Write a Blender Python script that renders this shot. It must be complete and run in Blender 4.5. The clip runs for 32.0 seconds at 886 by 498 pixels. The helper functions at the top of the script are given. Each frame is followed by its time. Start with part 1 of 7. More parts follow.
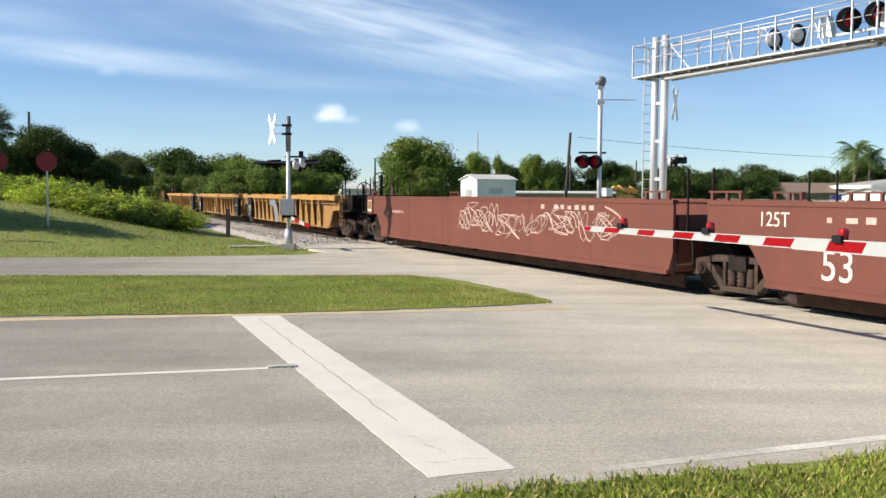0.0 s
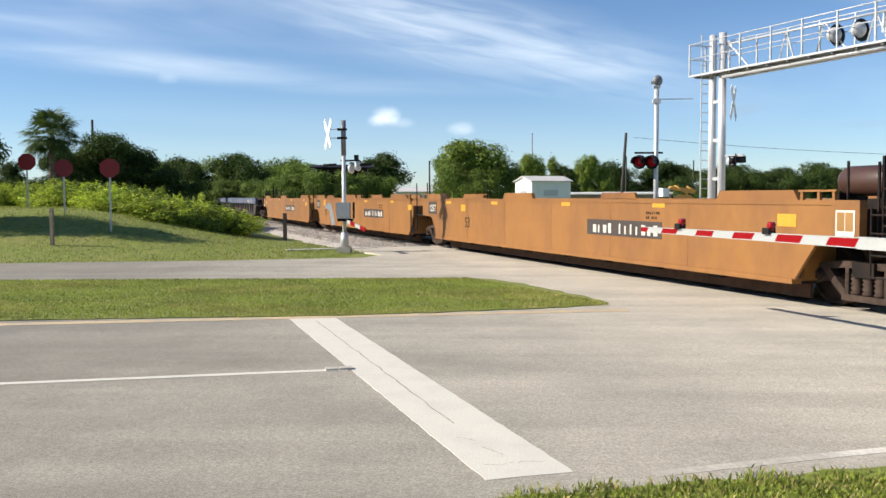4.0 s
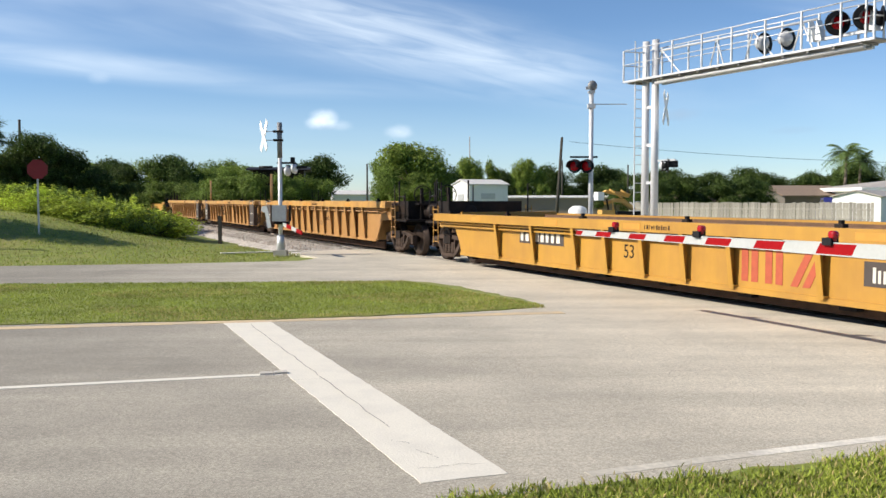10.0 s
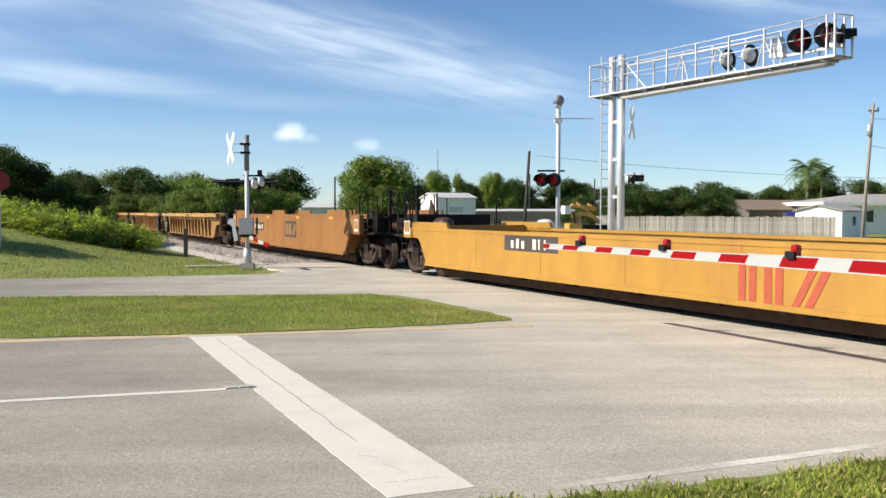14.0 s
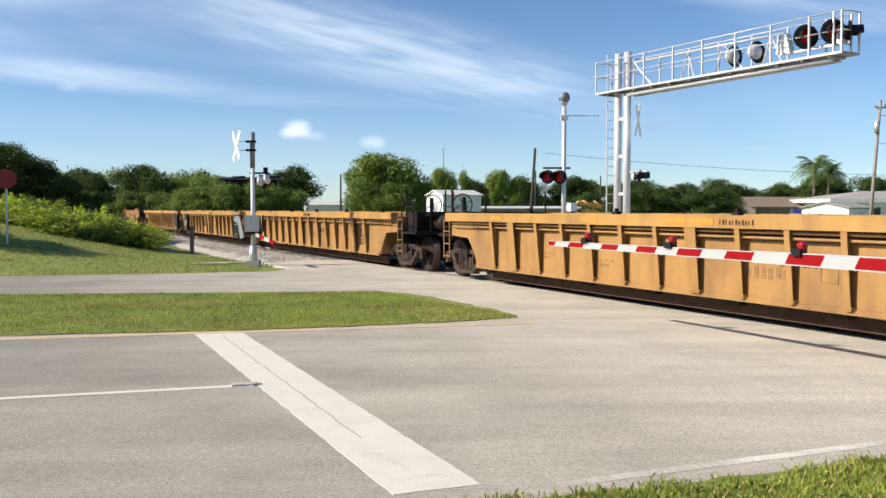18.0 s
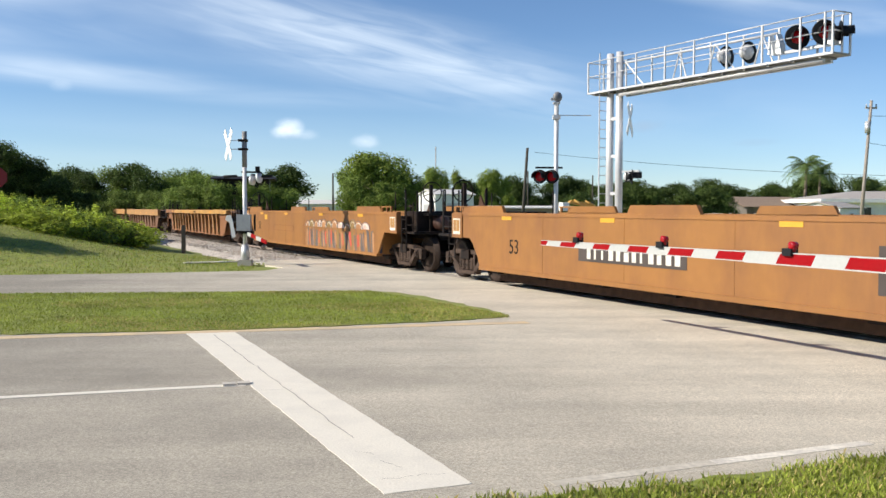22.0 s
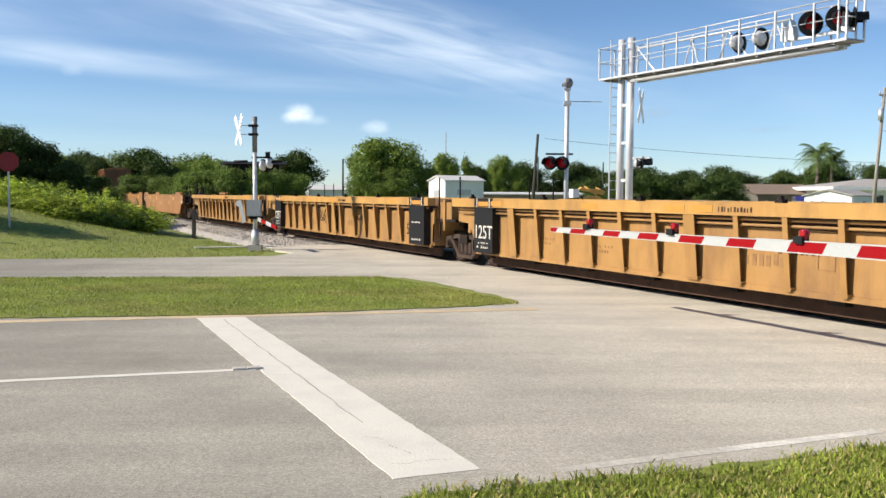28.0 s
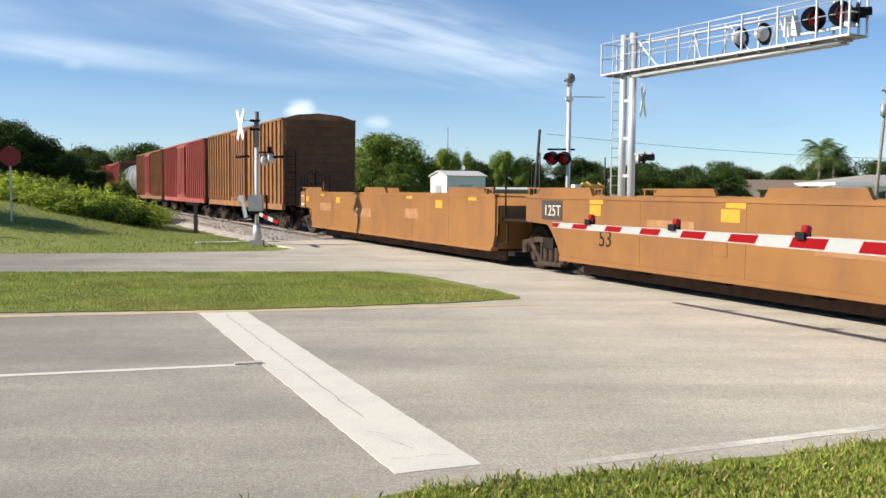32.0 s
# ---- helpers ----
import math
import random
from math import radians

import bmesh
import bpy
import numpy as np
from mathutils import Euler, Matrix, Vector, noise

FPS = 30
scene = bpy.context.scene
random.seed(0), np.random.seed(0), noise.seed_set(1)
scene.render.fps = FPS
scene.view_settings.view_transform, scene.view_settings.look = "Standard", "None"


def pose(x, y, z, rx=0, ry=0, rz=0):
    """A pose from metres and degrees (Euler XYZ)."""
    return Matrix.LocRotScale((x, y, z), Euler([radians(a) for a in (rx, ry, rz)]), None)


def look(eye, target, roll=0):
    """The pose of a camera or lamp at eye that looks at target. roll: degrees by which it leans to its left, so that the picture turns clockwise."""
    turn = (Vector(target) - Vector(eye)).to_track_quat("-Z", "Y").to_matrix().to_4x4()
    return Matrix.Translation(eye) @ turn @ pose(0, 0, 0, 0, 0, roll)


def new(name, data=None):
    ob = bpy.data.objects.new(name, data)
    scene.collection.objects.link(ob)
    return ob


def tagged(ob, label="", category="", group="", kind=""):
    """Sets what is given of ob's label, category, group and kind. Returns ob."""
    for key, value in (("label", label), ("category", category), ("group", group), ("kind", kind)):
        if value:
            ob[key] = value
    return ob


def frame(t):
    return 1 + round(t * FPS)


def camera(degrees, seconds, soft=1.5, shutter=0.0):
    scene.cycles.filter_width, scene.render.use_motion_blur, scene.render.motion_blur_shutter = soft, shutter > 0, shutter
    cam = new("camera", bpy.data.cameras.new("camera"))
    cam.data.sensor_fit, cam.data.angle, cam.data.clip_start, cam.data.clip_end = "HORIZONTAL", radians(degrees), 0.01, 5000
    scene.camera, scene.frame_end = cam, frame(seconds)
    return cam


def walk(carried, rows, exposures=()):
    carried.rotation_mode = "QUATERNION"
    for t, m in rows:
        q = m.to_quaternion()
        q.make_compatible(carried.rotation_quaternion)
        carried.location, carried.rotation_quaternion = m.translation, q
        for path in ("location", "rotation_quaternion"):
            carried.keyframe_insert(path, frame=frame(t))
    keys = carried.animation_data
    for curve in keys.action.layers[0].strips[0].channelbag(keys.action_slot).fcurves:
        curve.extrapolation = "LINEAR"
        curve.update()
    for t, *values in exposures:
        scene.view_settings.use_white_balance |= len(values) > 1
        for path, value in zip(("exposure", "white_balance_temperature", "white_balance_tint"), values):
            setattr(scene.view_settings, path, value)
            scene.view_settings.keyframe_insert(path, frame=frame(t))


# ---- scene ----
cam = camera(50.8, 32.0)
EYE = (0.0, 0.0, 1.70)
# seconds, yaw, pitch, roll, held at one spot
PATH = [
    (0.0, 0.0, -3.397, -0.297),
    (0.5, -0.024, -3.432, -0.009),
    (1.0, -0.095, -3.352, 0.083),
    (1.5, -0.285, -3.036, 0.051),
    (2.0, -0.848, -2.96, -0.126),
    (2.5, -1.017, -2.4, -0.053),
    (3.0, -0.799, -2.243, -0.048),
    (3.5, 0.947, -2.944, 0.278),
    (4.0, 3.334, -3.256, 0.262),
    (4.5, 4.192, -3.183, 0.781),
    (6.5, 0.289, -3.352, 0.864),
    (7.0, -0.2, -3.438, 0.594),
    (7.5, -0.603, -2.945, -0.178),
    (8.0, -0.623, -2.706, -0.119),
    (8.5, -0.107, -2.954, -0.019),
    (9.0, -0.194, -3.077, -0.001),
    (9.5, -0.261, -3.018, 0.093),
    (10.0, -0.464, -3.077, 0.083),
    (10.5, -0.62, -3.143, 0.212),
    (11.0, -0.635, -3.075, 0.21),
    (11.5, -0.591, -3.154, 0.268),
    (12.0, -0.945, -3.289, 0.283),
    (12.5, -1.237, -3.256, 0.292),
    (13.0, -1.863, -2.89, 0.166),
    (13.5, -2.216, -2.503, 0.017),
    (14.0, -2.429, -2.265, -0.058),
    (14.5, -2.394, -2.35, -0.125),
    (16.5, -2.209, -2.484, 0.088),
    (17.0, -2.02, -2.558, 0.026),
    (17.5, -1.927, -2.547, 0.027),
    (18.0, -2.072, -2.432, -0.024),
    (18.5, -2.325, -2.299, -0.091),
    (19.0, -2.453, -2.208, -0.199),
    (19.5, -2.692, -2.172, -0.319),
    (20.0, -2.919, -2.267, -0.305),
    (20.5, -2.873, -2.36, -0.126),
    (21.0, -2.782, -2.336, -0.191),
    (21.5, -2.459, -2.384, -0.118),
    (22.0, -2.543, -2.468, -0.119),
    (22.5, -2.664, -2.706, 0.024),
    (23.0, -2.649, -2.658, 0.032),
    (23.5, -2.641, -2.66, -0.022),
    (24.0, -3.023, -2.548, -0.159),
    (24.5, -2.722, -3.139, -0.297),
    (25.0, -1.782, -3.942, -0.204),
    (25.5, -1.653, -3.84, -0.451),
    (27.5, -2.013, -3.371, -0.436),
    (28.0, -1.938, -3.322, -0.358),
    (28.5, -1.704, -3.387, -0.242),
    (29.0, -1.46, -3.374, -0.275),
    (29.5, -1.384, -3.254, -0.295),
    (30.0, -1.379, -3.309, -0.345),
    (30.5, -1.68, -3.393, -0.433),
    (31.0, -1.749, -3.561, -0.453),
    (31.5, -1.737, -3.548, -0.481),
    (32.0, -1.831, -3.614, -0.432),
]
SWAY = ([0, 4.5, 6.5, 14, 20, 32], [0, -0.008, 0.012, 0.016, 0.024, 0.022])      # the holder shifts a little to the right
walk(cam, [(t, pose(EYE[0] + float(np.interp(t, *SWAY)), EYE[1], EYE[2], 90 + p, r, y)) for t, y, p, r in PATH],
     [(0, 0.55, 6300, 9.6), (32, 0.55, 6300, 9.6)])

# ---------------------------------------------------------------- light
SUN_TO = Vector((-0.991, -0.133, 0.614)).normalized()
world = bpy.data.worlds.new("world")
scene.world = world
world.use_nodes = True
wn = world.node_tree.nodes
sky = wn.new("ShaderNodeTexSky")
sky.sky_type = "NISHITA"
sky.sun_disc = False
sky.sun_elevation = math.asin(SUN_TO.z)
sky.sun_rotation = math.atan2(SUN_TO.x, SUN_TO.y)
sky.air_density, sky.dust_density, sky.ozone_density = 0.8, 0.04, 4.6
wn["Background"].inputs["Strength"].default_value = 0.089
world.node_tree.links.new(sky.outputs[0], wn["Background"].inputs["Color"])
sun = new("sun", bpy.data.lights.new("sun", "SUN"))
sun.data.energy, sun.data.angle, sun.data.color = 5.0, radians(0.5), (1.0, 0.90, 0.76)
sun.matrix_world = look(SUN_TO * 50, (0, 0, 0))

# ---------------------------------------------------------------- materials
def material(name, color, rough=0.6, metal=0.0, grain=0.12, scale=8.0, stain=None, stain_amount=0.0, stain_scale=1.2,
             bump=0.1, streak=1.0, island=0.0, detail=6.0):
    """A surface with fine grain, larger stains (stretched downwards by streak) and a fine relief."""
    m = bpy.data.materials.new(name)
    m.use_nodes = True
    n, l = m.node_tree.nodes, m.node_tree.links
    bsdf = n["Principled BSDF"]
    bsdf.inputs["Roughness"].default_value = rough
    bsdf.inputs["Metallic"].default_value = metal
    co = n.new("ShaderNodeTexCoord")
    fine = n.new("ShaderNodeTexNoise")
    fine.inputs["Scale"].default_value, fine.inputs["Detail"].default_value = scale, detail
    l.new(co.outputs["Object"], fine.inputs["Vector"])
    ramp = n.new("ShaderNodeMapRange")
    ramp.inputs["From Min"].default_value, ramp.inputs["From Max"].default_value = 0.25, 0.75
    ramp.inputs["To Min"].default_value, ramp.inputs["To Max"].default_value = 1 - grain, 1 + grain
    l.new(fine.outputs["Fac"], ramp.inputs["Value"])
    base = n.new("ShaderNodeVectorMath")
    base.operation = "SCALE"
    base.inputs[0].default_value = color[:3]
    l.new(ramp.outputs[0], base.inputs["Scale"])
    last = base.outputs[0]
    if island:
        info = n.new("ShaderNodeObjectInfo")
        spread = n.new("ShaderNodeMapRange")
        spread.inputs["To Min"].default_value, spread.inputs["To Max"].default_value = 1 - island, 1 + island
        l.new(info.outputs["Random"], spread.inputs["Value"])
        each = n.new("ShaderNodeVectorMath")
        each.operation = "SCALE"
        l.new(last, each.inputs[0])
        l.new(spread.outputs[0], each.inputs["Scale"])
        last = each.outputs[0]
    if stain:
        mp = n.new("ShaderNodeMapping")
        mp.inputs["Scale"].default_value = (1, 1, 1 / streak)
        l.new(co.outputs["Object"], mp.inputs["Vector"])
        big = n.new("ShaderNodeTexNoise")
        big.inputs["Scale"].default_value, big.inputs["Detail"].default_value = stain_scale, 8
        big.inputs["Roughness"].default_value = 0.65
        l.new(mp.outputs[0], big.inputs["Vector"])
        cut = n.new("ShaderNodeMapRange")
        cut.inputs["From Min"].default_value, cut.inputs["From Max"].default_value = 0.45, 0.72
        cut.inputs["To Max"].default_value = stain_amount
        l.new(big.outputs["Fac"], cut.inputs["Value"])
        mix = n.new("ShaderNodeMixRGB")
        mix.inputs["Color2"].default_value = (*stain[:3], 1)
        l.new(cut.outputs[0], mix.inputs["Fac"])
        l.new(last, mix.inputs["Color1"])
        last = mix.outputs[0]
    l.new(last, bsdf.inputs["Base Color"])
    if bump:
        b = n.new("ShaderNodeBump")
        b.inputs["Strength"].default_value, b.inputs["Distance"].default_value = bump, 0.02
        l.new(fine.outputs["Fac"], b.inputs["Height"])
        l.new(b.outputs[0], bsdf.inputs["Normal"])
    return m


def leaf_material(name, color, spread=0.35):
    m = bpy.data.materials.new(name)
    m.use_nodes = True
    n, l = m.node_tree.nodes, m.node_tree.links
    bsdf = n["Principled BSDF"]
    bsdf.inputs["Roughness"].default_value = 0.6
    bsdf.inputs["Specular IOR Level"].default_value = 0.2
    geo = n.new("ShaderNodeNewGeometry")
    ramp = n.new("ShaderNodeMapRange")
    ramp.inputs["To Min"].default_value, ramp.inputs["To Max"].default_value = 1 - spread, 1 + spread
    l.new(geo.outputs["Random Per Island"], ramp.inputs["Value"])
    info = n.new("ShaderNodeObjectInfo")
    r2 = n.new("ShaderNodeMapRange")
    r2.inputs["To Min"].default_value, r2.inputs["To Max"].default_value = 0.8, 1.2
    l.new(info.outputs["Random"], r2.inputs["Value"])
    mul = n.new("ShaderNodeMath")
    mul.operation = "MULTIPLY"
    co = n.new("ShaderNodeTexCoord")
    patch = n.new("ShaderNodeTexNoise")
    patch.inputs["Scale"].default_value, patch.inputs["Detail"].default_value = 0.9, 3
    l.new(co.outputs["Object"], patch.inputs["Vector"])
    r3 = n.new("ShaderNodeMapRange")
    r3.inputs["From Min"].default_value, r3.inputs["From Max"].default_value = 0.32, 0.68
    r3.inputs["To Min"].default_value, r3.inputs["To Max"].default_value = 0.74, 1.28
    l.new(patch.outputs["Fac"], r3.inputs["Value"])
    both = n.new("ShaderNodeMath")
    both.operation = "MULTIPLY"
    l.new(r2.outputs[0], both.inputs[0])
    l.new(r3.outputs[0], both.inputs[1])
    l.new(ramp.outputs[0], mul.inputs[0])
    l.new(both.outputs[0], mul.inputs[1])
    sc = n.new("ShaderNodeVectorMath")
    sc.operation = "SCALE"
    sc.inputs[0].default_value = color
    l.new(mul.outputs[0], sc.inputs["Scale"])
    l.new(sc.outputs[0], bsdf.inputs["Base Color"])
    tr = n.new("ShaderNodeBsdfTranslucent")
    l.new(sc.outputs[0], tr.inputs["Color"])
    mx = n.new("ShaderNodeMixShader")
    mx.inputs["Fac"].default_value = 0.3
    l.new(bsdf.outputs[0], mx.inputs[1])
    l.new(tr.outputs[0], mx.inputs[2])
    l.new(mx.outputs[0], n["Material Output"].inputs["Surface"])
    return m


def glow_material(name, color, strength):
    m = material(name, color, 0.2, bump=0, grain=0.02)
    b = m.node_tree.nodes["Principled BSDF"]
    b.inputs["Emission Color"].default_value = (*color, 1)
    b.inputs["Emission Strength"].default_value = strength
    return m




def road_material():
    """Old asphalt, darker along the lanes and bleached and dusty over the crossing apron, with fine aggregate."""
    m = material("worn_asphalt", (0.436, 0.394, 0.316), 0.9, grain=0.2, scale=45, stain=(0.315, 0.288, 0.235), stain_amount=0.75, stain_scale=0.7, bump=0.12)
    n, l = m.node_tree.nodes, m.node_tree.links
    bsdf = n["Principled BSDF"]
    before = bsdf.inputs["Base Color"].links[0].from_socket
    co = n.new("ShaderNodeTexCoord")
    sep = n.new("ShaderNodeSeparateXYZ")
    l.new(co.outputs["Object"], sep.inputs[0])
    wob = n.new("ShaderNodeTexNoise")
    wob.inputs["Scale"].default_value, wob.inputs["Detail"].default_value = 0.45, 6
    l.new(co.outputs["Object"], wob.inputs["Vector"])
    add = n.new("ShaderNodeMath")
    add.operation = "MULTIPLY_ADD"
    add.inputs[1].default_value = 9.0
    l.new(wob.outputs["Fac"], add.inputs[0])
    lane = n.new("ShaderNodeMath")
    lane.operation = "MULTIPLY_ADD"
    lane.inputs[1].default_value = 0.3
    l.new(sep.outputs["Y"], lane.inputs[0])
    l.new(sep.outputs["X"], lane.inputs[2])
    l.new(lane.outputs[0], add.inputs[2])
    ramp = n.new("ShaderNodeMapRange")
    ramp.inputs["From Min"].default_value, ramp.inputs["From Max"].default_value = 2.0, 11.5
    ramp.inputs["To Min"].default_value, ramp.inputs["To Max"].default_value = 0.62, 1.28
    l.new(add.outputs[0], ramp.inputs["Value"])
    # streaks worn along the lanes
    mp = n.new("ShaderNodeMapping")
    mp.inputs["Rotation"].default_value = (0, 0, radians(-14))
    mp.inputs["Scale"].default_value = (0.12, 1.6, 1)
    l.new(co.outputs["Object"], mp.inputs["Vector"])
    st = n.new("ShaderNodeTexNoise")
    st.inputs["Scale"].default_value, st.inputs["Detail"].default_value = 1.0, 7
    l.new(mp.outputs[0], st.inputs["Vector"])
    sr = n.new("ShaderNodeMapRange")
    sr.inputs["From Min"].default_value, sr.inputs["From Max"].default_value = 0.3, 0.7
    sr.inputs["To Min"].default_value, sr.inputs["To Max"].default_value = 0.88, 1.13
    l.new(st.outputs["Fac"], sr.inputs["Value"])
    # aggregate speckle
    vo = n.new("ShaderNodeTexVoronoi")
    vo.inputs["Scale"].default_value = 110
    l.new(co.outputs["Object"], vo.inputs["Vector"])
    vr = n.new("ShaderNodeMapRange")
    vr.inputs["To Min"].default_value, vr.inputs["To Max"].default_value = 0.72, 1.22
    sepc = n.new("ShaderNodeSeparateColor")
    l.new(vo.outputs["Color"], sepc.inputs[0])
    l.new(sepc.outputs[0], vr.inputs["Value"])
    k1, k2 = n.new("ShaderNodeMath"), n.new("ShaderNodeMath")
    k1.operation = k2.operation = "MULTIPLY"
    l.new(ramp.outputs[0], k1.inputs[0]), l.new(sr.outputs[0], k1.inputs[1])
    l.new(k1.outputs[0], k2.inputs[0]), l.new(vr.outputs[0], k2.inputs[1])
    sc = n.new("ShaderNodeVectorMath")
    sc.operation = "SCALE"
    l.new(before, sc.inputs[0])
    l.new(k2.outputs[0], sc.inputs["Scale"])
    l.new(sc.outputs[0], bsdf.inputs["Base Color"])
    return m


M_ROAD = road_material()
M_CONCRETE = material("pale_concrete", (0.5, 0.46, 0.4), 0.9, grain=0.15, scale=30, stain=(0.3, 0.28, 0.25), stain_amount=0.5, bump=0.2)
M_WHITE_LINE = material("road_paint_white", (0.71, 0.665, 0.565), 0.8, grain=0.1, scale=60, stain=(0.5, 0.47, 0.42), stain_amount=0.35, stain_scale=2.5, bump=0.2)
M_YELLOW_LINE = material("road_paint_yellow", (0.6, 0.46, 0.27), 0.8, grain=0.2, scale=40, stain=(0.36, 0.32, 0.27), stain_amount=0.8, stain_scale=2.0, bump=0.2)
M_CRACK = material("dark_crack", (0.27, 0.25, 0.22), 0.95, grain=0.2, scale=20, bump=0)
M_GRASS_SOIL = material("grass_ground", (0.18, 0.215, 0.034), 0.95, grain=0.5, scale=6, stain=(0.27, 0.24, 0.075), stain_amount=0.65, stain_scale=0.5, bump=0.6)
M_GRASS = leaf_material("grass_blade", (0.228, 0.27, 0.042), 0.45)
M_GRASS_DRY = leaf_material("dry_grass_blade", (0.4, 0.33, 0.13), 0.3)
M_LEAF_LIGHT = leaf_material("leaf_light_green", (0.4, 0.48, 0.055), 0.45)
M_LEAF_TREE = leaf_material("leaf_tree_green", (0.2, 0.26, 0.045), 0.5)
M_LEAF_MID = leaf_material("leaf_mid_green", (0.155, 0.215, 0.04), 0.45)
M_LEAF_DARK = leaf_material("leaf_dark_green", (0.062, 0.095, 0.02), 0.5)
M_FROND = leaf_material("palm_frond", (0.11, 0.16, 0.045), 0.35)
M_BARK = material("bark", (0.16, 0.125, 0.09), 0.9, grain=0.35, scale=14, bump=0.5)
M_BALLAST = material("ballast_stone", (0.42, 0.385, 0.34), 0.9, grain=0.45, scale=9, stain=(0.25, 0.2, 0.15), stain_amount=0.6, bump=0.8, island=0.15)
M_TIE = material("railway_tie", (0.1, 0.075, 0.055), 0.9, grain=0.3, scale=12, bump=0.4, island=0.25)
M_SEAL = material("dusty_rubber_seal", (0.27, 0.245, 0.215), 0.9, grain=0.3, scale=8, bump=0.2)
M_RAIL = material("rusty_rail", (0.36, 0.29, 0.24), 0.5, 0.3, grain=0.25, scale=20, bump=0.1)
M_STEEL_DARK = material("grimy_black_steel", (0.017, 0.014, 0.013), 0.6, 0.2, grain=0.3, scale=9, stain=(0.06, 0.036, 0.024), stain_amount=0.6, bump=0.1)
M_TRUCK = material("dusty_cast_steel", (0.075, 0.052, 0.04), 0.75, 0.2, grain=0.3, scale=10, stain=(0.012, 0.01, 0.009), stain_amount=0.9, stain_scale=3, bump=0.2)
M_WHEEL = material("worn_wheel_steel", (0.04, 0.028, 0.022), 0.6, 0.4, grain=0.2, scale=10, bump=0.05)
M_ALU = material("aluminium_paint", (0.58, 0.58, 0.585), 0.45, 0.25, grain=0.06, scale=12, stain=(0.45, 0.44, 0.42), stain_amount=0.35, bump=0.03)
M_MAST_GREY = material("weathered_grey_tube", (0.2, 0.2, 0.205), 0.55, 0.2, grain=0.12, scale=12, bump=0.03)
M_MECH = material("dull_grey_case", (0.33, 0.34, 0.35), 0.5, 0.1, grain=0.1, scale=10, bump=0.03)
M_GRATE = material("dull_walkway_grating", (0.26, 0.25, 0.235), 0.6, 0.3, grain=0.3, scale=30, bump=0.1)
M_GALV = material("galvanised_steel", (0.5, 0.5, 0.5), 0.5, 0.5, grain=0.12, scale=14, bump=0.05)
M_BLACK = material("black_paint", (0.015, 0.015, 0.016), 0.5, grain=0.2, scale=10, bump=0.03)
M_WHITE = material("white_paint", (0.78, 0.78, 0.76), 0.5, grain=0.05, scale=10, stain=(0.55, 0.52, 0.47), stain_amount=0.3, bump=0.04)
M_RED = material("red_paint", (0.22, 0.005, 0.008), 0.45, grain=0.1, scale=12, bump=0.03)
M_REFLECT_WHITE = material("reflective_white", (0.4, 0.41, 0.395), 0.55, grain=0.05, scale=30, stain=(0.5, 0.47, 0.43), stain_amount=0.25, bump=0.02)
M_REFLECT_RED = material("reflective_red", (0.26, 0.002, 0.005), 0.6, grain=0.06, scale=30, stain=(0.24, 0.015, 0.012), stain_amount=0.3, bump=0.02)
M_REFLECT_RED.node_tree.nodes["Principled BSDF"].inputs["Specular IOR Level"].default_value = 0.12
M_LENS = glow_material("red_lens_lit", (0.3, 0.004, 0.008), 0.1)
M_FADED_LINE = material("faded_white_paint", (0.7, 0.655, 0.56), 0.85, grain=0.2, scale=30, stain=(0.42, 0.39, 0.35), stain_amount=0.9, stain_scale=3.0, bump=0.2)
M_WORN_LINE = material("worn_off_paint", (0.52, 0.48, 0.4), 0.9, grain=0.25, scale=25, stain=(0.4, 0.365, 0.3), stain_amount=0.95, stain_scale=4.0, bump=0.2)
M_GATE_LENS = glow_material("gate_lamp_red", (0.3, 0.006, 0.01), 0.1)
# brown kept below the car sides: the unlit end's shade is in this colour
M_BOX_END = material("boxcar_end_shade_brown", (0.17, 0.075, 0.035), 0.75, grain=0.2, scale=4, stain=(0.04, 0.02, 0.014), stain_amount=0.7, streak=3, bump=0.05)
M_LENS_OFF = material("red_lens_dark", (0.16, 0.004, 0.006), 0.15, grain=0.05, bump=0)
M_WOOD = material("weathered_wood", (0.26, 0.21, 0.155), 0.9, grain=0.35, scale=12, stain=(0.13, 0.1, 0.075), stain_amount=0.6, streak=5, bump=0.4)
M_POLE_GREY = material("grey_weathered_pole", (0.3, 0.265, 0.23), 0.9, grain=0.3, scale=12, stain=(0.17, 0.14, 0.11), stain_amount=0.5, streak=5, bump=0.3)
M_DARK_POLE = material("dark_tarred_wood", (0.05, 0.045, 0.035), 0.9, grain=0.3, scale=12, bump=0.3)
M_ROOF_GREY = material("grey_shingle_roof", (0.36, 0.33, 0.3), 0.9, grain=0.15, scale=9, bump=0.25)
M_FENCE = material("grey_fence_wood", (0.36, 0.335, 0.29), 0.9, grain=0.25, scale=10, stain=(0.26, 0.22, 0.17), stain_amount=0.6, streak=6, bump=0.3, island=0.2)
M_ROOF_PALE = material("pale_roof", (0.58, 0.56, 0.53), 0.8, grain=0.12, scale=9, bump=0.2)
M_STUCCO = material("tan_stucco", (0.34, 0.27, 0.21), 0.9, grain=0.1, scale=14, bump=0.2)
M_GLASS_DARK = material("dark_window", (0.02, 0.025, 0.03), 0.08, grain=0.02, bump=0)
M_MACHINE = material("machine_yellow", (0.62, 0.36, 0.08), 0.5, grain=0.15, scale=8, stain=(0.3, 0.17, 0.07), stain_amount=0.5, bump=0.05)
RUST = (0.15, 0.065, 0.035)
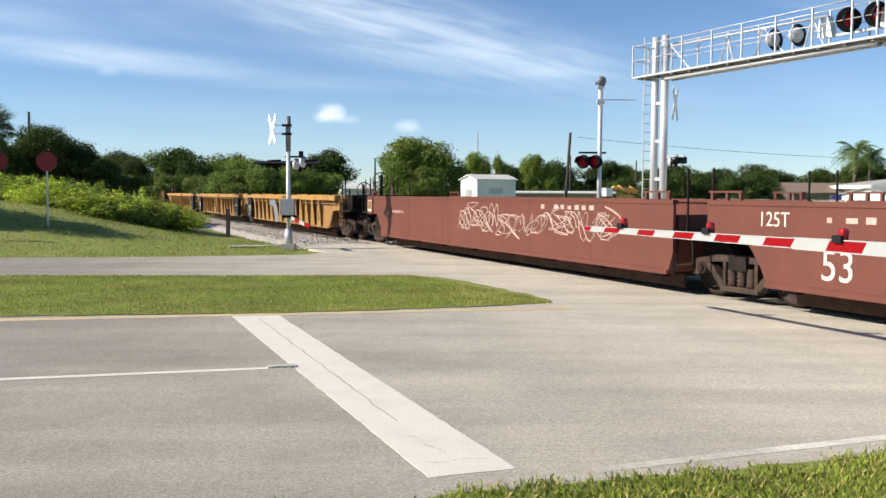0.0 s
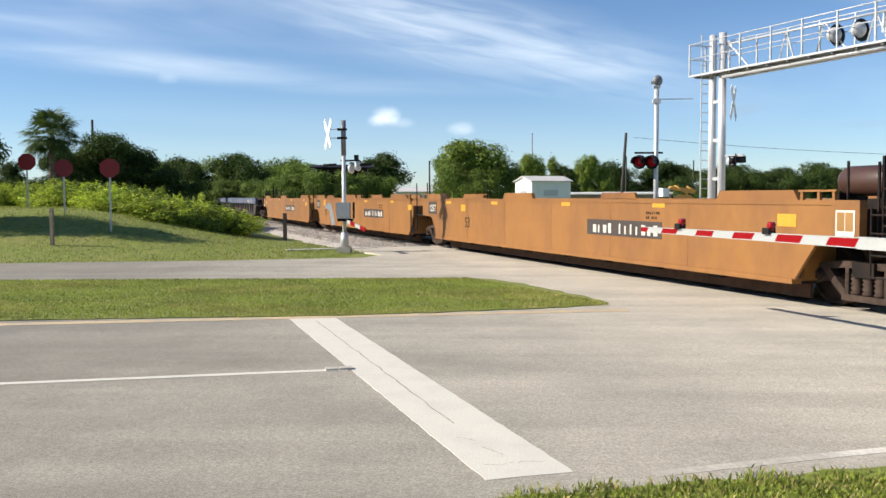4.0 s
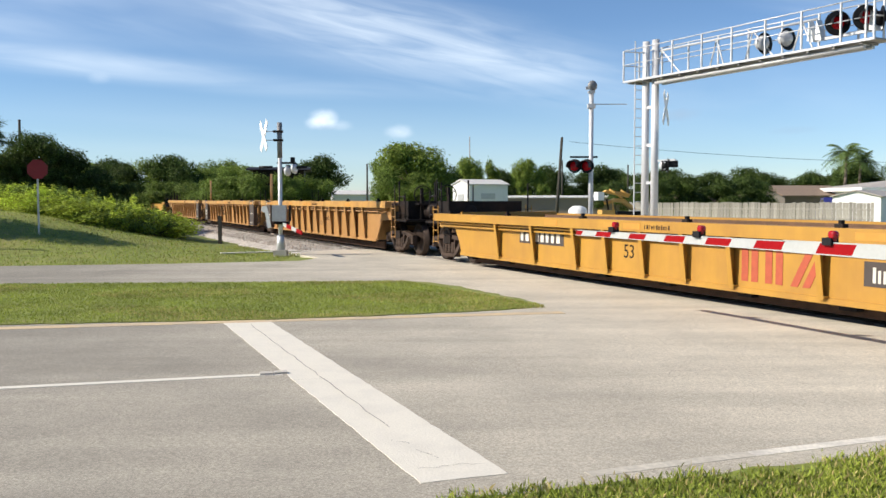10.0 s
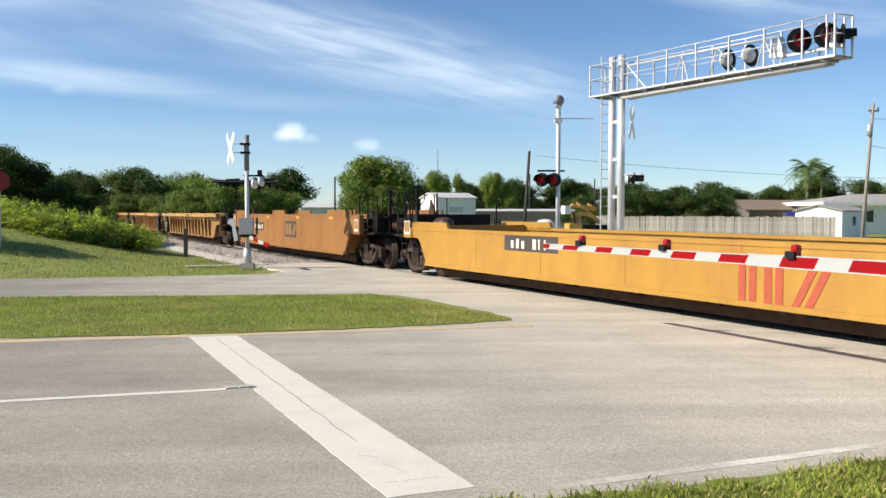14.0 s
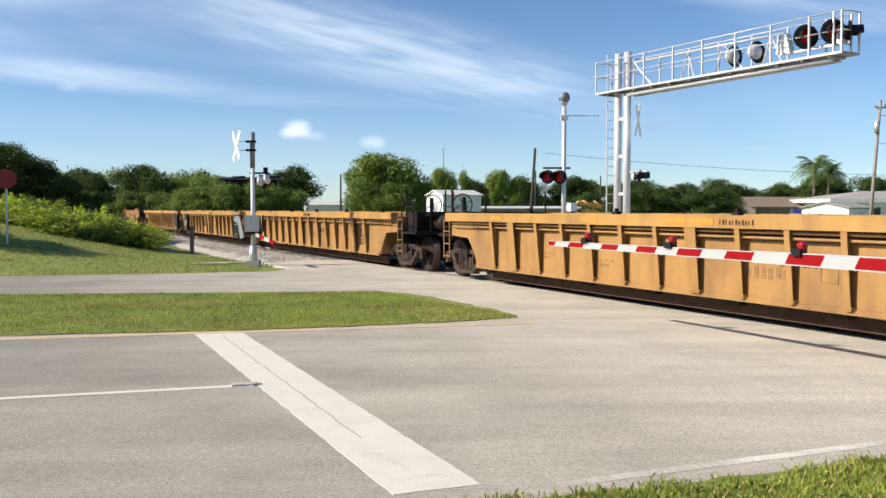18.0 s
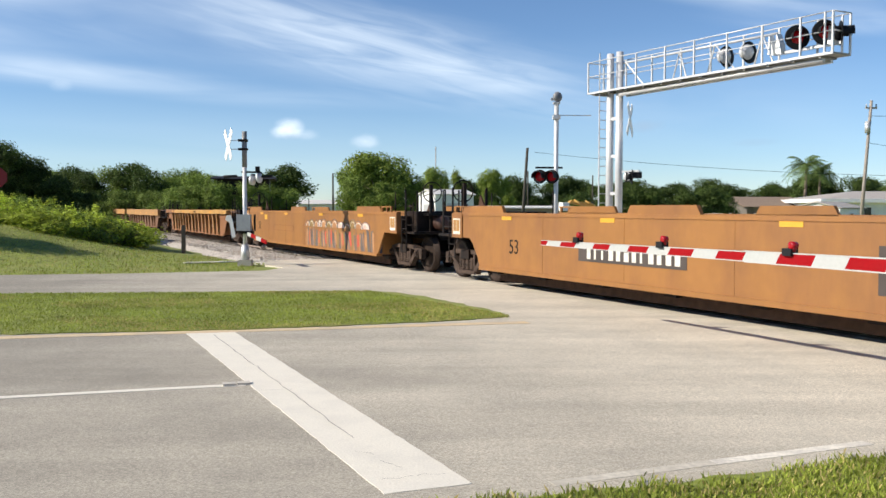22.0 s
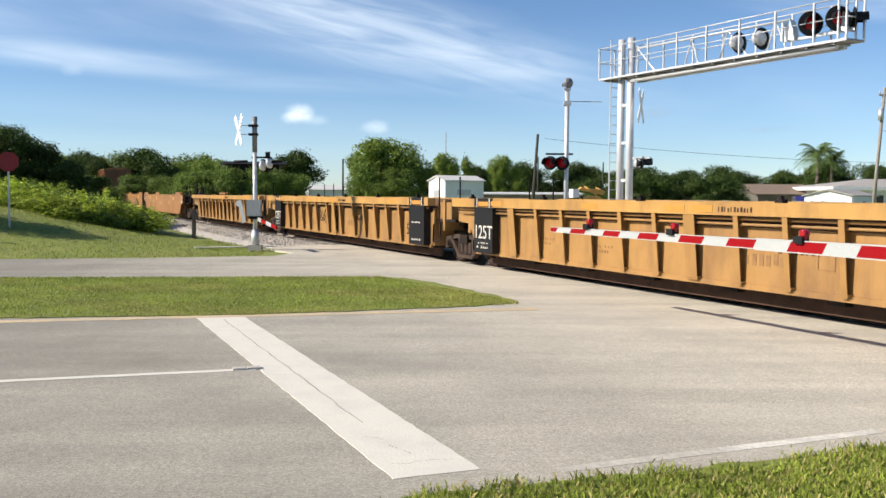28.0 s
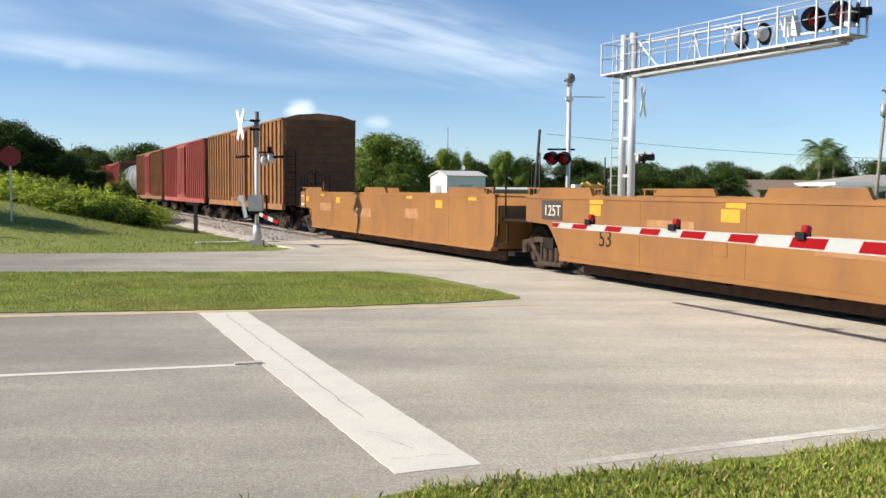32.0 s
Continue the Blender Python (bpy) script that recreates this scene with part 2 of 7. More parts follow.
M_YELLOW = material("railcar_yellow", (0.43, 0.235, 0.058), 0.55, grain=0.09, scale=3, stain=(0.150, 0.070, 0.030), stain_amount=0.7, stain_scale=1.3, streak=3, bump=0.03, island=0.06)
M_TAN = material("railcar_faded_tan", (0.335, 0.178, 0.050), 0.6, grain=0.1, scale=3, stain=(0.120, 0.058, 0.028), stain_amount=0.75, stain_scale=1.3, streak=3, bump=0.03, island=0.06)
M_ORANGE = material("railcar_orange", (0.275, 0.121, 0.028), 0.55, grain=0.09, scale=3, stain=(0.140, 0.056, 0.025), stain_amount=0.65, stain_scale=1.0, streak=2.5, bump=0.03, island=0.08)
M_BRIGHT = material("railcar_bright_yellow", (0.405, 0.215, 0.03), 0.5, grain=0.08, scale=3, stain=(0.23, 0.105, 0.03), stain_amount=0.55, stain_scale=1.0, streak=3, bump=0.03)
M_BROWN = material("railcar_oxide_brown", (0.138, 0.037, 0.02), 0.6, grain=0.1, scale=3, stain=(0.096, 0.030, 0.021), stain_amount=0.5, stain_scale=1.1, streak=2.5, bump=0.03)
M_RUSTY = material("railcar_rusty_brown", (0.235, 0.097, 0.032), 0.65, grain=0.13, scale=3, stain=RUST, stain_amount=0.7, stain_scale=1.3, streak=3, bump=0.04, island=0.1)
M_BLUE = material("railcar_faded_blue", (0.06, 0.083, 0.14), 0.55, grain=0.1, scale=3, stain=(0.096, 0.072, 0.060), stain_amount=0.4, stain_scale=1.2, streak=3, bump=0.03)
M_GREY = material("railcar_dusty_grey", (0.075, 0.063, 0.057), 0.7, grain=0.12, scale=3, stain=(0.045, 0.036, 0.033), stain_amount=0.5, stain_scale=1.2, streak=3, bump=0.03)
M_RED_CAR = material("railcar_faded_red", (0.33, 0.07, 0.05), 0.6, grain=0.1, scale=3, stain=(0.120, 0.036, 0.027), stain_amount=0.5, stain_scale=1.0, streak=3, bump=0.03)
M_PALE_MARK = material("faded_white_marking", (0.62, 0.58, 0.5), 0.7, grain=0.2, scale=12, bump=0)
M_LOGO_RED = material("faded_red_marking", (0.36, 0.07, 0.03), 0.65, grain=0.15, scale=10, bump=0)
M_UNDER = material("rusty_underframe", (0.075, 0.042, 0.028), 0.85, grain=0.3, scale=6, stain=(0.03, 0.018, 0.012), stain_amount=0.6, stain_scale=1.5, streak=2, bump=0.1)
# dark brown holds the shade of the gap under the chord, with mottled stains
M_INNER = material("inner_wall_shade_brown", (0.13, 0.066, 0.034), 0.8, grain=0.25, scale=5, stain=(0.03, 0.018, 0.012), stain_amount=0.6, streak=2, bump=0.05)
M_TANK_BROWN = material("oily_brown_reservoir", (0.075, 0.036, 0.024), 0.45, grain=0.15, scale=5, stain=(0.03, 0.018, 0.014), stain_amount=0.6, bump=0.04)
M_RIB_TAN = material("railcar_rib_tan", (0.34, 0.185, 0.07), 0.65, grain=0.12, scale=3, stain=(0.16, 0.07, 0.035), stain_amount=0.7, stain_scale=1.5, streak=3, bump=0.03)
M_CREAM = material("worn_cream_marking", (0.4, 0.3, 0.2), 0.65, grain=0.25, scale=14, stain=(0.25, 0.13, 0.07), stain_amount=0.7, stain_scale=5, bump=0)
M_PANEL_DUSTY = material("dusty_dark_panel", (0.05, 0.038, 0.032), 0.7, grain=0.2, scale=8, stain=(0.09, 0.06, 0.042), stain_amount=0.7, stain_scale=2, bump=0.04)
M_FAINT = material("faded_marking_brown", (0.235, 0.12, 0.042), 0.65, grain=0.2, scale=12, stain=(0.3, 0.16, 0.05), stain_amount=0.6, stain_scale=4, bump=0)
M_STICKER = material("dull_orange_reflector", (0.5, 0.23, 0.035), 0.5, grain=0.1, bump=0)
M_GOLD = material("railcar_golden_tan", (0.37, 0.19, 0.056), 0.55, grain=0.1, scale=3, stain=(0.26, 0.13, 0.05), stain_amount=0.6, stain_scale=1.3, streak=3, bump=0.03, island=0.06)
M_PALE_BLUE = material("faded_pale_blue_paint", (0.22, 0.27, 0.36), 0.7, grain=0.3, scale=12, bump=0)
M_PINK_MARK = material("faded_pinkish_paint", (0.5, 0.36, 0.3), 0.7, grain=0.3, scale=12, bump=0)
M_FADED = material("overpainted_orange", (0.36, 0.18, 0.075), 0.65, grain=0.2, scale=4, stain=(0.25, 0.11, 0.04), stain_amount=0.8, stain_scale=3, bump=0)
M_RUST_GOLD = material("railcar_golden_rust", (0.165, 0.077, 0.033), 0.65, grain=0.15, scale=3, stain=(0.1, 0.045, 0.022), stain_amount=0.75, stain_scale=1.2, streak=3, bump=0.04, island=0.1)
for dirty in (M_UNDER, M_TRUCK, M_STEEL_DARK, M_WHEEL, M_BLACK, M_GREY):
    dirty.node_tree.nodes["Principled BSDF"].inputs["Specular IOR Level"].default_value = 0.15
M_AMBER = material("amber_reflector", (0.6, 0.31, 0.03), 0.4, grain=0.1, bump=0)


# ---------------------------------------------------------------- mesh helpers
def box(bm, x0, x1, y0, y1, z0, z1):
    v = [bm.verts.new(p) for p in ((x0, y0, z0), (x1, y0, z0), (x1, y1, z0), (x0, y1, z0), (x0, y0, z1), (x1, y0, z1), (x1, y1, z1), (x0, y1, z1))]
    for q in ((3, 2, 1, 0), (4, 5, 6, 7), (0, 1, 5, 4), (1, 2, 6, 5), (2, 3, 7, 6), (3, 0, 4, 7)):
        bm.faces.new([v[i] for i in q])


def prism(bm, outline, y0, y1):
    """Extrudes an outline in x and z from y0 to y1."""
    a = [bm.verts.new((x, y0, z)) for x, z in outline]
    b = [bm.verts.new((x, y1, z)) for x, z in outline]
    bm.faces.new(a)
    bm.faces.new(b[::-1])
    for i in range(len(a)):
        j = (i + 1) % len(a)
        bm.faces.new((a[j], a[i], b[i], b[j]))


def slab(bm, outline, z0, z1):
    """Extrudes an outline in x and y from z0 to z1."""
    a = [bm.verts.new((x, y, z0)) for x, y in outline]
    b = [bm.verts.new((x, y, z1)) for x, y in outline]
    bm.faces.new(a[::-1])
    bm.faces.new(b)
    for i in range(len(a)):
        j = (i + 1) % len(a)
        bm.faces.new((a[i], a[j], b[j], b[i]))


def tube(bm, p0, p1, r0, r1=None, seg=8):
    p0, p1 = Vector(p0), Vector(p1)
    r1 = r0 if r1 is None else r1
    q = (p1 - p0).to_track_quat("Z", "Y")
    ring = []
    for p, r in ((p0, r0), (p1, r1)):
        ring.append([bm.verts.new(p + q @ Vector((r * math.cos(i * math.tau / seg), r * math.sin(i * math.tau / seg), 0))) for i in range(seg)])
    for i in range(seg):
        f = bm.faces.new((ring[0][i], ring[0][(i + 1) % seg], ring[1][(i + 1) % seg], ring[1][i]))
        f.smooth = seg > 6
    bm.faces.new(ring[0][::-1])
    bm.faces.new(ring[1])


def lathe(bm, profile, m, seg=20):
    """Turns a profile of (along, radius) about the local z of the pose m."""
    rings = []
    for z, r in profile:
        rings.append([bm.verts.new(m @ Vector((r * math.cos(i * math.tau / seg), r * math.sin(i * math.tau / seg), z))) for i in range(seg)])
    for a, b in zip(rings, rings[1:]):
        for i in range(seg):
            f = bm.faces.new((a[i], a[(i + 1) % seg], b[(i + 1) % seg], b[i]))
            f.smooth = True
    bm.faces.new(rings[0][::-1])
    bm.faces.new(rings[-1])


def to_mesh(name, bm, mat, bevel=0.0):
    if bevel:
        bmesh.ops.bevel(bm, geom=[e for e in bm.edges if len(e.link_faces) == 2 and e.calc_face_angle(0) > 0.6], offset=bevel, segments=1, affect="EDGES")
    bmesh.ops.recalc_face_normals(bm, faces=bm.faces)
    me = bpy.data.meshes.new(name)
    bm.to_mesh(me)
    bm.free()
    me.materials.append(mat)
    return me


def part(name, bm, mat, parent=None, label="", bevel=0.0, m=None):
    ob = new(name, to_mesh(name, bm, mat, bevel) if isinstance(bm, bmesh.types.BMesh) else bm)
    if parent:
        ob.parent = parent
    if m:
        ob.matrix_basis = m
    if label:
        ob["label"] = label
    return ob


def empty(name, label, category, m=None, group="", kind=""):
    ob = new(name)
    ob.empty_display_size = 0.3
    if m:
        ob.matrix_basis = m
    return tagged(ob, label, category, group, kind)


def writing(text, size, mat, parent, m, name="lettering"):
    cu = bpy.data.curves.new(name, "FONT")
    cu.body, cu.size, cu.align_x, cu.extrude = text, size, "CENTER", 0.002
    ob = bpy.data.objects.new(name, cu)
    me = bpy.data.meshes.new_from_object(ob)
    bpy.data.objects.remove(ob)
    me.materials.append(mat)
    return part(name, me, mat, parent, m=m)


def smooth(a, b, v):
    k = min(1, max(0, (v - a) / (b - a)))
    return k * k * (3 - 2 * k)

# ---------------------------------------------------------------- plan
TRACK_AT = Vector((6.63, 12.76, 0))       # the track's middle where s = 0
TRACK_GO = Vector((0.385, -0.923, 0)).normalized()      # the train's way
TRACK_OUT = Vector((0.923, 0.385, 0)).normalized()      # away from the near roadway
TRACK_TURN = math.degrees(math.atan2(TRACK_GO.y, TRACK_GO.x))


def on_track(s, off=0.0, z=0.0):
    return TRACK_AT + TRACK_GO * s + TRACK_OUT * off + Vector((0, 0, z))


def terrain(x, y):
    q = -(Vector((x, y, 0)) - TRACK_AT).dot(TRACK_OUT)
    r = y - (23.9 + 0.22 * (x + 11.3))
    z = 1.35 * smooth(4.5, 13, q) * smooth(1.5, 11, r) * smooth(-3, -9, x)
    z -= 0.45 * smooth(4.4, 3.0, abs(q)) * smooth(28.8, 31.5, y + 0.4 * (x + 4))
    return z


def line_y(x, x0, y0, slope):
    return y0 + slope * (x - x0)
# ---------------------------------------------------------------- ground
def build_ground():
    xs = sorted(set([-3000, -1500, -700, -350, -200, -130] + [round(-90 + 1.5 * i, 2) for i in range(94)] + [60, 80, 110, 160, 250, 500, 1200, 3000]))
    ys = sorted(set([-3000, -1000, -300, -100, -50, -20, -8] + [round(-4 + 1.5 * i, 2) for i in range(70)] + [110, 130, 170, 250, 400, 800, 1600, 3500]))
    verts = [(x, y, terrain(x, y) - 0.03 + 0.03 * (noise.noise((x * 0.35, y * 0.35, 0)) if abs(x) < 100 and abs(y) < 110 else 0) * (1 if y > 26 + 0.25 * x else 0)) for y in ys for x in xs]
    n = len(xs)
    faces = [(j * n + i, j * n + i + 1, (j + 1) * n + i + 1, (j + 1) * n + i) for j in range(len(ys) - 1) for i in range(n - 1)]
    me = bpy.data.meshes.new("ground")
    me.from_pydata(verts, [], faces)
    me.materials.append(M_GRASS_SOIL)
    for p in me.polygons:
        p.use_smooth = True
    tagged(new("ground", me), "mown green grass ground with bare patches beside the road", "ground", kind="structure")


def near_edge(x):
    return line_y(x, 0.46, 5.5, 0.31)


def far_edge(x):
    return line_y(x, -2.3, 12.93, 0.205)


def build_roads():
    bm = bmesh.new()
    left, right = -60, 60
    outline = [(left, near_edge(left) - 0.6), (right, near_edge(right) - 0.6), (right, 36), (14.5, 32.5), (4, 33.2), (-1.2, 31.6), (-3.3, 31.0), (-4.3, 30.2), (-4.1, 28.3), (-3.35, 26.8),
               (-3.7, 25.5), (-7.1, 24.4), (-11.3, 23.7), (left, 13.2)]
    slab(bm, outline, -0.3, 0.012)
    tagged(part("road", bm, M_ROAD), "sun-bleached grey asphalt road and level crossing apron", "road", kind="structure")
    bm = bmesh.new()
    g = random.Random(4)
    pts = [(-60, near_edge(-60) - 0.25)]
    for k in range(61):
        x = -4 + k * 0.2
        pts.append((x, near_edge(x) - 0.27 + 0.05 * math.sin(k * 1.3) + g.uniform(-0.04, 0.04)))
    pts += [(60, near_edge(60) - 0.25), (60, -12), (-60, -30)]
    slab(bm, pts[::-1], -0.25, 0.022)
    tagged(part("grass_verge", bm, M_GRASS_SOIL), "grassy verge beside the road", "ground", kind="structure")
    # grass island between the two roadways
    bm = bmesh.new()
    pts = [(-60, far_edge(-60) + 0.2), (-6, 12.5), (-2.24, 13.0), (1.0, 14.02), (1.62, 14.45), (1.66, 14.8), (1.4, 15.7), (0.9, 16.8), (0.4, 17.86), (-0.1, 18.7), (-0.6, 19.03), (-4.4, 18.8), (-8.8, 18.5), (-60, 8.5 + 0.0)]
    pts[-1] = (-60, 12.0)
    pts[0] = (-60, 2.2)
    rough, ge = [], random.Random(12)
    for p, q in zip(pts, pts[1:] + pts[:1]):
        p, q = Vector(p), Vector(q)
        n = max(1, int((q - p).length / 0.22)) if max(p.x, q.x) > -16 and min(p.x, q.x) > -30 else 1
        rough += [tuple(p.lerp(q, k / n) + (Vector((ge.gauss(0, 0.025), ge.gauss(0, 0.025))) if n > 1 else Vector((0, 0)))) for k in range(n)]
    slab(bm, rough, -0.2, 0.026)
    tagged(part("grass_island", bm, M_GRASS_SOIL), "mown grass island between two roadways", "ground", kind="structure")
    # painted lines
    def strip(name, a, b, w, mat, label, z=0.016):
        a, b = Vector((*a, 0)), Vector((*b, 0))
        side = (b - a).normalized().cross(Vector((0, 0, 1))) * w / 2
        bm = bmesh.new()
        slab(bm, [tuple((p)[:2]) for p in (a + side, b + side, b - side, a - side)][::-1], 0.0, z)
        return tagged(part(name, bm, mat), label, "road marking", kind="structure")
    bm = bmesh.new()
    corners = [Vector(p) for p in ((-0.08, 5.46), (0.46, 5.65), (-2.3, 12.91), (-2.93, 12.80))]
    edge = []
    for p, q in zip(corners, corners[1:] + corners[:1]):
        n = int((q - p).length / 0.12)
        edge += [tuple(p.lerp(q, k / n) + Vector((random.gauss(0, 0.0035), random.gauss(0, 0.0035)))) for k in range(n)]
    slab(bm, edge, 0.0, 0.0152)
    stop = tagged(part("stop_line", bm, M_WHITE_LINE), "broad worn white stop line across the lanes", "road marking", kind="structure")
    strip("lane_line", (-30, 1.45), (-1.47, 8.95), 0.11, M_WHITE_LINE, "thin white lane line ending at the stop line")
    strip("edge_line_near", (2.1, 6.07), (3.4, 6.55), 0.11, M_FADED_LINE, "worn white edge line beside the verge", 0.0145)
    strip("edge_line_worn", (0.95, 5.63), (2.1, 6.07), 0.11, M_WORN_LINE, "edge line worn down to bare asphalt", 0.0145)
    strip("edge_line_far", (-40, far_edge(-40) - 0.1), (1.9, far_edge(1.9) - 0.02), 0.26, M_YELLOW_LINE, "faded yellow edge line beside the grass island")
    strip("kerb", (-6.7, 29.17), (-4.2, 30.35), 0.25, M_FADED_LINE, "thin pale concrete edging strip in the grass", 0.03)
    for i, (x, y) in enumerate(((-1.49, 8.98), (-1.62, 8.93))):
        bm = bmesh.new()
        box(bm, -0.06, 0.06, -0.05, 0.05, 0.0, 0.022)
        tagged(part("road_reflector", bm, M_CONCRETE, bevel=0.006, m=pose(x, y, 0.012, 0, 0, 15)), "small dusty raised reflector at the lane line's end", "road reflector")
    # cracks in the asphalt and along the stop line
    g = random.Random(17)
    def crack(a, b, w, z, wob=0.05):
        a, b = Vector((*a, 0)), Vector((*b, 0))
        side = (b - a).normalized().cross(Vector((0, 0, 1)))
        n = max(4, int((b - a).length / 0.18))
        mids = [a.lerp(b, k / n) + side * g.gauss(0, wob) for k in range(n + 1)]
        bm = bmesh.new()
        l0 = [bm.verts.new((*(p + side * w * g.uniform(0.2, 0.6))[:2], z)) for p in mids]
        l1 = [bm.verts.new((*(p - side * w * g.uniform(0.2, 0.6))[:2], z)) for p in mids]
        for k in range(n):
            bm.faces.new((l0[k], l1[k], l1[k + 1], l0[k + 1]))
        tagged(part("road_crack", bm, M_CRACK), "thin dark crack in the worn road surface", "crack", kind="structure")
    p, q = Vector((-2.62, 12.86)), Vector((0.14, 5.57))
    for a, b in ((0.05, 0.3), (0.305, 0.55), (0.555, 0.83)):
        crack(tuple(p.lerp(q, a)), tuple(p.lerp(q, b)), 0.011, 0.0195, 0.006)
    for a, b in (((-0.12, 6.2), (0.02, 5.98)), ((-0.3, 6.42), (-0.16, 6.35)), ((-0.1, 5.74), (0.1, 5.82)), ((0.12, 5.83), (0.3, 5.86)), ((-1.32, 8.62), (-1.0, 8.7))):
        crack(a, b, 0.0055, 0.0195, 0.016)
    for a, b in (((3.0, 10.3), (4.5, 11.6)), ((2.2, 8.9), (3.4, 9.4)), ((-4.6, 7.0), (-3.2, 8.0)), ((-6, 11.2), (-3.4, 11.4)), ((0.8, 9.6), (1.4, 9.7)), ((4.0, 12.6), (5.2, 12.0)), ((-2.6, 7.1), (-1.7, 7.25)), ((5.5, 9.5), (6.8, 9.9))):
        crack(a, b, 0.006, 0.0145, 0.06)
    return stop


def build_track():
    # ballast bed on both sides of the crossing
    for s0, s1, tag in ((-720, -19.5, "left"), (21, 720, "right")):
        bm = bmesh.new()
        steps = 120
        prof = [(-3.75, -0.32), (-3.1, -0.12), (-2.4, -0.05), (-1.4, -0.045), (1.4, -0.045), (2.4, -0.05), (3.1, -0.12), (3.75, -0.32)]
        rows = []
        for i in range(steps + 1):
            k = i / steps
            s = s1 + (s0 - s1) * k ** 2.2 if tag == "left" else s0 + (s1 - s0) * k ** 2.2
            rows.append([bm.verts.new(on_track(s, o + 0.25 * noise.noise((s * 0.8, o, 3)), z + (0.04 * noise.noise((s, o, 0)) if abs(o) > 2 else 0))) for o, z in prof])
        for a, b in zip(rows, rows[1:]):
            for i in range(len(prof) - 1):
                bm.faces.new((a[i], a[i + 1], b[i + 1], b[i]))
        tagged(part("ballast_bed", bm, M_BALLAST), "grey crushed-stone ballast bed under the track", "ballast", kind="structure")
    for off in (-0.7525, 0.7525):
        bm = bmesh.new()
        prof = [(-0.07, -0.15), (0.07, -0.15), (0.07, -0.135), (0.012, -0.12), (0.012, -0.045), (0.036, -0.035), (0.036, 0.016), (-0.036, 0.016), (-0.036, -0.035), (-0.012, -0.045), (-0.012, -0.12), (-0.07, -0.135)]
        ring = [[bm.verts.new(on_track(s, off + o, z)) for o, z in prof] for s in (-720, 720)]
        for i in range(len(prof)):
            j = (i + 1) % len(prof)
            bm.faces.new((ring[0][i], ring[0][j], ring[1][j], ring[1][i]))
        tagged(part("rail", bm, M_RAIL), "long steel rail with rusty sides", "rail", kind="structure")
    # crossing: dark flangeways and rubber seals beside the rails
    for off in (-0.88, -0.66, 0.66, 0.88):
        bm = bmesh.new()
        a, b = on_track(-19.5), on_track(21)
        w = 0.045
        pts = [on_track(-19.5, off - w), on_track(21, off - w), on_track(21, off + w), on_track(-19.5, off + w)]
        slab(bm, [tuple(p[:2]) for p in pts][::-1], -0.1, 0.0145)
        tagged(part("crossing_seal", bm, M_SEAL), "dark rubber seal beside the rail in the crossing", "crossing panel", kind="structure")


def build_ballast_stones():
    """Loose stones over the near shoulder of the track, and ties under the rails."""
    g = random.Random(31)
    verts, faces = [], []
    for i in range(9000):
        s = -19.8 - 45 * g.random() ** 1.7
        o = g.uniform(-3.75, 1.2)
        z = -0.3 + 0.25 * smooth(3.8, 2.6, abs(o))
        c = on_track(s, o, z)
        r = g.uniform(0.025, 0.06)
        b = len(verts)
        q = Euler((g.uniform(0, 6), g.uniform(0, 6), g.uniform(0, 6))).to_matrix()
        for p in ((1, 0, 0), (-1, 0, 0), (0, 0.8, 0), (0, -0.8, 0), (0, 0, 0.7), (0, 0, -0.7)):
            verts.append(tuple(c + q @ Vector(p) * r * g.uniform(0.8, 1.2)))
        faces += [(b + i0, b + j0, b + k0) for i0, j0, k0 in ((0, 2, 4), (2, 1, 4), (1, 3, 4), (3, 0, 4), (2, 0, 5), (1, 2, 5), (3, 1, 5), (0, 3, 5))]
    me = bpy.data.meshes.new("ballast_stones")
    me.from_pydata(verts, [], faces)
    me.materials.append(M_BALLAST)
    tagged(new("ballast_stones", me), "loose grey crushed stones beside the rails", "ballast", kind="stuff")
    tie = empty("railway_ties", "row of dark weathered wooden ties under the rails", "ties", kind="structure")
    me = to_mesh("tie", bm_one((-0.11, 0.11, -1.3, 1.3, -0.2, -0.02)), M_TIE, 0.01)
    for i in range(150):
        p = on_track(-19.9 - 0.52 * i, 0, -0.012)
        part("tie", me, None, tie, m=pose(p.x, p.y, p.z, 0, 0, TRACK_TURN + g.uniform(-1, 1)))


def bm_one(b):
    bm = bmesh.new()
    box(bm, *b)
    return bm


build_ground()
build_roads()
build_ballast_stones()
build_track()


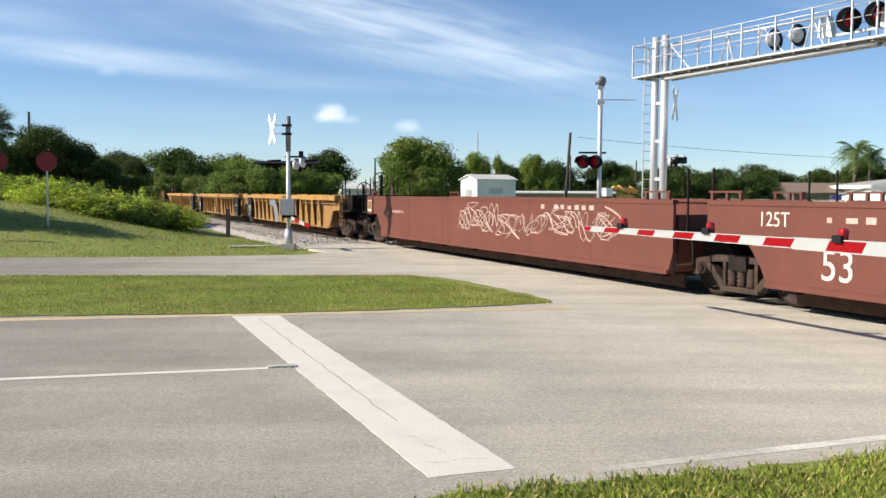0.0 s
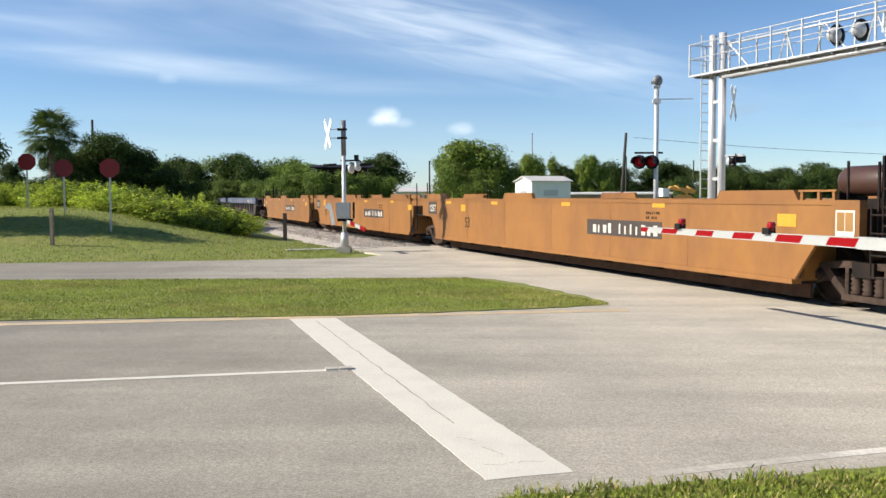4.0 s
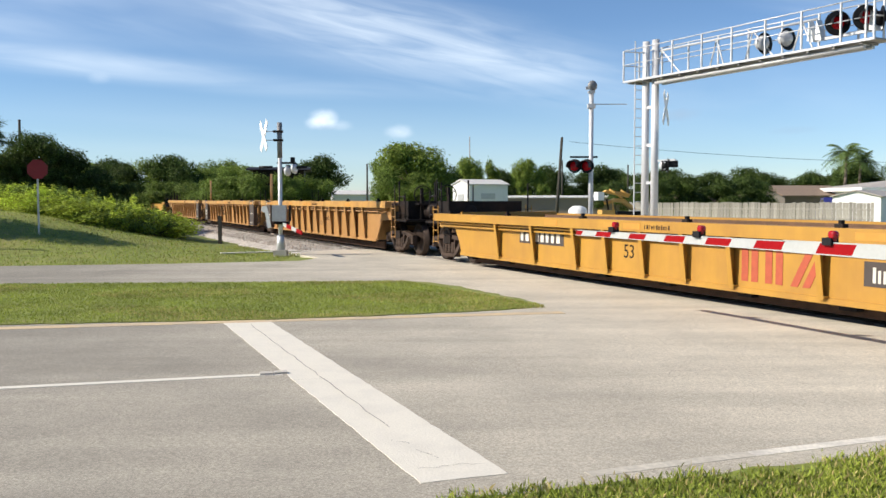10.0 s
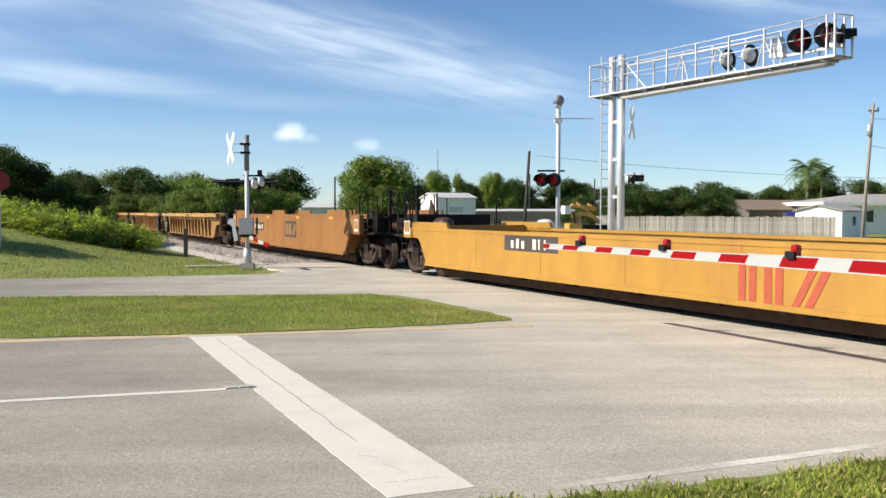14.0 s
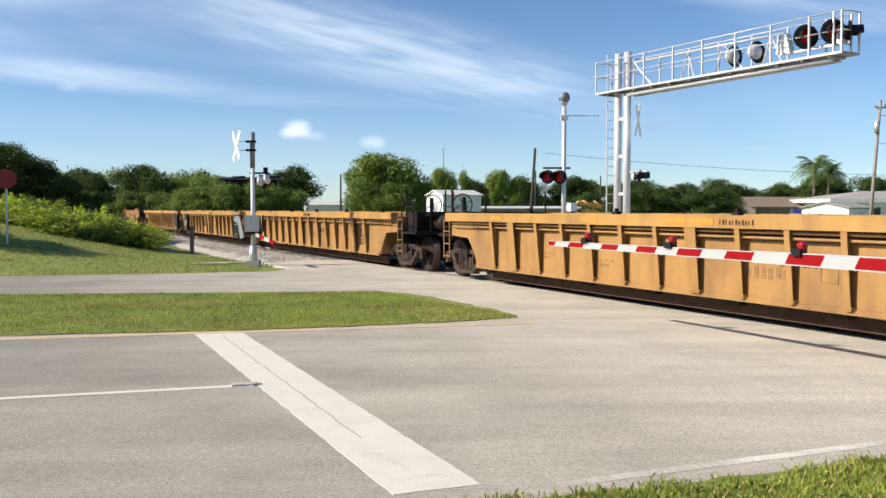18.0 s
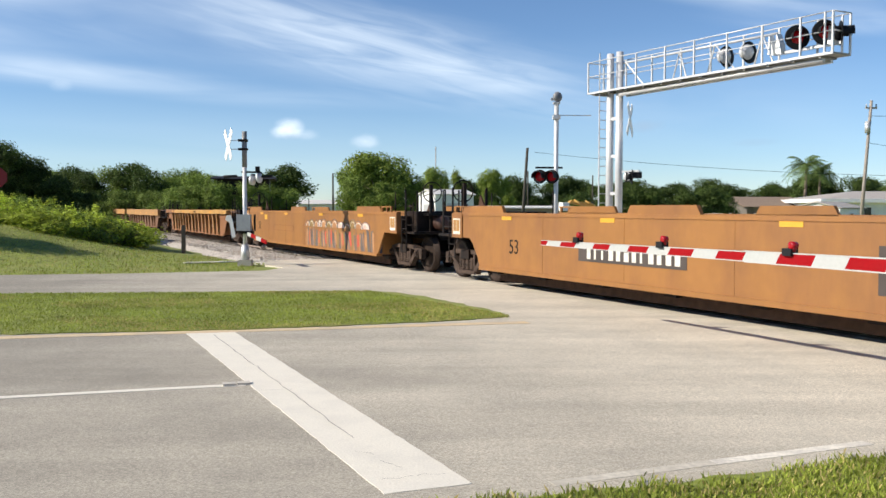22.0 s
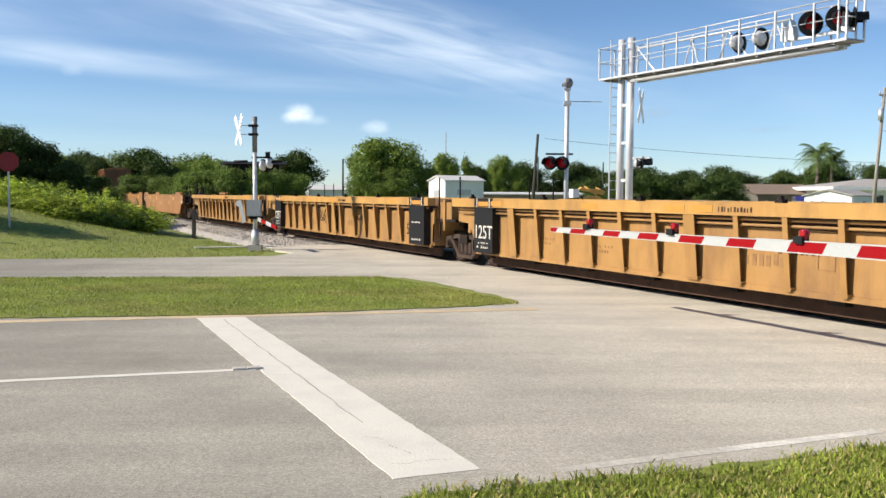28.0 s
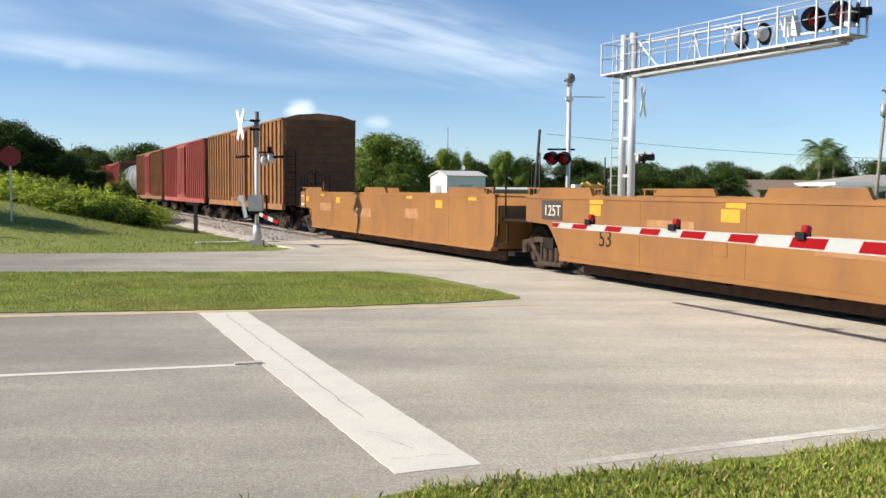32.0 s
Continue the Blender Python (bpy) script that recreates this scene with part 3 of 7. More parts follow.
# ---------------------------------------------------------------- foliage
def leaf_cloud(name, blobs, count, size, mat, seed, droop=0.0):
    """Many small leaves on and in a set of blobs (x, y, z, rx, ry, rz)."""
    g = np.random.default_rng(seed)
    w = np.array([b[3] * b[4] + b[4] * b[5] + b[3] * b[5] for b in blobs])
    pick = g.choice(len(blobs), count, p=w / w.sum())
    b = np.array(blobs)[pick]
    d = g.normal(size=(count, 3))
    d /= np.linalg.norm(d, axis=1)[:, None]
    rad = (0.55 + 0.45 * g.random(count) ** 0.5) * (1 + 0.16 * g.normal(size=count))
    c = b[:, :3] + d * b[:, 3:6] * rad[:, None]
    nrm = d * 0.8 + g.normal(size=(count, 3)) * 0.55 + np.array([0, 0, 0.35])
    nrm /= np.linalg.norm(nrm, axis=1)[:, None]
    t = np.cross(nrm, g.normal(size=(count, 3)))
    t /= np.linalg.norm(t, axis=1)[:, None]
    u = np.cross(nrm, t)
    s = size * (0.6 + 0.8 * g.random(count))[:, None]
    down = np.array([0, 0, -droop]) * s
    v = np.stack([c - t * s, c + u * s * 0.45 + nrm * s * 0.12, c + t * s + down, c - u * s * 0.45 + nrm * s * 0.12], 1).reshape(-1, 3)
    me = bpy.data.meshes.new(name)
    me.from_pydata(v.tolist(), [], np.arange(count * 4).reshape(-1, 4).tolist())
    me.materials.append(mat)
    return me


def limb_mesh(name, h, r, seed, lean=0.0, branches=6):
    g = random.Random(seed)
    bm = bmesh.new()
    top = Vector((lean, 0, h * 0.6))
    tube(bm, (0, 0, -0.25), top * 0.5, r, r * 0.75, 8)
    tube(bm, top * 0.5, top, r * 0.75, r * 0.5, 8)
    for i in range(branches):
        a = i * math.tau / branches + g.uniform(-0.4, 0.4)
        base = top * g.uniform(0.55, 1.0)
        tube(bm, base, base + Vector((math.cos(a), math.sin(a), g.uniform(0.5, 1.1))) * h * g.uniform(0.2, 0.3), r * 0.4, r * 0.12, 6)
    return to_mesh(name, bm, M_BARK)


def broadleaf_variant(seed, mat, leaves=11000, size=0.105):
    """A crown about 6 m high and 6 m wide with its trunk, as two meshes."""
    g = random.Random(seed)
    blobs = []
    for i in range(26):
        a, k = g.uniform(0, math.tau), g.random() ** 0.6
        z = g.uniform(1.7, 5.2)
        reach = 2.5 * (1 - abs(z - 3.0) / 4.2) * k
        r = g.uniform(0.45, 1.15)
        blobs.append((math.cos(a) * reach, math.sin(a) * reach, z, r, r, r * g.uniform(0.6, 0.9)))
    return leaf_cloud("crown", blobs, leaves, size, mat, seed), limb_mesh("trunk", 4.6, 0.17, seed)


TREE_MESH = {}
for key, mat, seeds in (("mid", M_LEAF_MID, (1, 2, 3)), ("dark", M_LEAF_DARK, (4, 5, 6)), ("light", M_LEAF_TREE, (7, 8))):
    TREE_MESH[key] = [broadleaf_variant(s, mat) for s in seeds]


def tree(x, y, height, kind, label, width=1.0, i=0, name="tree"):
    crown, trunk = TREE_MESH[kind][i % len(TREE_MESH[kind])]
    k = height / 6.0
    ob = empty(name, label, "tree", pose(x, y, terrain(x, y) - 0.05, 0, 0, (i * 77) % 360))
    part("trunk", trunk, M_BARK, ob).scale = (k * width, k * width, k)
    part("crown", crown, M_BARK, ob).scale = (k * width, k * width, k)
    return ob


SHRUB_MESH = {}
for key, mat, seeds in (("light", M_LEAF_LIGHT, (21, 22, 23)), ("mid", M_LEAF_MID, (24, 25)), ("dark", M_LEAF_DARK, (26, 27))):
    out = []
    for s in seeds:
        g = random.Random(s)
        blobs = [(g.uniform(-0.8, 0.8), g.uniform(-0.8, 0.8), g.uniform(0.1, 0.75), g.uniform(0.35, 0.6), g.uniform(0.35, 0.6), g.uniform(0.3, 0.5)) for _ in range(11)]
        blobs += [(g.uniform(-0.9, 0.9), g.uniform(-0.9, 0.9), g.uniform(0.8, 1.25), 0.14, 0.14, 0.35) for _ in range(7)]
        me = leaf_cloud("foliage", blobs, 3600, 0.062, mat, s)
        bm = bmesh.new()
        for _ in range(7):
            tube(bm, (g.uniform(-0.3, 0.3), g.uniform(-0.3, 0.3), -0.15), (g.uniform(-0.7, 0.7), g.uniform(-0.7, 0.7), g.uniform(0.6, 1.1)), 0.02, 0.008, 5)
        out.append((me, to_mesh("stem", bm, M_BARK)))
    SHRUB_MESH[key] = out


def shrub(x, y, height, kind, label, width=1.0, i=0):
    leaves, stems = SHRUB_MESH[kind][i % len(SHRUB_MESH[kind])]
    ob = empty("shrub", label, "shrub", pose(x, y, terrain(x, y) - 0.03, 0, 0, (i * 61) % 360), group="bank shrubs")
    part("stem", stems, M_BARK, ob).scale = (width, width, height)
    part("foliage", leaves, M_BARK, ob).scale = (width, width, height)
    return ob


def palm(x, y, height, label, i=0, fan=False, spread=1.0):
    g = random.Random(100 + i)
    ob = empty("palm_tree", label, "palm tree", pose(x, y, terrain(x, y) - 0.05))
    bm = bmesh.new()
    n = 8
    for k in range(n):
        r = 0.17 - 0.008 * k
        tube(bm, (0.05 * k * 0.4, 0, height * k / n), (0.05 * (k + 1) * 0.4, 0, height * (k + 1) / n), r * 1.05, r * 0.95, 9)
    part("trunk", bm, M_BARK, ob, "grey ringed palm trunk")
    cx = 0.05 * n * 0.4
    verts, faces = [], []
    for f in range(30 if fan else 32):
        a = f * 2.399 + g.uniform(-0.2, 0.2)
        up = g.uniform(-0.5, 1.3)
        length = (1.25 if fan else 2.3) * g.uniform(0.8, 1.1) * spread
        pts = []
        for k in range(9):
            t = k / 8
            r = length * t * math.cos(up * 0.8)
            z = length * (math.sin(up * 0.8) * t - 0.75 * t * t * (0.4 + 0.5 * math.cos(up)))
            pts.append(Vector((cx + math.cos(a) * r, math.sin(a) * r, height + z)))
        side = Vector((-math.sin(a), math.cos(a), 0))
        for k in range(1, 9):
            p, d = pts[k], (pts[k] - pts[k - 1]).normalized()
            lw = (0.55 if fan else 0.62) * math.sin(math.pi * (0.15 + 0.8 * k / 9)) * spread
            for sgn in (-1, 1):
                for h in (0, 0.5):
                    q = pts[k - 1].lerp(p, h)
                    tip = q + side * sgn * lw + d * lw * 0.6 + Vector((0, 0, -0.35 * lw))
                    b = len(verts)
                    verts += [tuple(q - d * 0.05), tuple(q + d * 0.05), tuple(tip)]
                    faces.append((b, b + 1, b + 2))
    me = bpy.data.meshes.new("fronds")
    me.from_pydata([tuple(v) for v in verts], [], faces)
    me.materials.append(M_FROND)
    part("fronds", me, M_FROND, ob, "arching green fronds")
    return ob


def cabbage_palm(x, y, height, label):
    """A palm with a ball of stiff fan leaves on long stalks."""
    g = random.Random(77)
    ob = empty("palm_tree", label, "palm tree", pose(x, y, terrain(x, y) - 0.05))
    part("trunk", bm_trunk(height), M_BARK, ob, "rough grey palm trunk")
    verts, faces = [], []
    hub = Vector((0, 0, height))
    for f in range(96):
        a, up = f * 2.399, math.asin(g.uniform(-0.75, 0.98))
        d = Vector((math.cos(a) * math.cos(up), math.sin(a) * math.cos(up), math.sin(up)))
        side = Vector((-math.sin(a), math.cos(a), 0))
        nrm = side.cross(d)
        tip = hub + d * g.uniform(0.6, 1.15)
        b = len(verts)
        verts += [hub + side * 0.02, hub - side * 0.02, tip]
        faces.append((b, b + 1, b + 2))
        for k in range(15):
            w = (k - 7) / 7 * 1.75
            q = (d * math.cos(w) + side * math.sin(w)).normalized()
            reach = g.uniform(0.65, 0.95)
            end = tip + q * reach + nrm * 0.1 * math.cos(w) - Vector((0, 0, 0.22 * reach))
            e = q.cross(nrm) * 0.035
            b = len(verts)
            verts += [tip, tip + q * reach * 0.45 + e, end, tip + q * reach * 0.45 - e]
            faces.append((b, b + 1, b + 2, b + 3))
    me = bpy.data.meshes.new("fronds")
    me.from_pydata([tuple(v) for v in verts], [], faces)
    me.materials.append(M_FROND)
    part("fronds", me, M_FROND, ob, "stiff dark green fan leaves")
    return ob


def bm_trunk(height):
    bm = bmesh.new()
    n = 10
    for k in range(n):
        tube(bm, (0, 0, height * k / n), (0, 0, height * (k + 1) / n), 0.2, 0.17, 9)
    return bm


def build_vegetation():
    g = random.Random(5)
    L_BANK = "bushy bright green weeds and vines on the bank"
    # light green growth on the bank left of the track
    for i in range(120):
        x = -10.9 - 20 * g.random() ** 1.15
        deep = g.random() ** 1.3
        y = 33.4 + 0.42 * (-10.9 - x) + 10 * deep
        if x > -14 and y > 39 + 1.2 * (-10.9 - x):
            continue
        shrub(x, y, g.uniform(0.42, 0.72) + 0.4 * deep * g.random(), "light" if g.random() < 0.8 else "mid", L_BANK, g.uniform(0.9, 1.4), i)
    for i in range(14):
        y = g.uniform(34.5, 58)
        shrub(-10.0 - (y - 33.0) * 0.42, y, g.uniform(0.4, 0.75), ("light", "mid", "light", "dark")[i % 4], "low bush at the edge of the ballast", 0.8, i)
    for i in range(16):
        shrub(-27 + i * 0.66 + g.uniform(-0.4, 0.4), g.uniform(46.5, 49), g.uniform(0.7, 1.1), "dark", "dense dark bush under the trees", 1.2, i)
    # dark trees behind the bank
    for i, (x, y, h) in enumerate(((-21.3, 50, 4.2), (-19.9, 51.5, 3.75), (-18.6, 50.5, 3.0), (-22.4, 53, 4.2), (-17.4, 52, 2.5), (-27.5, 52, 2.6), (-30.5, 50, 3.0), (-34, 54, 3.5), (-25.2, 55, 3.3), (-38, 52, 3.6), (-23.8, 49, 2.9), (-22.6, 49.5, 3.2))):
        tree(x, y, h, "dark", "dense dark green tree behind the bank", 1.05, i)
    cabbage_palm(-22.9, 47, 3.55, "cabbage palm with a round dark crown")
    # the tree beside the road that shades the bank
    tree(-17.9, 29.5, 4.5, "dark", "dense dark tree on the bank beside the road", 0.8, 1)
    tree(-19.2, 29.2, 3.8, "dark", "dense dark tree on the bank beside the road", 0.9, 0)
    # woods beyond the left track
    for i in range(26):
        x = -62 + i * 2.3 + g.uniform(-1, 1)
        y = 128 + g.uniform(-8, 14)
        if -0.112 < x / y < -0.062:
            continue
        tree(x, y, g.uniform(5.8, 8.3), g.choice(("mid", "dark", "mid")), "green tree in a distant wood", 1.15, i)
    for i in range(9):
        tree(-30 + i * 2.15 + g.uniform(-1, 1), 92 + g.uniform(-4, 4), g.uniform(3.4, 4.6), "mid", "bushy green tree beside the railway", 1.2, i + 3)
    for i in range(12):
        tree(-25 + i * 1.7, 205 + g.uniform(-6, 6), g.uniform(2.6, 4.0), "mid", "low tree on the far horizon", 1.6, i)
    # the round tree in the middle and its neighbours
    tree(-2.2, 85, 7.4, "light", "large round light green tree", 1.0, 0)
    tree(-3.9, 84, 5.2, "mid", "bushy green tree beside a round one", 0.9, 1)
    tree(0.2, 86, 5.4, "mid", "bushy green tree beside a round one", 0.95, 2)
    tree(-1.6, 83, 4.6, "mid", "bushy green tree beside a round one", 1.0, 4)
    for i in range(34):
        x = 3 + i * 1.75 + g.uniform(-1, 1)
        y = 98 + g.uniform(-5, 8)
        tree(x, y, g.uniform(4.2, 6.1), "dark" if x > 12 or g.random() < 0.4 else "mid", "green tree in a row behind the houses", 1.1, i)
    for i, (x, h) in enumerate(((3.3, 6.2), (5.2, 5.6), (8.6, 6.0), (10.2, 4.8))):
        tree(x, 90, h, "light", "slender light green tree behind the shed", 0.5, i)
    for i, (x, y, h) in enumerate(((15.5, 66, 3.3), (17.6, 67, 3.7), (20, 66, 3.4), (22.4, 67, 3.5), (24, 70, 3.2), (13.5, 70, 3.2))):
        tree(x, y, h, "dark", "rounded dark green tree behind the fence", 1.1, i)
    palm(37.3, 85, 5.9, "tall feathery palm with arching fronds", 2, False, 1.15)
    palm(41.8, 92, 5.5, "tall feathery palm with arching fronds", 3, False, 0.95)
    palm(49.5, 92, 4.0, "palm with arching fronds behind the roofs", 4, False, 0.9)


build_vegetation()


def blades(name, area, count, h, mat, seed, label, z=0.03, keep=None):
    """A patch of grass blades, two triangles each, scattered over an area function."""
    g = np.random.default_rng(seed)
    x0, x1, y0, y1 = area
    p = np.stack([g.uniform(x0, x1, count), g.uniform(y0, y1, count)], 1)
    if keep is not None:
        p = p[keep(p[:, 0], p[:, 1])]
    n = len(p)
    a = g.uniform(0, math.tau, n)
    hh = h * (0.5 + g.random(n))
    w = hh * 0.07 + 0.0025
    lean = hh * g.uniform(0.1, 0.8, n)
    b = g.uniform(0, math.tau, n)
    zz = np.array([terrain(x, y) for x, y in p]) + z - 0.03
    c, s = np.cos(a) * w, np.sin(a) * w
    mx, my = np.cos(b) * lean, np.sin(b) * lean
    v = np.stack([np.stack([p[:, 0] - c, p[:, 1] - s, zz], 1), np.stack([p[:, 0] + c, p[:, 1] + s, zz], 1),
                  np.stack([p[:, 0] + mx * 0.35 + c * 0.7, p[:, 1] + my * 0.35 + s * 0.7, zz + hh * 0.6], 1),
                  np.stack([p[:, 0] + mx, p[:, 1] + my, zz + hh * 0.95], 1)], 1).reshape(-1, 3)
    k = np.arange(n)[:, None] * 4
    f = np.concatenate([k + [0, 1, 2], k + [0, 2, 3]], 0)
    me = bpy.data.meshes.new(name)
    me.from_pydata(v.tolist(), [], f.tolist())
    me.materials.append(mat)
    tagged(new(name, me), label, "grass", kind="stuff")


def build_grass():
    near = lambda x, y: y < 5.2 + 0.315 * (x - 0.46) + 0.07 * np.sin(x * 2.3) + 0.05 * np.sin(x * 5) + 0.05 * np.sin(x * 13) + 0.07 * np.random.default_rng(3).normal(size=len(x))
    thin = lambda x, y: near(x, y) & (np.random.default_rng(8).random(len(x)) < np.clip(1.1 - np.maximum(np.maximum(np.maximum(-3.0 - x, x - 6.5), 3.0 - y), 0) / 3.0, 0, 1) ** 2)
    blades("verge_grass", (-6.0, 9.5, 0.0, 8.3), 520000, 0.036, M_GRASS, 11, "ragged green grass verge with weeds", 0.045, thin)
    blades("verge_grass_dry", (-3.0, 6.5, 2.6, 7.3), 22000, 0.042, M_GRASS_DRY, 12, "dry grass stems in the verge", 0.045, near)
    def isl(x, y):
        low = np.where(x < -2.24, 13.0 + 0.13 * (x + 2.24), 13.0 + 0.32 * (x + 2.24))
        high = np.where(x < -0.6, 19.0 + 0.06 * (x + 0.6), 19.0 - 1.9 * (x + 0.6))
        return (y > low) & (y < high)
    blades("island_grass", (-14, 1.7, 11, 19.2), 170000, 0.026, M_GRASS, 13, "short mown grass on the island", 0.054, isl)
    blades("island_grass_dry", (-14, 1.7, 11, 19.2), 90000, 0.026, M_GRASS_DRY, 14, "dry straw in the mown grass", 0.054, lambda x, y: isl(x, y) & (np.sin(x * 1.3 + 2 * np.sin(y * 0.9)) + np.sin(y * 2.1 + x * 0.4) + np.where(x > 0.2, 1.5, 0) + np.where(y < 13.35 + 0.25 * (x + 2.24), 1.2, 0) > 0.55))
    bank = lambda x, y: (y > 24.0 + 0.3 * (x + 10)) & (x < -4.2) & (y < 31 - 0.9 * (x + 4)) & (x < -3.9 - np.clip((y - 29) * 0.45, 0, 99))
    blades("bank_grass", (-34, -3.5, 19, 48), 120000, 0.055, M_GRASS, 15, "mown green grass on the bank", 0.0, bank)
    blades("bank_grass_dry", (-34, -3.5, 19, 48), 16000, 0.06, M_GRASS_DRY, 16, "dry straw on the bank", 0.0, bank)


build_grass()
# ---------------------------------------------------------------- railcars
SPEED = 20.08823739
WHEEL_R = 0.47
CARS = []        # (thing, place of its middle behind the first coupling)
WHEELS = []
CACHE = {}


def cached(key, make):
    if key not in CACHE:
        CACHE[key] = make()
    return CACHE[key]


def bm_tube(p0, p1, r, seg=12, r1=None):
    bm = bmesh.new()
    tube(bm, p0, p1, r, r1, seg)
    return bm


def bm_boxes(*boxes):
    bm = bmesh.new()
    for b in boxes:
        box(bm, *b)
    return bm


def side_frame_mesh():
    bm = bmesh.new()
    prism(bm, [(-1.15, 0.36), (-1.15, 0.62), (-0.5, 0.72), (0.5, 0.72), (1.15, 0.62), (1.15, 0.36), (1.0, 0.36), (0.95, 0.56), (0.45, 0.62), (-0.45, 0.62), (-0.95, 0.56), (-1.0, 0.36)], -0.07, 0.07)
    prism(bm, [(-0.86, 0.56), (-0.72, 0.6), (-0.36, 0.27), (-0.42, 0.17)], -0.065, 0.065)
    prism(bm, [(0.86, 0.56), (0.42, 0.17), (0.36, 0.27), (0.72, 0.6)], -0.065, 0.065)
    box(bm, -0.44, 0.44, -0.085, 0.085, 0.15, 0.24)
    box(bm, -0.40, -0.33, -0.06, 0.06, 0.22, 0.64)
    box(bm, 0.33, 0.40, -0.06, 0.06, 0.22, 0.64)
    return to_mesh("side_frame", bm, M_TRUCK, 0.012)


def spring_mesh():
    bm = bmesh.new()
    lathe(bm, [(0.24 + 0.0325 * k, 0.1 if k % 2 else 0.07) for k in range(10)], pose(0, 0, 0), 10)
    return to_mesh("spring", bm, M_TRUCK)


def bolster_mesh():
    bm = bmesh.new()
    box(bm, -0.2, 0.2, -1.15, 1.15, 0.5, 0.72)
    box(bm, -0.35, 0.35, -0.35, 0.35, 0.68, 0.82)
    for x in (-0.6, 0.6):
        box(bm, x - 0.05, x + 0.05, -0.95, 0.95, 0.3, 0.42)
        for y in (-0.75, 0.75):
            box(bm, x - 0.1, x + 0.1, y - 0.06, y + 0.06, 0.26, 0.52)
    return to_mesh("truck", bm, M_STEEL_DARK, 0.01)


def wheelset_mesh():
    bm = bmesh.new()
    for sgn in (-1, 1):
        m = pose(0, sgn * 0.72, 0, 90 * sgn, 0, 0)
        lathe(bm, [(-0.09, 0.1), (-0.07, 0.28), (-0.07, 0.40), (-0.09, 0.41), (-0.09, WHEEL_R), (0.045, WHEEL_R + 0.003), (0.055, WHEEL_R + 0.03), (0.085, WHEEL_R + 0.02), (0.085, 0.40), (0.05, 0.39), (0.03, 0.2), (0.08, 0.1)], m, 24)
        for k in range(4):
            a = k * math.tau / 4
            box(bm, math.cos(a) * 0.3 - 0.02, math.cos(a) * 0.3 + 0.02, sgn * 0.79 - 0.006, sgn * 0.79 + 0.006, math.sin(a) * 0.3 - 0.02, math.sin(a) * 0.3 + 0.02)
        tube(bm, (0, sgn * 0.8, 0), (0, sgn * 1.13, 0), 0.1, 0.1, 12)
        tube(bm, (0, sgn * 1.12, 0), (0, sgn * 1.17, 0), 0.07, 0.06, 8)
    tube(bm, (0, -0.8, 0), (0, 0.8, 0), 0.085, 0.085, 10)
    return to_mesh("wheelset", bm, M_WHEEL)


def add_truck(car, x):
    t = part("truck", cached("bolster", bolster_mesh), None, car, m=pose(x, 0, 0))
    for y in (-1.03, 1.03):
        part("side_frame", cached("side_frame", side_frame_mesh), None, t, m=pose(0, y, 0))
        for x2 in (-0.22, 0, 0.22):
            part("spring", cached("spring", spring_mesh), None, t, m=pose(x2, y, 0))
    for wx in (-0.9, 0.9):
        w = part("wheelset", cached("wheelset", wheelset_mesh), None, t)
        w.matrix_parent_inverse = pose(wx, 0, WHEEL_R + 0.016)
        WHEELS.append(w)


def ladder_mesh(h, w=0.4):
    bm = bmesh.new()
    for y in (-w / 2, w / 2):
        tube(bm, (0, y, 0), (0, y, h), 0.018, seg=6)
    for k in range(int(h / 0.3)):
        tube(bm, (0, -w / 2, 0.15 + 0.3 * k), (0, w / 2, 0.15 + 0.3 * k), 0.014, seg=6)
    return to_mesh("ladder", bm, M_STEEL_DARK)


def coupler(car, x, sgn):
    bm = bmesh.new()
    box(bm, min(x - sgn * 1.2, x - sgn * 0.12), max(x - sgn * 1.2, x - sgn * 0.12), -0.13, 0.13, 0.72, 0.98)
    box(bm, min(x - sgn * 0.2, x + sgn * 0.06), max(x - sgn * 0.2, x + sgn * 0.06), -0.17, 0.17, 0.7, 1.0)
    part("coupler", bm, M_STEEL_DARK, car, "black knuckle coupler", 0.02)
    bm = bmesh.new()
    pts = [Vector((x - sgn * (0.75 - 0.15 * k), 0.32, 0.78 - 0.3 * math.sin(k / 5 * math.pi))) for k in range(6)]
    for a, b in zip(pts, pts[1:]):
        tube(bm, a, b, 0.025, seg=6)
    part("air_hose", bm, M_BLACK, car)


def marking_bars(car, x0, x1, z, h, y, mat, n):
    """Unreadable small writing: a row of plain bars."""
    g = random.Random(int(x0 * 100) + n)
    bm = bmesh.new()
    x, w = x0, (x1 - x0) / n
    for i in range(n):
        if g.random() < 0.88:
            box(bm, x, x + w * g.choice((0.25, 0.5, 0.6)), y - 0.003, y + 0.003, z, z + h * g.choice((1, 1, 0.8)))
        x += w
    tagged(part("marking", bm, mat, car), kind="stuff")


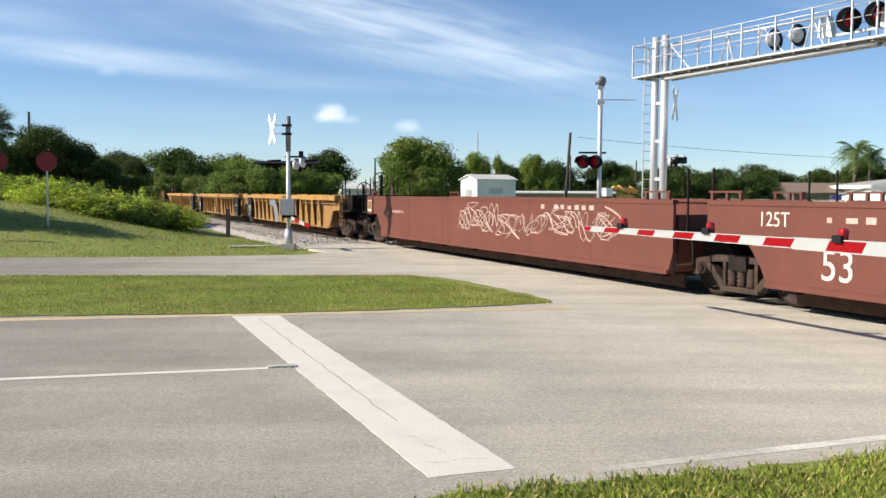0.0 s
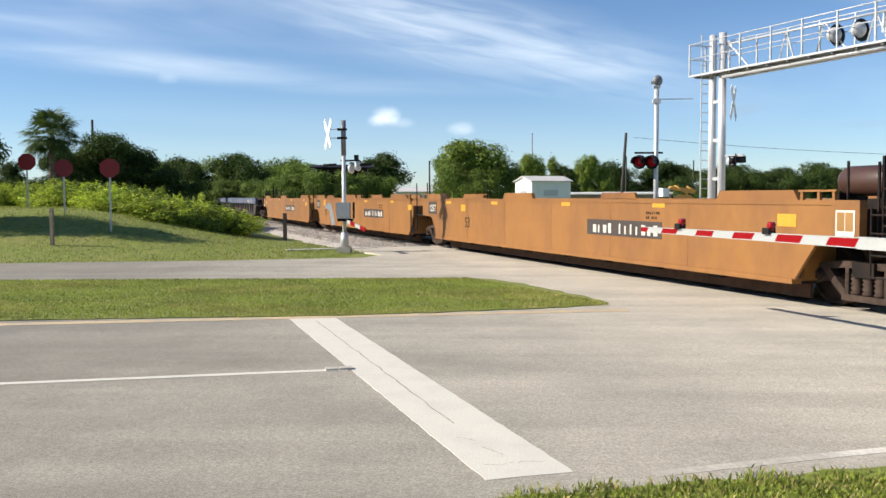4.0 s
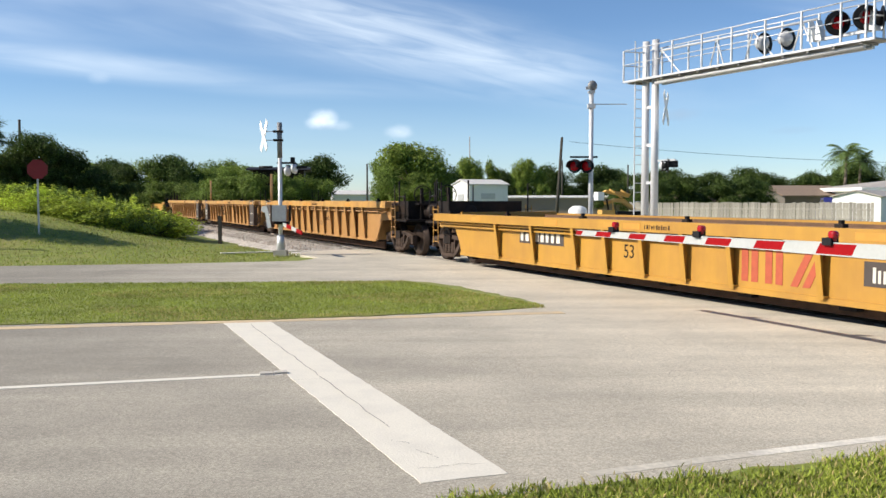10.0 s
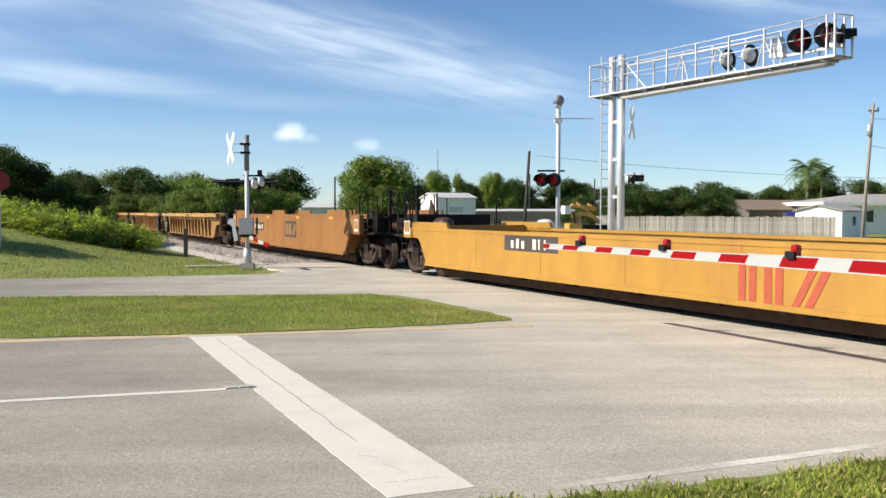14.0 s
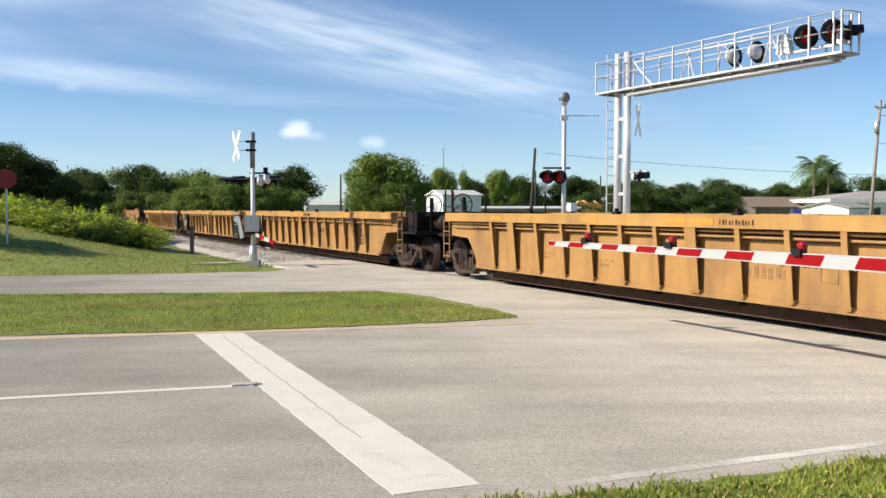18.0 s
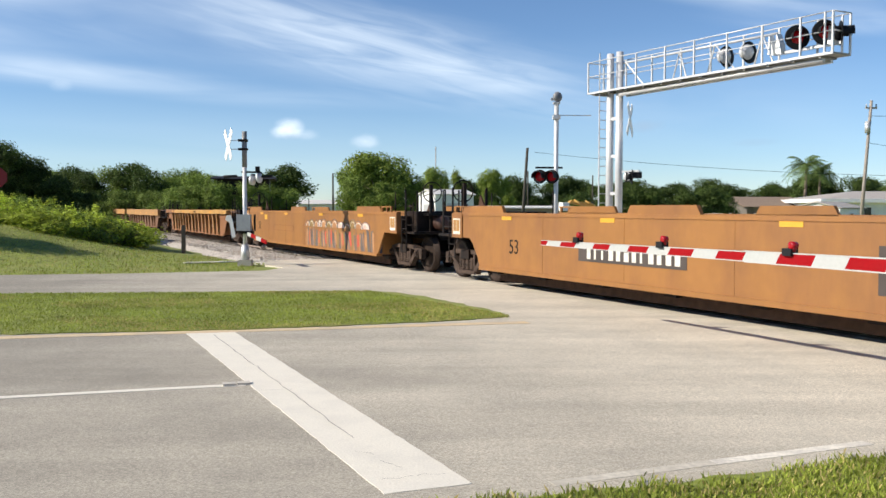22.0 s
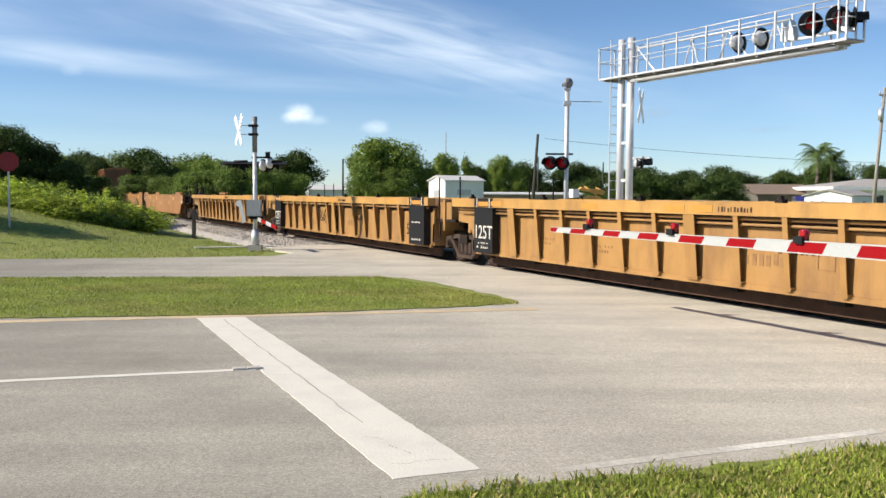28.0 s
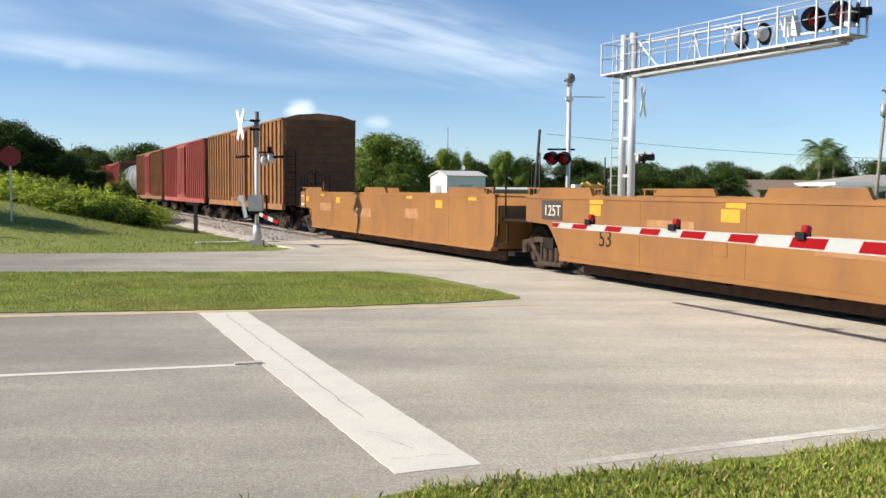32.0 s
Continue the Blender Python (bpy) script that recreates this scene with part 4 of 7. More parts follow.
STYLE = {
    # label, sheet, chord, rib, end, top, bottom
    "yellow_ribbed": ("ribbed yellow articulated container well car, rust streaked", M_TAN, M_YELLOW, M_TAN, M_TAN),
    "tan_ribbed": ("ribbed faded tan container well car with a yellow top chord", M_TAN, M_YELLOW, M_TAN, M_TAN),
    "gold_ribbed": ("ribbed sunlit golden tan container well car", M_GOLD, M_YELLOW, M_GOLD, M_GOLD),
    "rusty_ribbed": ("ribbed rusty brown container well car with an orange top chord", M_RUSTY, M_YELLOW, M_RIB_TAN, M_RUSTY),
    "orange_smooth": ("smooth-sided faded orange container well car", M_ORANGE, M_ORANGE, M_ORANGE, M_ORANGE),
    "bright_smooth": ("smooth-sided bright yellow single container well car", M_BRIGHT, M_BRIGHT, M_BRIGHT, M_BRIGHT),
    "bright_ribbed": ("bright yellow single container well car with few ribs", M_BRIGHT, M_BRIGHT, M_BRIGHT, M_BRIGHT),
    "brown_smooth": ("smooth-sided oxide brown container well car with white scribbles", M_BROWN, M_BROWN, M_BROWN, M_BROWN),
    "blue_deep": ("container well car with a deep blue top chord and grey panels", M_GREY, M_BLUE, M_GREY, M_GREY),
    "rusty_deep": ("container well car with a deep orange top chord and rusty panels", M_RUST_GOLD, M_GOLD, M_RUST_GOLD, M_RUST_GOLD),
}


def well_car(style, hf, hr, front, rear, panel=False, side_marks=None, scribble=None):
    label, sheet, chord, rib, endm = STYLE[style]
    kind = style.split("_")[1]
    car = empty("well_car", label, "railcar", group="container well cars of the train")
    xf = hf - {"A": 1.8, "C": 3.35}[front]
    if front == "A" and style == "brown_smooth":
        xf += 0.5
    xr = -hr + {"A": 1.05, "C": 3.35}[rear]
    if front == "C" and kind == "smooth":
        xf += 0.45
    ef = xf + {"A": 0.12, "C": (1.3 if rear == "A" else 1.45) if kind == "smooth" else 1.35}[front]
    er = xr - {"A": 1.35, "C": 1.35}[rear]
    if kind != "smooth" and style != "bright_ribbed":
        xf, xr = 7.6, -7.7
        ef, er = xf + (0.12 if front == "A" else 1.35), xr - (1.0 if rear == "A" else 1.35)
    zb, zt = 0.395, {"ribbed": 1.60, "smooth": 1.60, "deep": 1.60}[kind]
    if style == "bright_smooth":
        zt = 1.28
    if style == "bright_ribbed":
        zt, zb = 1.30, 0.32
    ys = {"ribbed": 1.385, "smooth": 1.50, "deep": 1.42}[kind]
    ztop_sheet = zt - 0.005 if kind == "smooth" else (zt - 0.36 if kind == "ribbed" else zt - 0.42)
    outline = [(xr, zb), (xf, zb)]
    outline += [(xf + 0.12, 0.7), (ef, ztop_sheet)] if front == "A" else [(xf + 0.42, 0.92), (xf + 0.5, 1.02), (ef, 1.06), (ef, ztop_sheet)]
    outline += [(er, ztop_sheet), (er, 1.06), (xr - 0.5, 1.02), (xr - 0.35, 0.9), (xr - 0.12, 0.62)]
    for sgn, nm in ((-1, "side_wall"), (1, "side_wall")):
        bm = bmesh.new()
        prism(bm, outline, sgn * ys, sgn * (ys - 0.05))
        part(nm, bm, sheet, car, bevel=0.006)
        # bottom sill
        part("bottom_sill", bm_boxes((xr, xf, min(sgn * 1.35, sgn * (ys + 0.03)), max(sgn * 1.35, sgn * (ys + 0.03)), zb - 0.05, zb + 0.03)), sheet, car, bevel=0.006)
        part("underframe", bm_boxes((xr + 0.15, xf - 0.15, *sorted((sgn * 1.0, sgn * 1.06)), 0.1, zb - 0.04)), M_UNDER, car)
    yo = 1.57
    if kind != "smooth":
        deep = 0.42 if kind == "deep" else 0.19
        for sgn in (-1, 1):
            y0, y1 = sorted((sgn * 1.36, sgn * yo))
            part("top_chord", bm_boxes((er, ef, y0, y1, zt - deep, zt)), chord, car, bevel=0.012)
            # sheet behind the gap, coloured dark to stand for the chord's shade
            y0, y1 = sorted((sgn * (ys - 0.38), sgn * (ys - 0.34)))
            part("inner_sheet", bm_boxes((er, ef, y0, y1, ztop_sheet - 0.15, zt - 0.03)), M_INNER, car)
            if style == "rusty_ribbed":
                y0, y1 = sorted((sgn * (yo - 0.02), sgn * (yo + 0.004)))
                part("chord_cover", bm_boxes((er - 0.004, -5.75, y0, y1, zt - deep - 0.004, zt + 0.004)), M_RUSTY, car, "rusty patch plate over the end of the chord", 0.006)
                part("chord_weld", bm_boxes((er + 0.3, ef - 0.3, *sorted((sgn * (ys - 0.02), sgn * (ys + 0.03))), ztop_sheet - 0.02, zt - deep - 0.05)), M_RUSTY, car, "rusty strip closing the sheet under the chord", 0.006)
            elif kind == "ribbed":
                for z, r in ((zt - 0.25, 0.03),) if front == rear == "A" else ((zt - 0.235, 0.022), (zt - 0.315, 0.022)):
                    part("side_rail", bm_tube((er + 0.2, sgn * (ys + 0.085), z), (ef - 0.2, sgn * (ys + 0.085), z), r, 8), rib, car)
        top = zt - deep
        out = yo - ys - 0.012
        # places of the ribs from the body's middle; the second list has the broad ones
        if style == "bright_ribbed":
            thin, broad = [-5.23, -3.53, -1.83, -0.73, 0.43, 1.57, 2.7, 4.48, 6.2], []
        elif style == "rusty_ribbed":
            thin, broad = [-6.72, -4.85, -3.96, -3.07, -2.16, -1.2, 0.75, 1.73, 2.73, 3.66, 4.65, 6.6], [-5.7, -0.16, 5.65]
        elif kind == "deep":
            thin, broad = [-6.66, -4.22, -2.83, -1.45, 1.3, 2.73, 4.17, 6.76], [-5.47, 0.0, 5.7]
        elif front == rear == "A":
            thin, broad = [-5.67, -4.8, -3.83, -2.98, -2.04, -0.78, 0.6, 1.88, 2.84, 3.79, 4.75, 5.7], [0.0]
        else:
            thin, broad = [0.955 * k for k in range(-7, 8) if k % 6], [0.955 * k for k in (-6, 0, 6)]
        if panel:
            thin = [x for x in thin if not (x < -6.5 and rear == "A") and not (x > 6.4 and front == "A")]

        def rib_mesh(wide):
            """A tapered pressed rib, deep under the chord and shallow at the sill: a front flange on a web, open on one side."""
            bm = bmesh.new()
            low = 0.075 if kind == "ribbed" else 0.05
            t, w = 0.014, -wide + 0.018
            for a, b, back in ((-wide, 0, False), (-wide, w, True)):
                v = [bm.verts.new(p) for z, d in ((zb, low), (top, out)) for p in ((a, 0 if back else t - d, z), (b, 0 if back else t - d, z), (b, t - d if back else -d, z), (a, t - d if back else -d, z))]
                for q in ((3, 2, 1, 0), (4, 5, 6, 7), (0, 1, 5, 4), (1, 2, 6, 5), (2, 3, 7, 6), (3, 0, 4, 7)):
                    bm.faces.new([v[k] for k in q])
            bmesh.ops.recalc_face_normals(bm, faces=bm.faces)
            box(bm, -wide - 0.01, 0.03, -low - 0.015, 0.0, zb + 0.034, zb + 0.055)
            return to_mesh("rib", bm, rib)
        for sgn in (-1, 1):
            for wide, places in ((0.1, thin), (0.15 if style == "rusty_ribbed" else 0.26, broad)):
                me = cached(("rib", style, wide), lambda: rib_mesh(wide))
                for x in places:
                    part("rib", me, None, car, m=pose(x if sgn < 0 else x - wide, sgn * ys, 0, 0, 0, 0 if sgn < 0 else 180))
        if kind == "ribbed" and front == rear == "A":
            # brake hoses looped down the wide panel
            for dx in (0.0, 0.09):
                bm = bmesh.new()
                pts = [Vector((-1.95 + dx + 1.0 * k / 14, -ys - 0.05 - dx, 1.25 - 0.46 * math.sin(math.pi * k / 14) ** 1.3)) for k in range(15)]
                for p, q in zip(pts, pts[1:]):
                    tube(bm, p, q, 0.015, seg=6)
                part("brake_hose", bm, M_STEEL_DARK, car, "looped dark brake hose")
    else:
        for sgn in (-1, 1):
            y0, y1 = sorted((sgn * 1.40, sgn * 1.515))
            part("top_chord", bm_boxes((er, ef, y0, y1, zt - 0.07, zt)), chord, car, bevel=0.01)
            # raised coamings along the top
            spots = ((ef - 3.3, ef - 1.25) if front == "C" else (ef - 2.6, ef - 0.5), (xr + 5.3, xr + 7.2), (er + 0.4, er + 2.4)) if style != "bright_smooth" else ((ef - 2.4, ef - 0.2), (er + 0.2, er + 2.6))
            for a, b in spots:
                if style == "brown_smooth":
                    continue
                bm = bmesh.new()
                y0, y1 = sorted((sgn * 1.40, sgn * 1.47))
                prism(bm, [(a, zt - 0.04), (b, zt - 0.04), (b - 0.12, zt + 0.15), (a + 0.12, zt + 0.15)], y0, y1)
                part("coaming", bm, chord, car, bevel=0.008)
            for k in range(1, 6):
                x = xr + (xf - xr) * k / 6
                y0, y1 = sorted((sgn * 1.498, sgn * 1.5045))
                part("weld_seam", bm_boxes((x - 0.008, x + 0.008, y0, y1, zb + 0.02, zt - 0.08)), sheet, car)
            for a in (ef - 0.85 if front == "C" else ef - 0.5, er - 0.55 + 0.95):
                bm = bmesh.new()
                y = sgn * 1.44
                for x in (a - 0.35, a, a + 0.3):
                    box(bm, x - 0.025, x + 0.025, y - 0.025, y + 0.025, zt - 0.01, zt + 0.13)
                box(bm, a - 0.42, a + 0.36, y - 0.03, y + 0.03, zt + 0.12, zt + 0.15)
                part("top_guide", bm, chord, car)
    # floor of the well
    part("well_floor", bm_boxes((xr, xf, -1.36, 1.36, zb - 0.06, zb - 0.01), *[(xr + k * 2.0, xr + k * 2.0 + 0.3, -1.2, 1.2, zb - 0.14, zb - 0.05) for k in range(8)]), M_STEEL_DARK, car)
    for sgn, xe, xw, end in ((1, ef, xf, front), (-1, er, xr, rear)):
        xj = hf if sgn > 0 else -hr
        # bulkhead and platform over the truck
        a, b = sorted((xw, xw + sgn * 0.08))
        part("bulkhead", bm_boxes((a, b, -1.36, 1.36, zb, 1.35)), endm, car)
        a, b = sorted((xw + sgn * 0.08, xj - sgn * (0.12 if end == "A" else 0.75)))
        part("end_platform", bm_boxes((a, b, -0.55, 0.55, 0.86, 1.06), (a, b, -1.3, 1.3, 1.02, 1.08)), M_STEEL_DARK, car, bevel=0.01)
        a, b = sorted((xw + sgn * 0.25, xe - sgn * 0.02))
        for y0 in (-1.36, 0.75):
            if abs(b - a) > 0.3:
                part("end_box", bm_boxes((a, b, y0, y0 + 0.61, 1.08, zt - 0.12)), endm if kind == "ribbed" else M_STEEL_DARK, car, bevel=0.015)
        for y in (-1.3, 1.3):
            xs = xe + sgn * 0.12
            part("guide_post", bm_boxes((xs - 0.014, xs + 0.014, y - 0.014, y + 0.014, 0.95, 2.12)), M_STEEL_DARK, car)
            if end == "A":
                if sgn > 0:
                    bm = bmesh.new()
                    for p, q in (((0.0, 0.95), (-0.02, 0.5)), ((-0.02, 0.5), (0.42, 0.56)), ((0.42, 0.56), (0.4, 1.0))):
                        tube(bm, (xe + p[0], y * 1.08, p[1]), (xe + q[0], y * 1.08, q[1]), 0.022, seg=6)
                    part("stirrup", bm, M_STEEL_DARK, car, "black step stirrup")
                continue
            bm = bmesh.new()
            for z in (0.55, 0.85, 1.15, 1.4):
                tube(bm, (xe + sgn * 0.1, y * 1.08, z), (xe + sgn * 0.42, y * 1.08, z), 0.014, seg=6)
            for dx in (0.1, 0.42):
                tube(bm, (xe + sgn * dx, y * 1.08, 0.5), (xe + sgn * dx, y * 1.08, 1.5), 0.014, seg=6)
            part("ladder", bm, M_STEEL_DARK if kind != "ribbed" else endm, car, "grab-iron ladder")
        if kind == "ribbed" and end == "A":
            for y0 in (-1.28, 0.78):
                part("end_frame", bm_boxes((*sorted((xw + sgn * 0.1, xj - sgn * 0.4)), y0, y0 + 0.5, 1.08, 1.5), (*sorted((xw + sgn * 0.5, xw + sgn * 0.62)), y0 - 0.04, y0 + 0.54, 0.8, 1.56)), endm, car, "welded end frame over the joint", 0.012)
        if end == "C":
            add_truck(car, xj - sgn * 1.9)
            coupler(car, xj, sgn)
            # brake stand
            bm = bmesh.new()
            xs = xj - sgn * 1.0
            zw = 2.12 if kind == "smooth" else 1.8
            box(bm, xs - 0.04, xs + 0.04, -0.75, -0.67, 1.0, zw + 0.2)
            box(bm, xs - 0.25, xs + 0.25, -0.9, 0.5, 1.5, 1.56)
            box(bm, xs - 0.18, xs + 0.18, -0.4, 0.3, 1.08, 1.5)
            part("brake_stand", bm, M_STEEL_DARK, car, "black brake stand")
            bm = bmesh.new()
            for k in range(16):
                a0, a1 = k * math.tau / 16, (k + 1) * math.tau / 16
                tube(bm, (xs + sgn * 0.08, -0.71 + 0.27 * math.cos(a0), zw + 0.27 * math.sin(a0)), (xs + sgn * 0.08, -0.71 + 0.27 * math.cos(a1), zw + 0.27 * math.sin(a1)), 0.016, seg=6)
            for k in range(4):
                a0 = k * math.tau / 4 + 0.4
                tube(bm, (xs + sgn * 0.08, -0.71, zw), (xs + sgn * 0.08, -0.71 + 0.27 * math.cos(a0), zw + 0.27 * math.sin(a0)), 0.012, seg=5)
            part("brake_wheel", bm, M_STEEL_DARK, car)
            if kind == "smooth":
                bm = bmesh.new()
                prism(bm, [(xj - sgn * 1.3, 1.62), (xj - sgn * 1.75, 1.62), (xj - sgn * 1.42, 2.02)][::int(sgn)], -0.5, -0.46)
                part("gusset", bm, M_UNDER, car, "triangular stiffening plate")
                for dx, y in ((2.05, -1.3), (1.9, -0.6), (0.8, -1.2)):
                    part("guide_post", bm_boxes((xj - sgn * dx - 0.014, xj - sgn * dx + 0.014, y - 0.014, y + 0.014, 1.05, 2.15)), M_STEEL_DARK, car)
            for dx, y in ((1.45, -1.25), (1.2, -0.2), (1.7, -1.0)):
                part("guide_post", bm_boxes((xj - sgn * dx - 0.018, xj - sgn * dx + 0.018, y - 0.018, y + 0.018, 1.0, 2.2 if dx < 1.6 else 1.8)), M_STEEL_DARK, car)
            part("equipment_case", bm_boxes((*sorted((xj - sgn * 1.1, xj - sgn * 1.9)), -1.1, 1.1, 1.08, 1.62)), M_STEEL_DARK, car, "black equipment case over the truck", 0.03)
            part("valve", bm_boxes((*sorted((xj - sgn * 1.75, xj - sgn * 2.05)), -1.28, -1.12, 1.05, 1.3)), M_GREY, car, "dusty grey brake valve", 0.03)
            bm = bmesh.new()
            for z in (1.25, 1.5, 1.75):
                tube(bm, (xj - sgn * 0.95, -1.25, z), (xj - sgn * 1.45, -1.25, z), 0.016, seg=6)
            tube(bm, (xj - sgn * 0.95, -1.25, 1.0), (xj - sgn * 0.95, -1.25, 1.85), 0.016, seg=6)
            part("handrail", bm, M_STEEL_DARK, car)
            bm = bmesh.new()
            bare = any(mark[0] == "faded" for mark in side_marks or ())
            zc = 1.32 if kind != "smooth" or rear != "A" else 1.55 if bare else 1.88
            k = 0.7 if zc == 1.55 else 1.0
            xt = xw + sgn * 2.0 if kind != "smooth" else xe - sgn * 0.8 if zc > 1.8 else xe + sgn * 0.15
            if zc > 1.8:
                for dx in (-0.4, 0.4):
                    part("tank_saddle", bm_boxes((xt + dx - 0.03, xt + dx + 0.03, -0.8, -0.25, 1.46, 1.7)), M_STEEL_DARK, car)
            lathe(bm, [(-0.65, 0.08 * k), (-0.6, 0.18 * k), (-0.5, 0.23 * k), (0.5, 0.23 * k), (0.6, 0.18 * k), (0.65, 0.08 * k)], pose(xt, -0.45, zc, 0, 90, 0), 18)
            part("air_tank", bm, M_TANK_BROWN if kind == "smooth" and not bare else M_STEEL_DARK, car, "cylindrical air reservoir lying across the end")
            if kind == "smooth":
                # placard on a boxed nose, and the box behind it
                part("nose_post", bm_boxes((*sorted((xe - sgn * 0.5, xe + sgn * 0.02)), -1.53, -1.40, 1.02, zt - 0.02)), sheet, car, "raised post at the end of the side", 0.015)
                x0, x1 = sorted((xe - sgn * 0.42, xe - sgn * 0.06))
                p = part("placard", bm_boxes((x0, x1, -1.538, -1.531, 1.1, 1.46)), M_PALE_MARK, car, "pale outlined placard")
                part("placard_panel", bm_boxes((x0 + 0.03, (x0 + x1) / 2 - 0.01, -1.543, -1.5385, 1.17, 1.43), ((x0 + x1) / 2 + 0.01, x1 - 0.03, -1.543, -1.5385, 1.17, 1.43)), M_TAN, p)
        elif sgn < 0:
            add_truck(car, xj)
            if style == "orange_smooth":
                part("end_panel", bm_boxes((xr - 0.7, xr + 0.05, -1.512, -1.501, 1.12, 1.5)), M_GREY, car, "dark lettered end panel")
                writing("125T", 0.3, M_PALE_MARK, car, pose(xr - 0.3, -1.514, 1.2, 90, 0, 0))
        if style == "gold_ribbed" and end == "A" and sgn > 0:
            for dx in (0.25, 0.55):
                part("stake", bm_tube((xj - dx, -0.9, 1.0), (xj - dx, -0.9, 2.9), 0.03, 8), M_TAN, car, "tall thin tan stake")
        if end == "A":
            bm = bmesh.new()
            box(bm, *sorted((xj - sgn * 0.6, xj - sgn * 0.02)), -0.3, 0.3, 0.82, 1.16)
            part("articulation_joint", bm, M_STEEL_DARK, car, bevel=0.03)
        if panel and end == "A":
            for s2 in (-1, 1):
                y0, y1 = sorted((s2 * (ys + 0.02), s2 * (ys + 0.185)))
                a, b = (6.5, 7.48) if sgn > 0 else (-7.5, -6.62)
                part("end_panel", bm_boxes((a, b, y0, y1, zb, zt - 0.2)), M_PANEL_DUSTY if style == "gold_ribbed" else M_BLACK, car, "dusty dark grey end panel" if style == "gold_ribbed" else "black lettered end panel", 0.01)
            wrap = part("chord_wrap", bm_boxes((a, b, -yo - 0.006, -yo + 0.002, zt - 0.18, zt + 0.015)), M_BLACK, car, "black band over the end of the chord")
            for x in (a + 0.12, b - 0.16):
                part("white_tick", bm_boxes((x, x + 0.035, -yo - 0.01, -yo - 0.004, zt - 0.18, zt + 0.01)), M_PALE_MARK, wrap)
            part("reflector", bm_boxes((a + 0.2, b - 0.2, -yo - 0.01, -yo - 0.004, zt - 0.16, zt - 0.06)), M_STICKER, wrap, "dull amber reflector on the black band")
            a = 6.99 if sgn > 0 else -7.06
            if sgn < 0:
                writing("125T", 0.42, M_PALE_MARK, car, pose(a, -ys - 0.188, 0.72, 90, 0, 0))
            marking_bars(car, a - 0.3, a + 0.3, 0.5, 0.05, -ys - 0.188, M_PALE_MARK, 6)
            marking_bars(car, a - 0.3, a + 0.25, 0.6 if sgn < 0 else 0.95, 0.04, -ys - 0.188, M_PALE_MARK, 8)
    yf = -(1.503 if kind == "smooth" else ys + 0.003)
    for kindm, x, z, v in side_marks or ():
        if kindm == "53":
            writing("53", v, M_TAN if style.startswith("blue") else M_PALE_MARK if style.startswith("brown") else M_STEEL_DARK, car, pose(x, yf, z, 90, 0, 0))
        elif kindm == "125T":
            writing("125T", v, M_PALE_MARK, car, pose(x, yf, z, 90, 0, 0))
        elif kindm == "bars":
            marking_bars(car, x, x + v, z, 0.09 if style.startswith("brown") else 0.14, yf, M_PINK_MARK if style.startswith("brown") else M_CREAM if style.startswith("rusty") else M_UNDER, 8)
        elif kindm == "plate":
            part("number_plate", bm_boxes((x, x + v, yf - 0.004, yf + 0.002, z - 0.06, z + 0.26)), M_GREY, car)
            marking_bars(car, x + 0.06, x + v - 0.06, z - 0.01, 0.2, yf - 0.005, M_PALE_MARK, max(4, int(v * 4.5)))
        elif kindm == "logo":
            w = 0.5 if v == "red" else 0.42
            h = 0.62 if v == "red" else 0.4
            if v == "white":
                part("logo_plate", bm_boxes((x - 0.12, x + 3 * w + 0.12, yf - 0.002, yf + 0.002, z - 0.1, z + h + 0.1)), M_GREY, car, "dark worn plate")
            for k in range(3):
                dx = k * w
                bm = bmesh.new()
                if k < 2:
                    box(bm, x + dx, x + dx + w * 0.28, yf - 0.004, yf, z, z + h)
                    box(bm, x + dx + w * 0.42, x + dx + w * 0.7, yf - 0.004, yf, z, z + h)
                else:
                    prism(bm, [(x + dx, z), (x + dx + w * 0.28, z), (x + dx + w, z + h), (x + dx + w * 0.72, z + h)], yf - 0.004, yf)
                    prism(bm, [(x + dx + w * 0.45, z), (x + dx + w * 0.73, z), (x + dx + w * 1.45, z + h), (x + dx + w * 1.17, z + h)], yf - 0.004, yf)
                part("logo_shape", bm, M_LOGO_RED if v == "red" else M_TAN, car)
        elif kindm == "title":
            marking_bars(car, x, x + v, z, 0.06, -yo - 0.004, M_PALE_MARK, 20)
            marking_bars(car, x + 0.1, x + v * 0.9, z - 0.09, 0.05, -yo - 0.004, M_PALE_MARK, 17)
        elif kindm == "small":
            marking_bars(car, x, x + v, z, 0.05, yf, M_FAINT if kind == "ribbed" else M_STEEL_DARK, 7)
            marking_bars(car, x, x + v * 0.8, z - 0.09, 0.05, yf, M_FAINT if kind == "ribbed" else M_STEEL_DARK, 6)
        elif kindm == "ring":
            bm = bmesh.new()
            lathe(bm, [(0, v - 0.03), (0.003, v - 0.03), (0.003, v), (0, v)], pose(x, yf, z, 90, 0, 0), 20)
            for f in [f for f in bm.faces if len(f.verts) > 4]:
                bm.faces.remove(f)
            box(bm, x - 0.02, x + 0.02, yf - 0.003, yf, z - v * 0.7, z + v * 0.7)
            part("emblem_shape", bm, M_PALE_MARK, car)
            bm = bmesh.new()
            prism(bm, [(x + 0.12 + 0.24 * math.cos(q * math.tau / 16), z + 0.2 * math.sin(q * math.tau / 16)) for q in range(16)], yf - 0.002, yf)
            part("rust_patch", bm, M_RUSTY, car, "round rust-stained patch")
        elif kindm == "stripe":
            part("chord_stripe", bm_boxes((x - 0.02, x + 0.02, -yo - 0.004, -yo, zt - 0.4, zt - 0.02)), M_PALE_MARK, car, "thin white painted stripe")
        elif kindm == "scrawl":
            g = random.Random(int(x * 10) + 50)
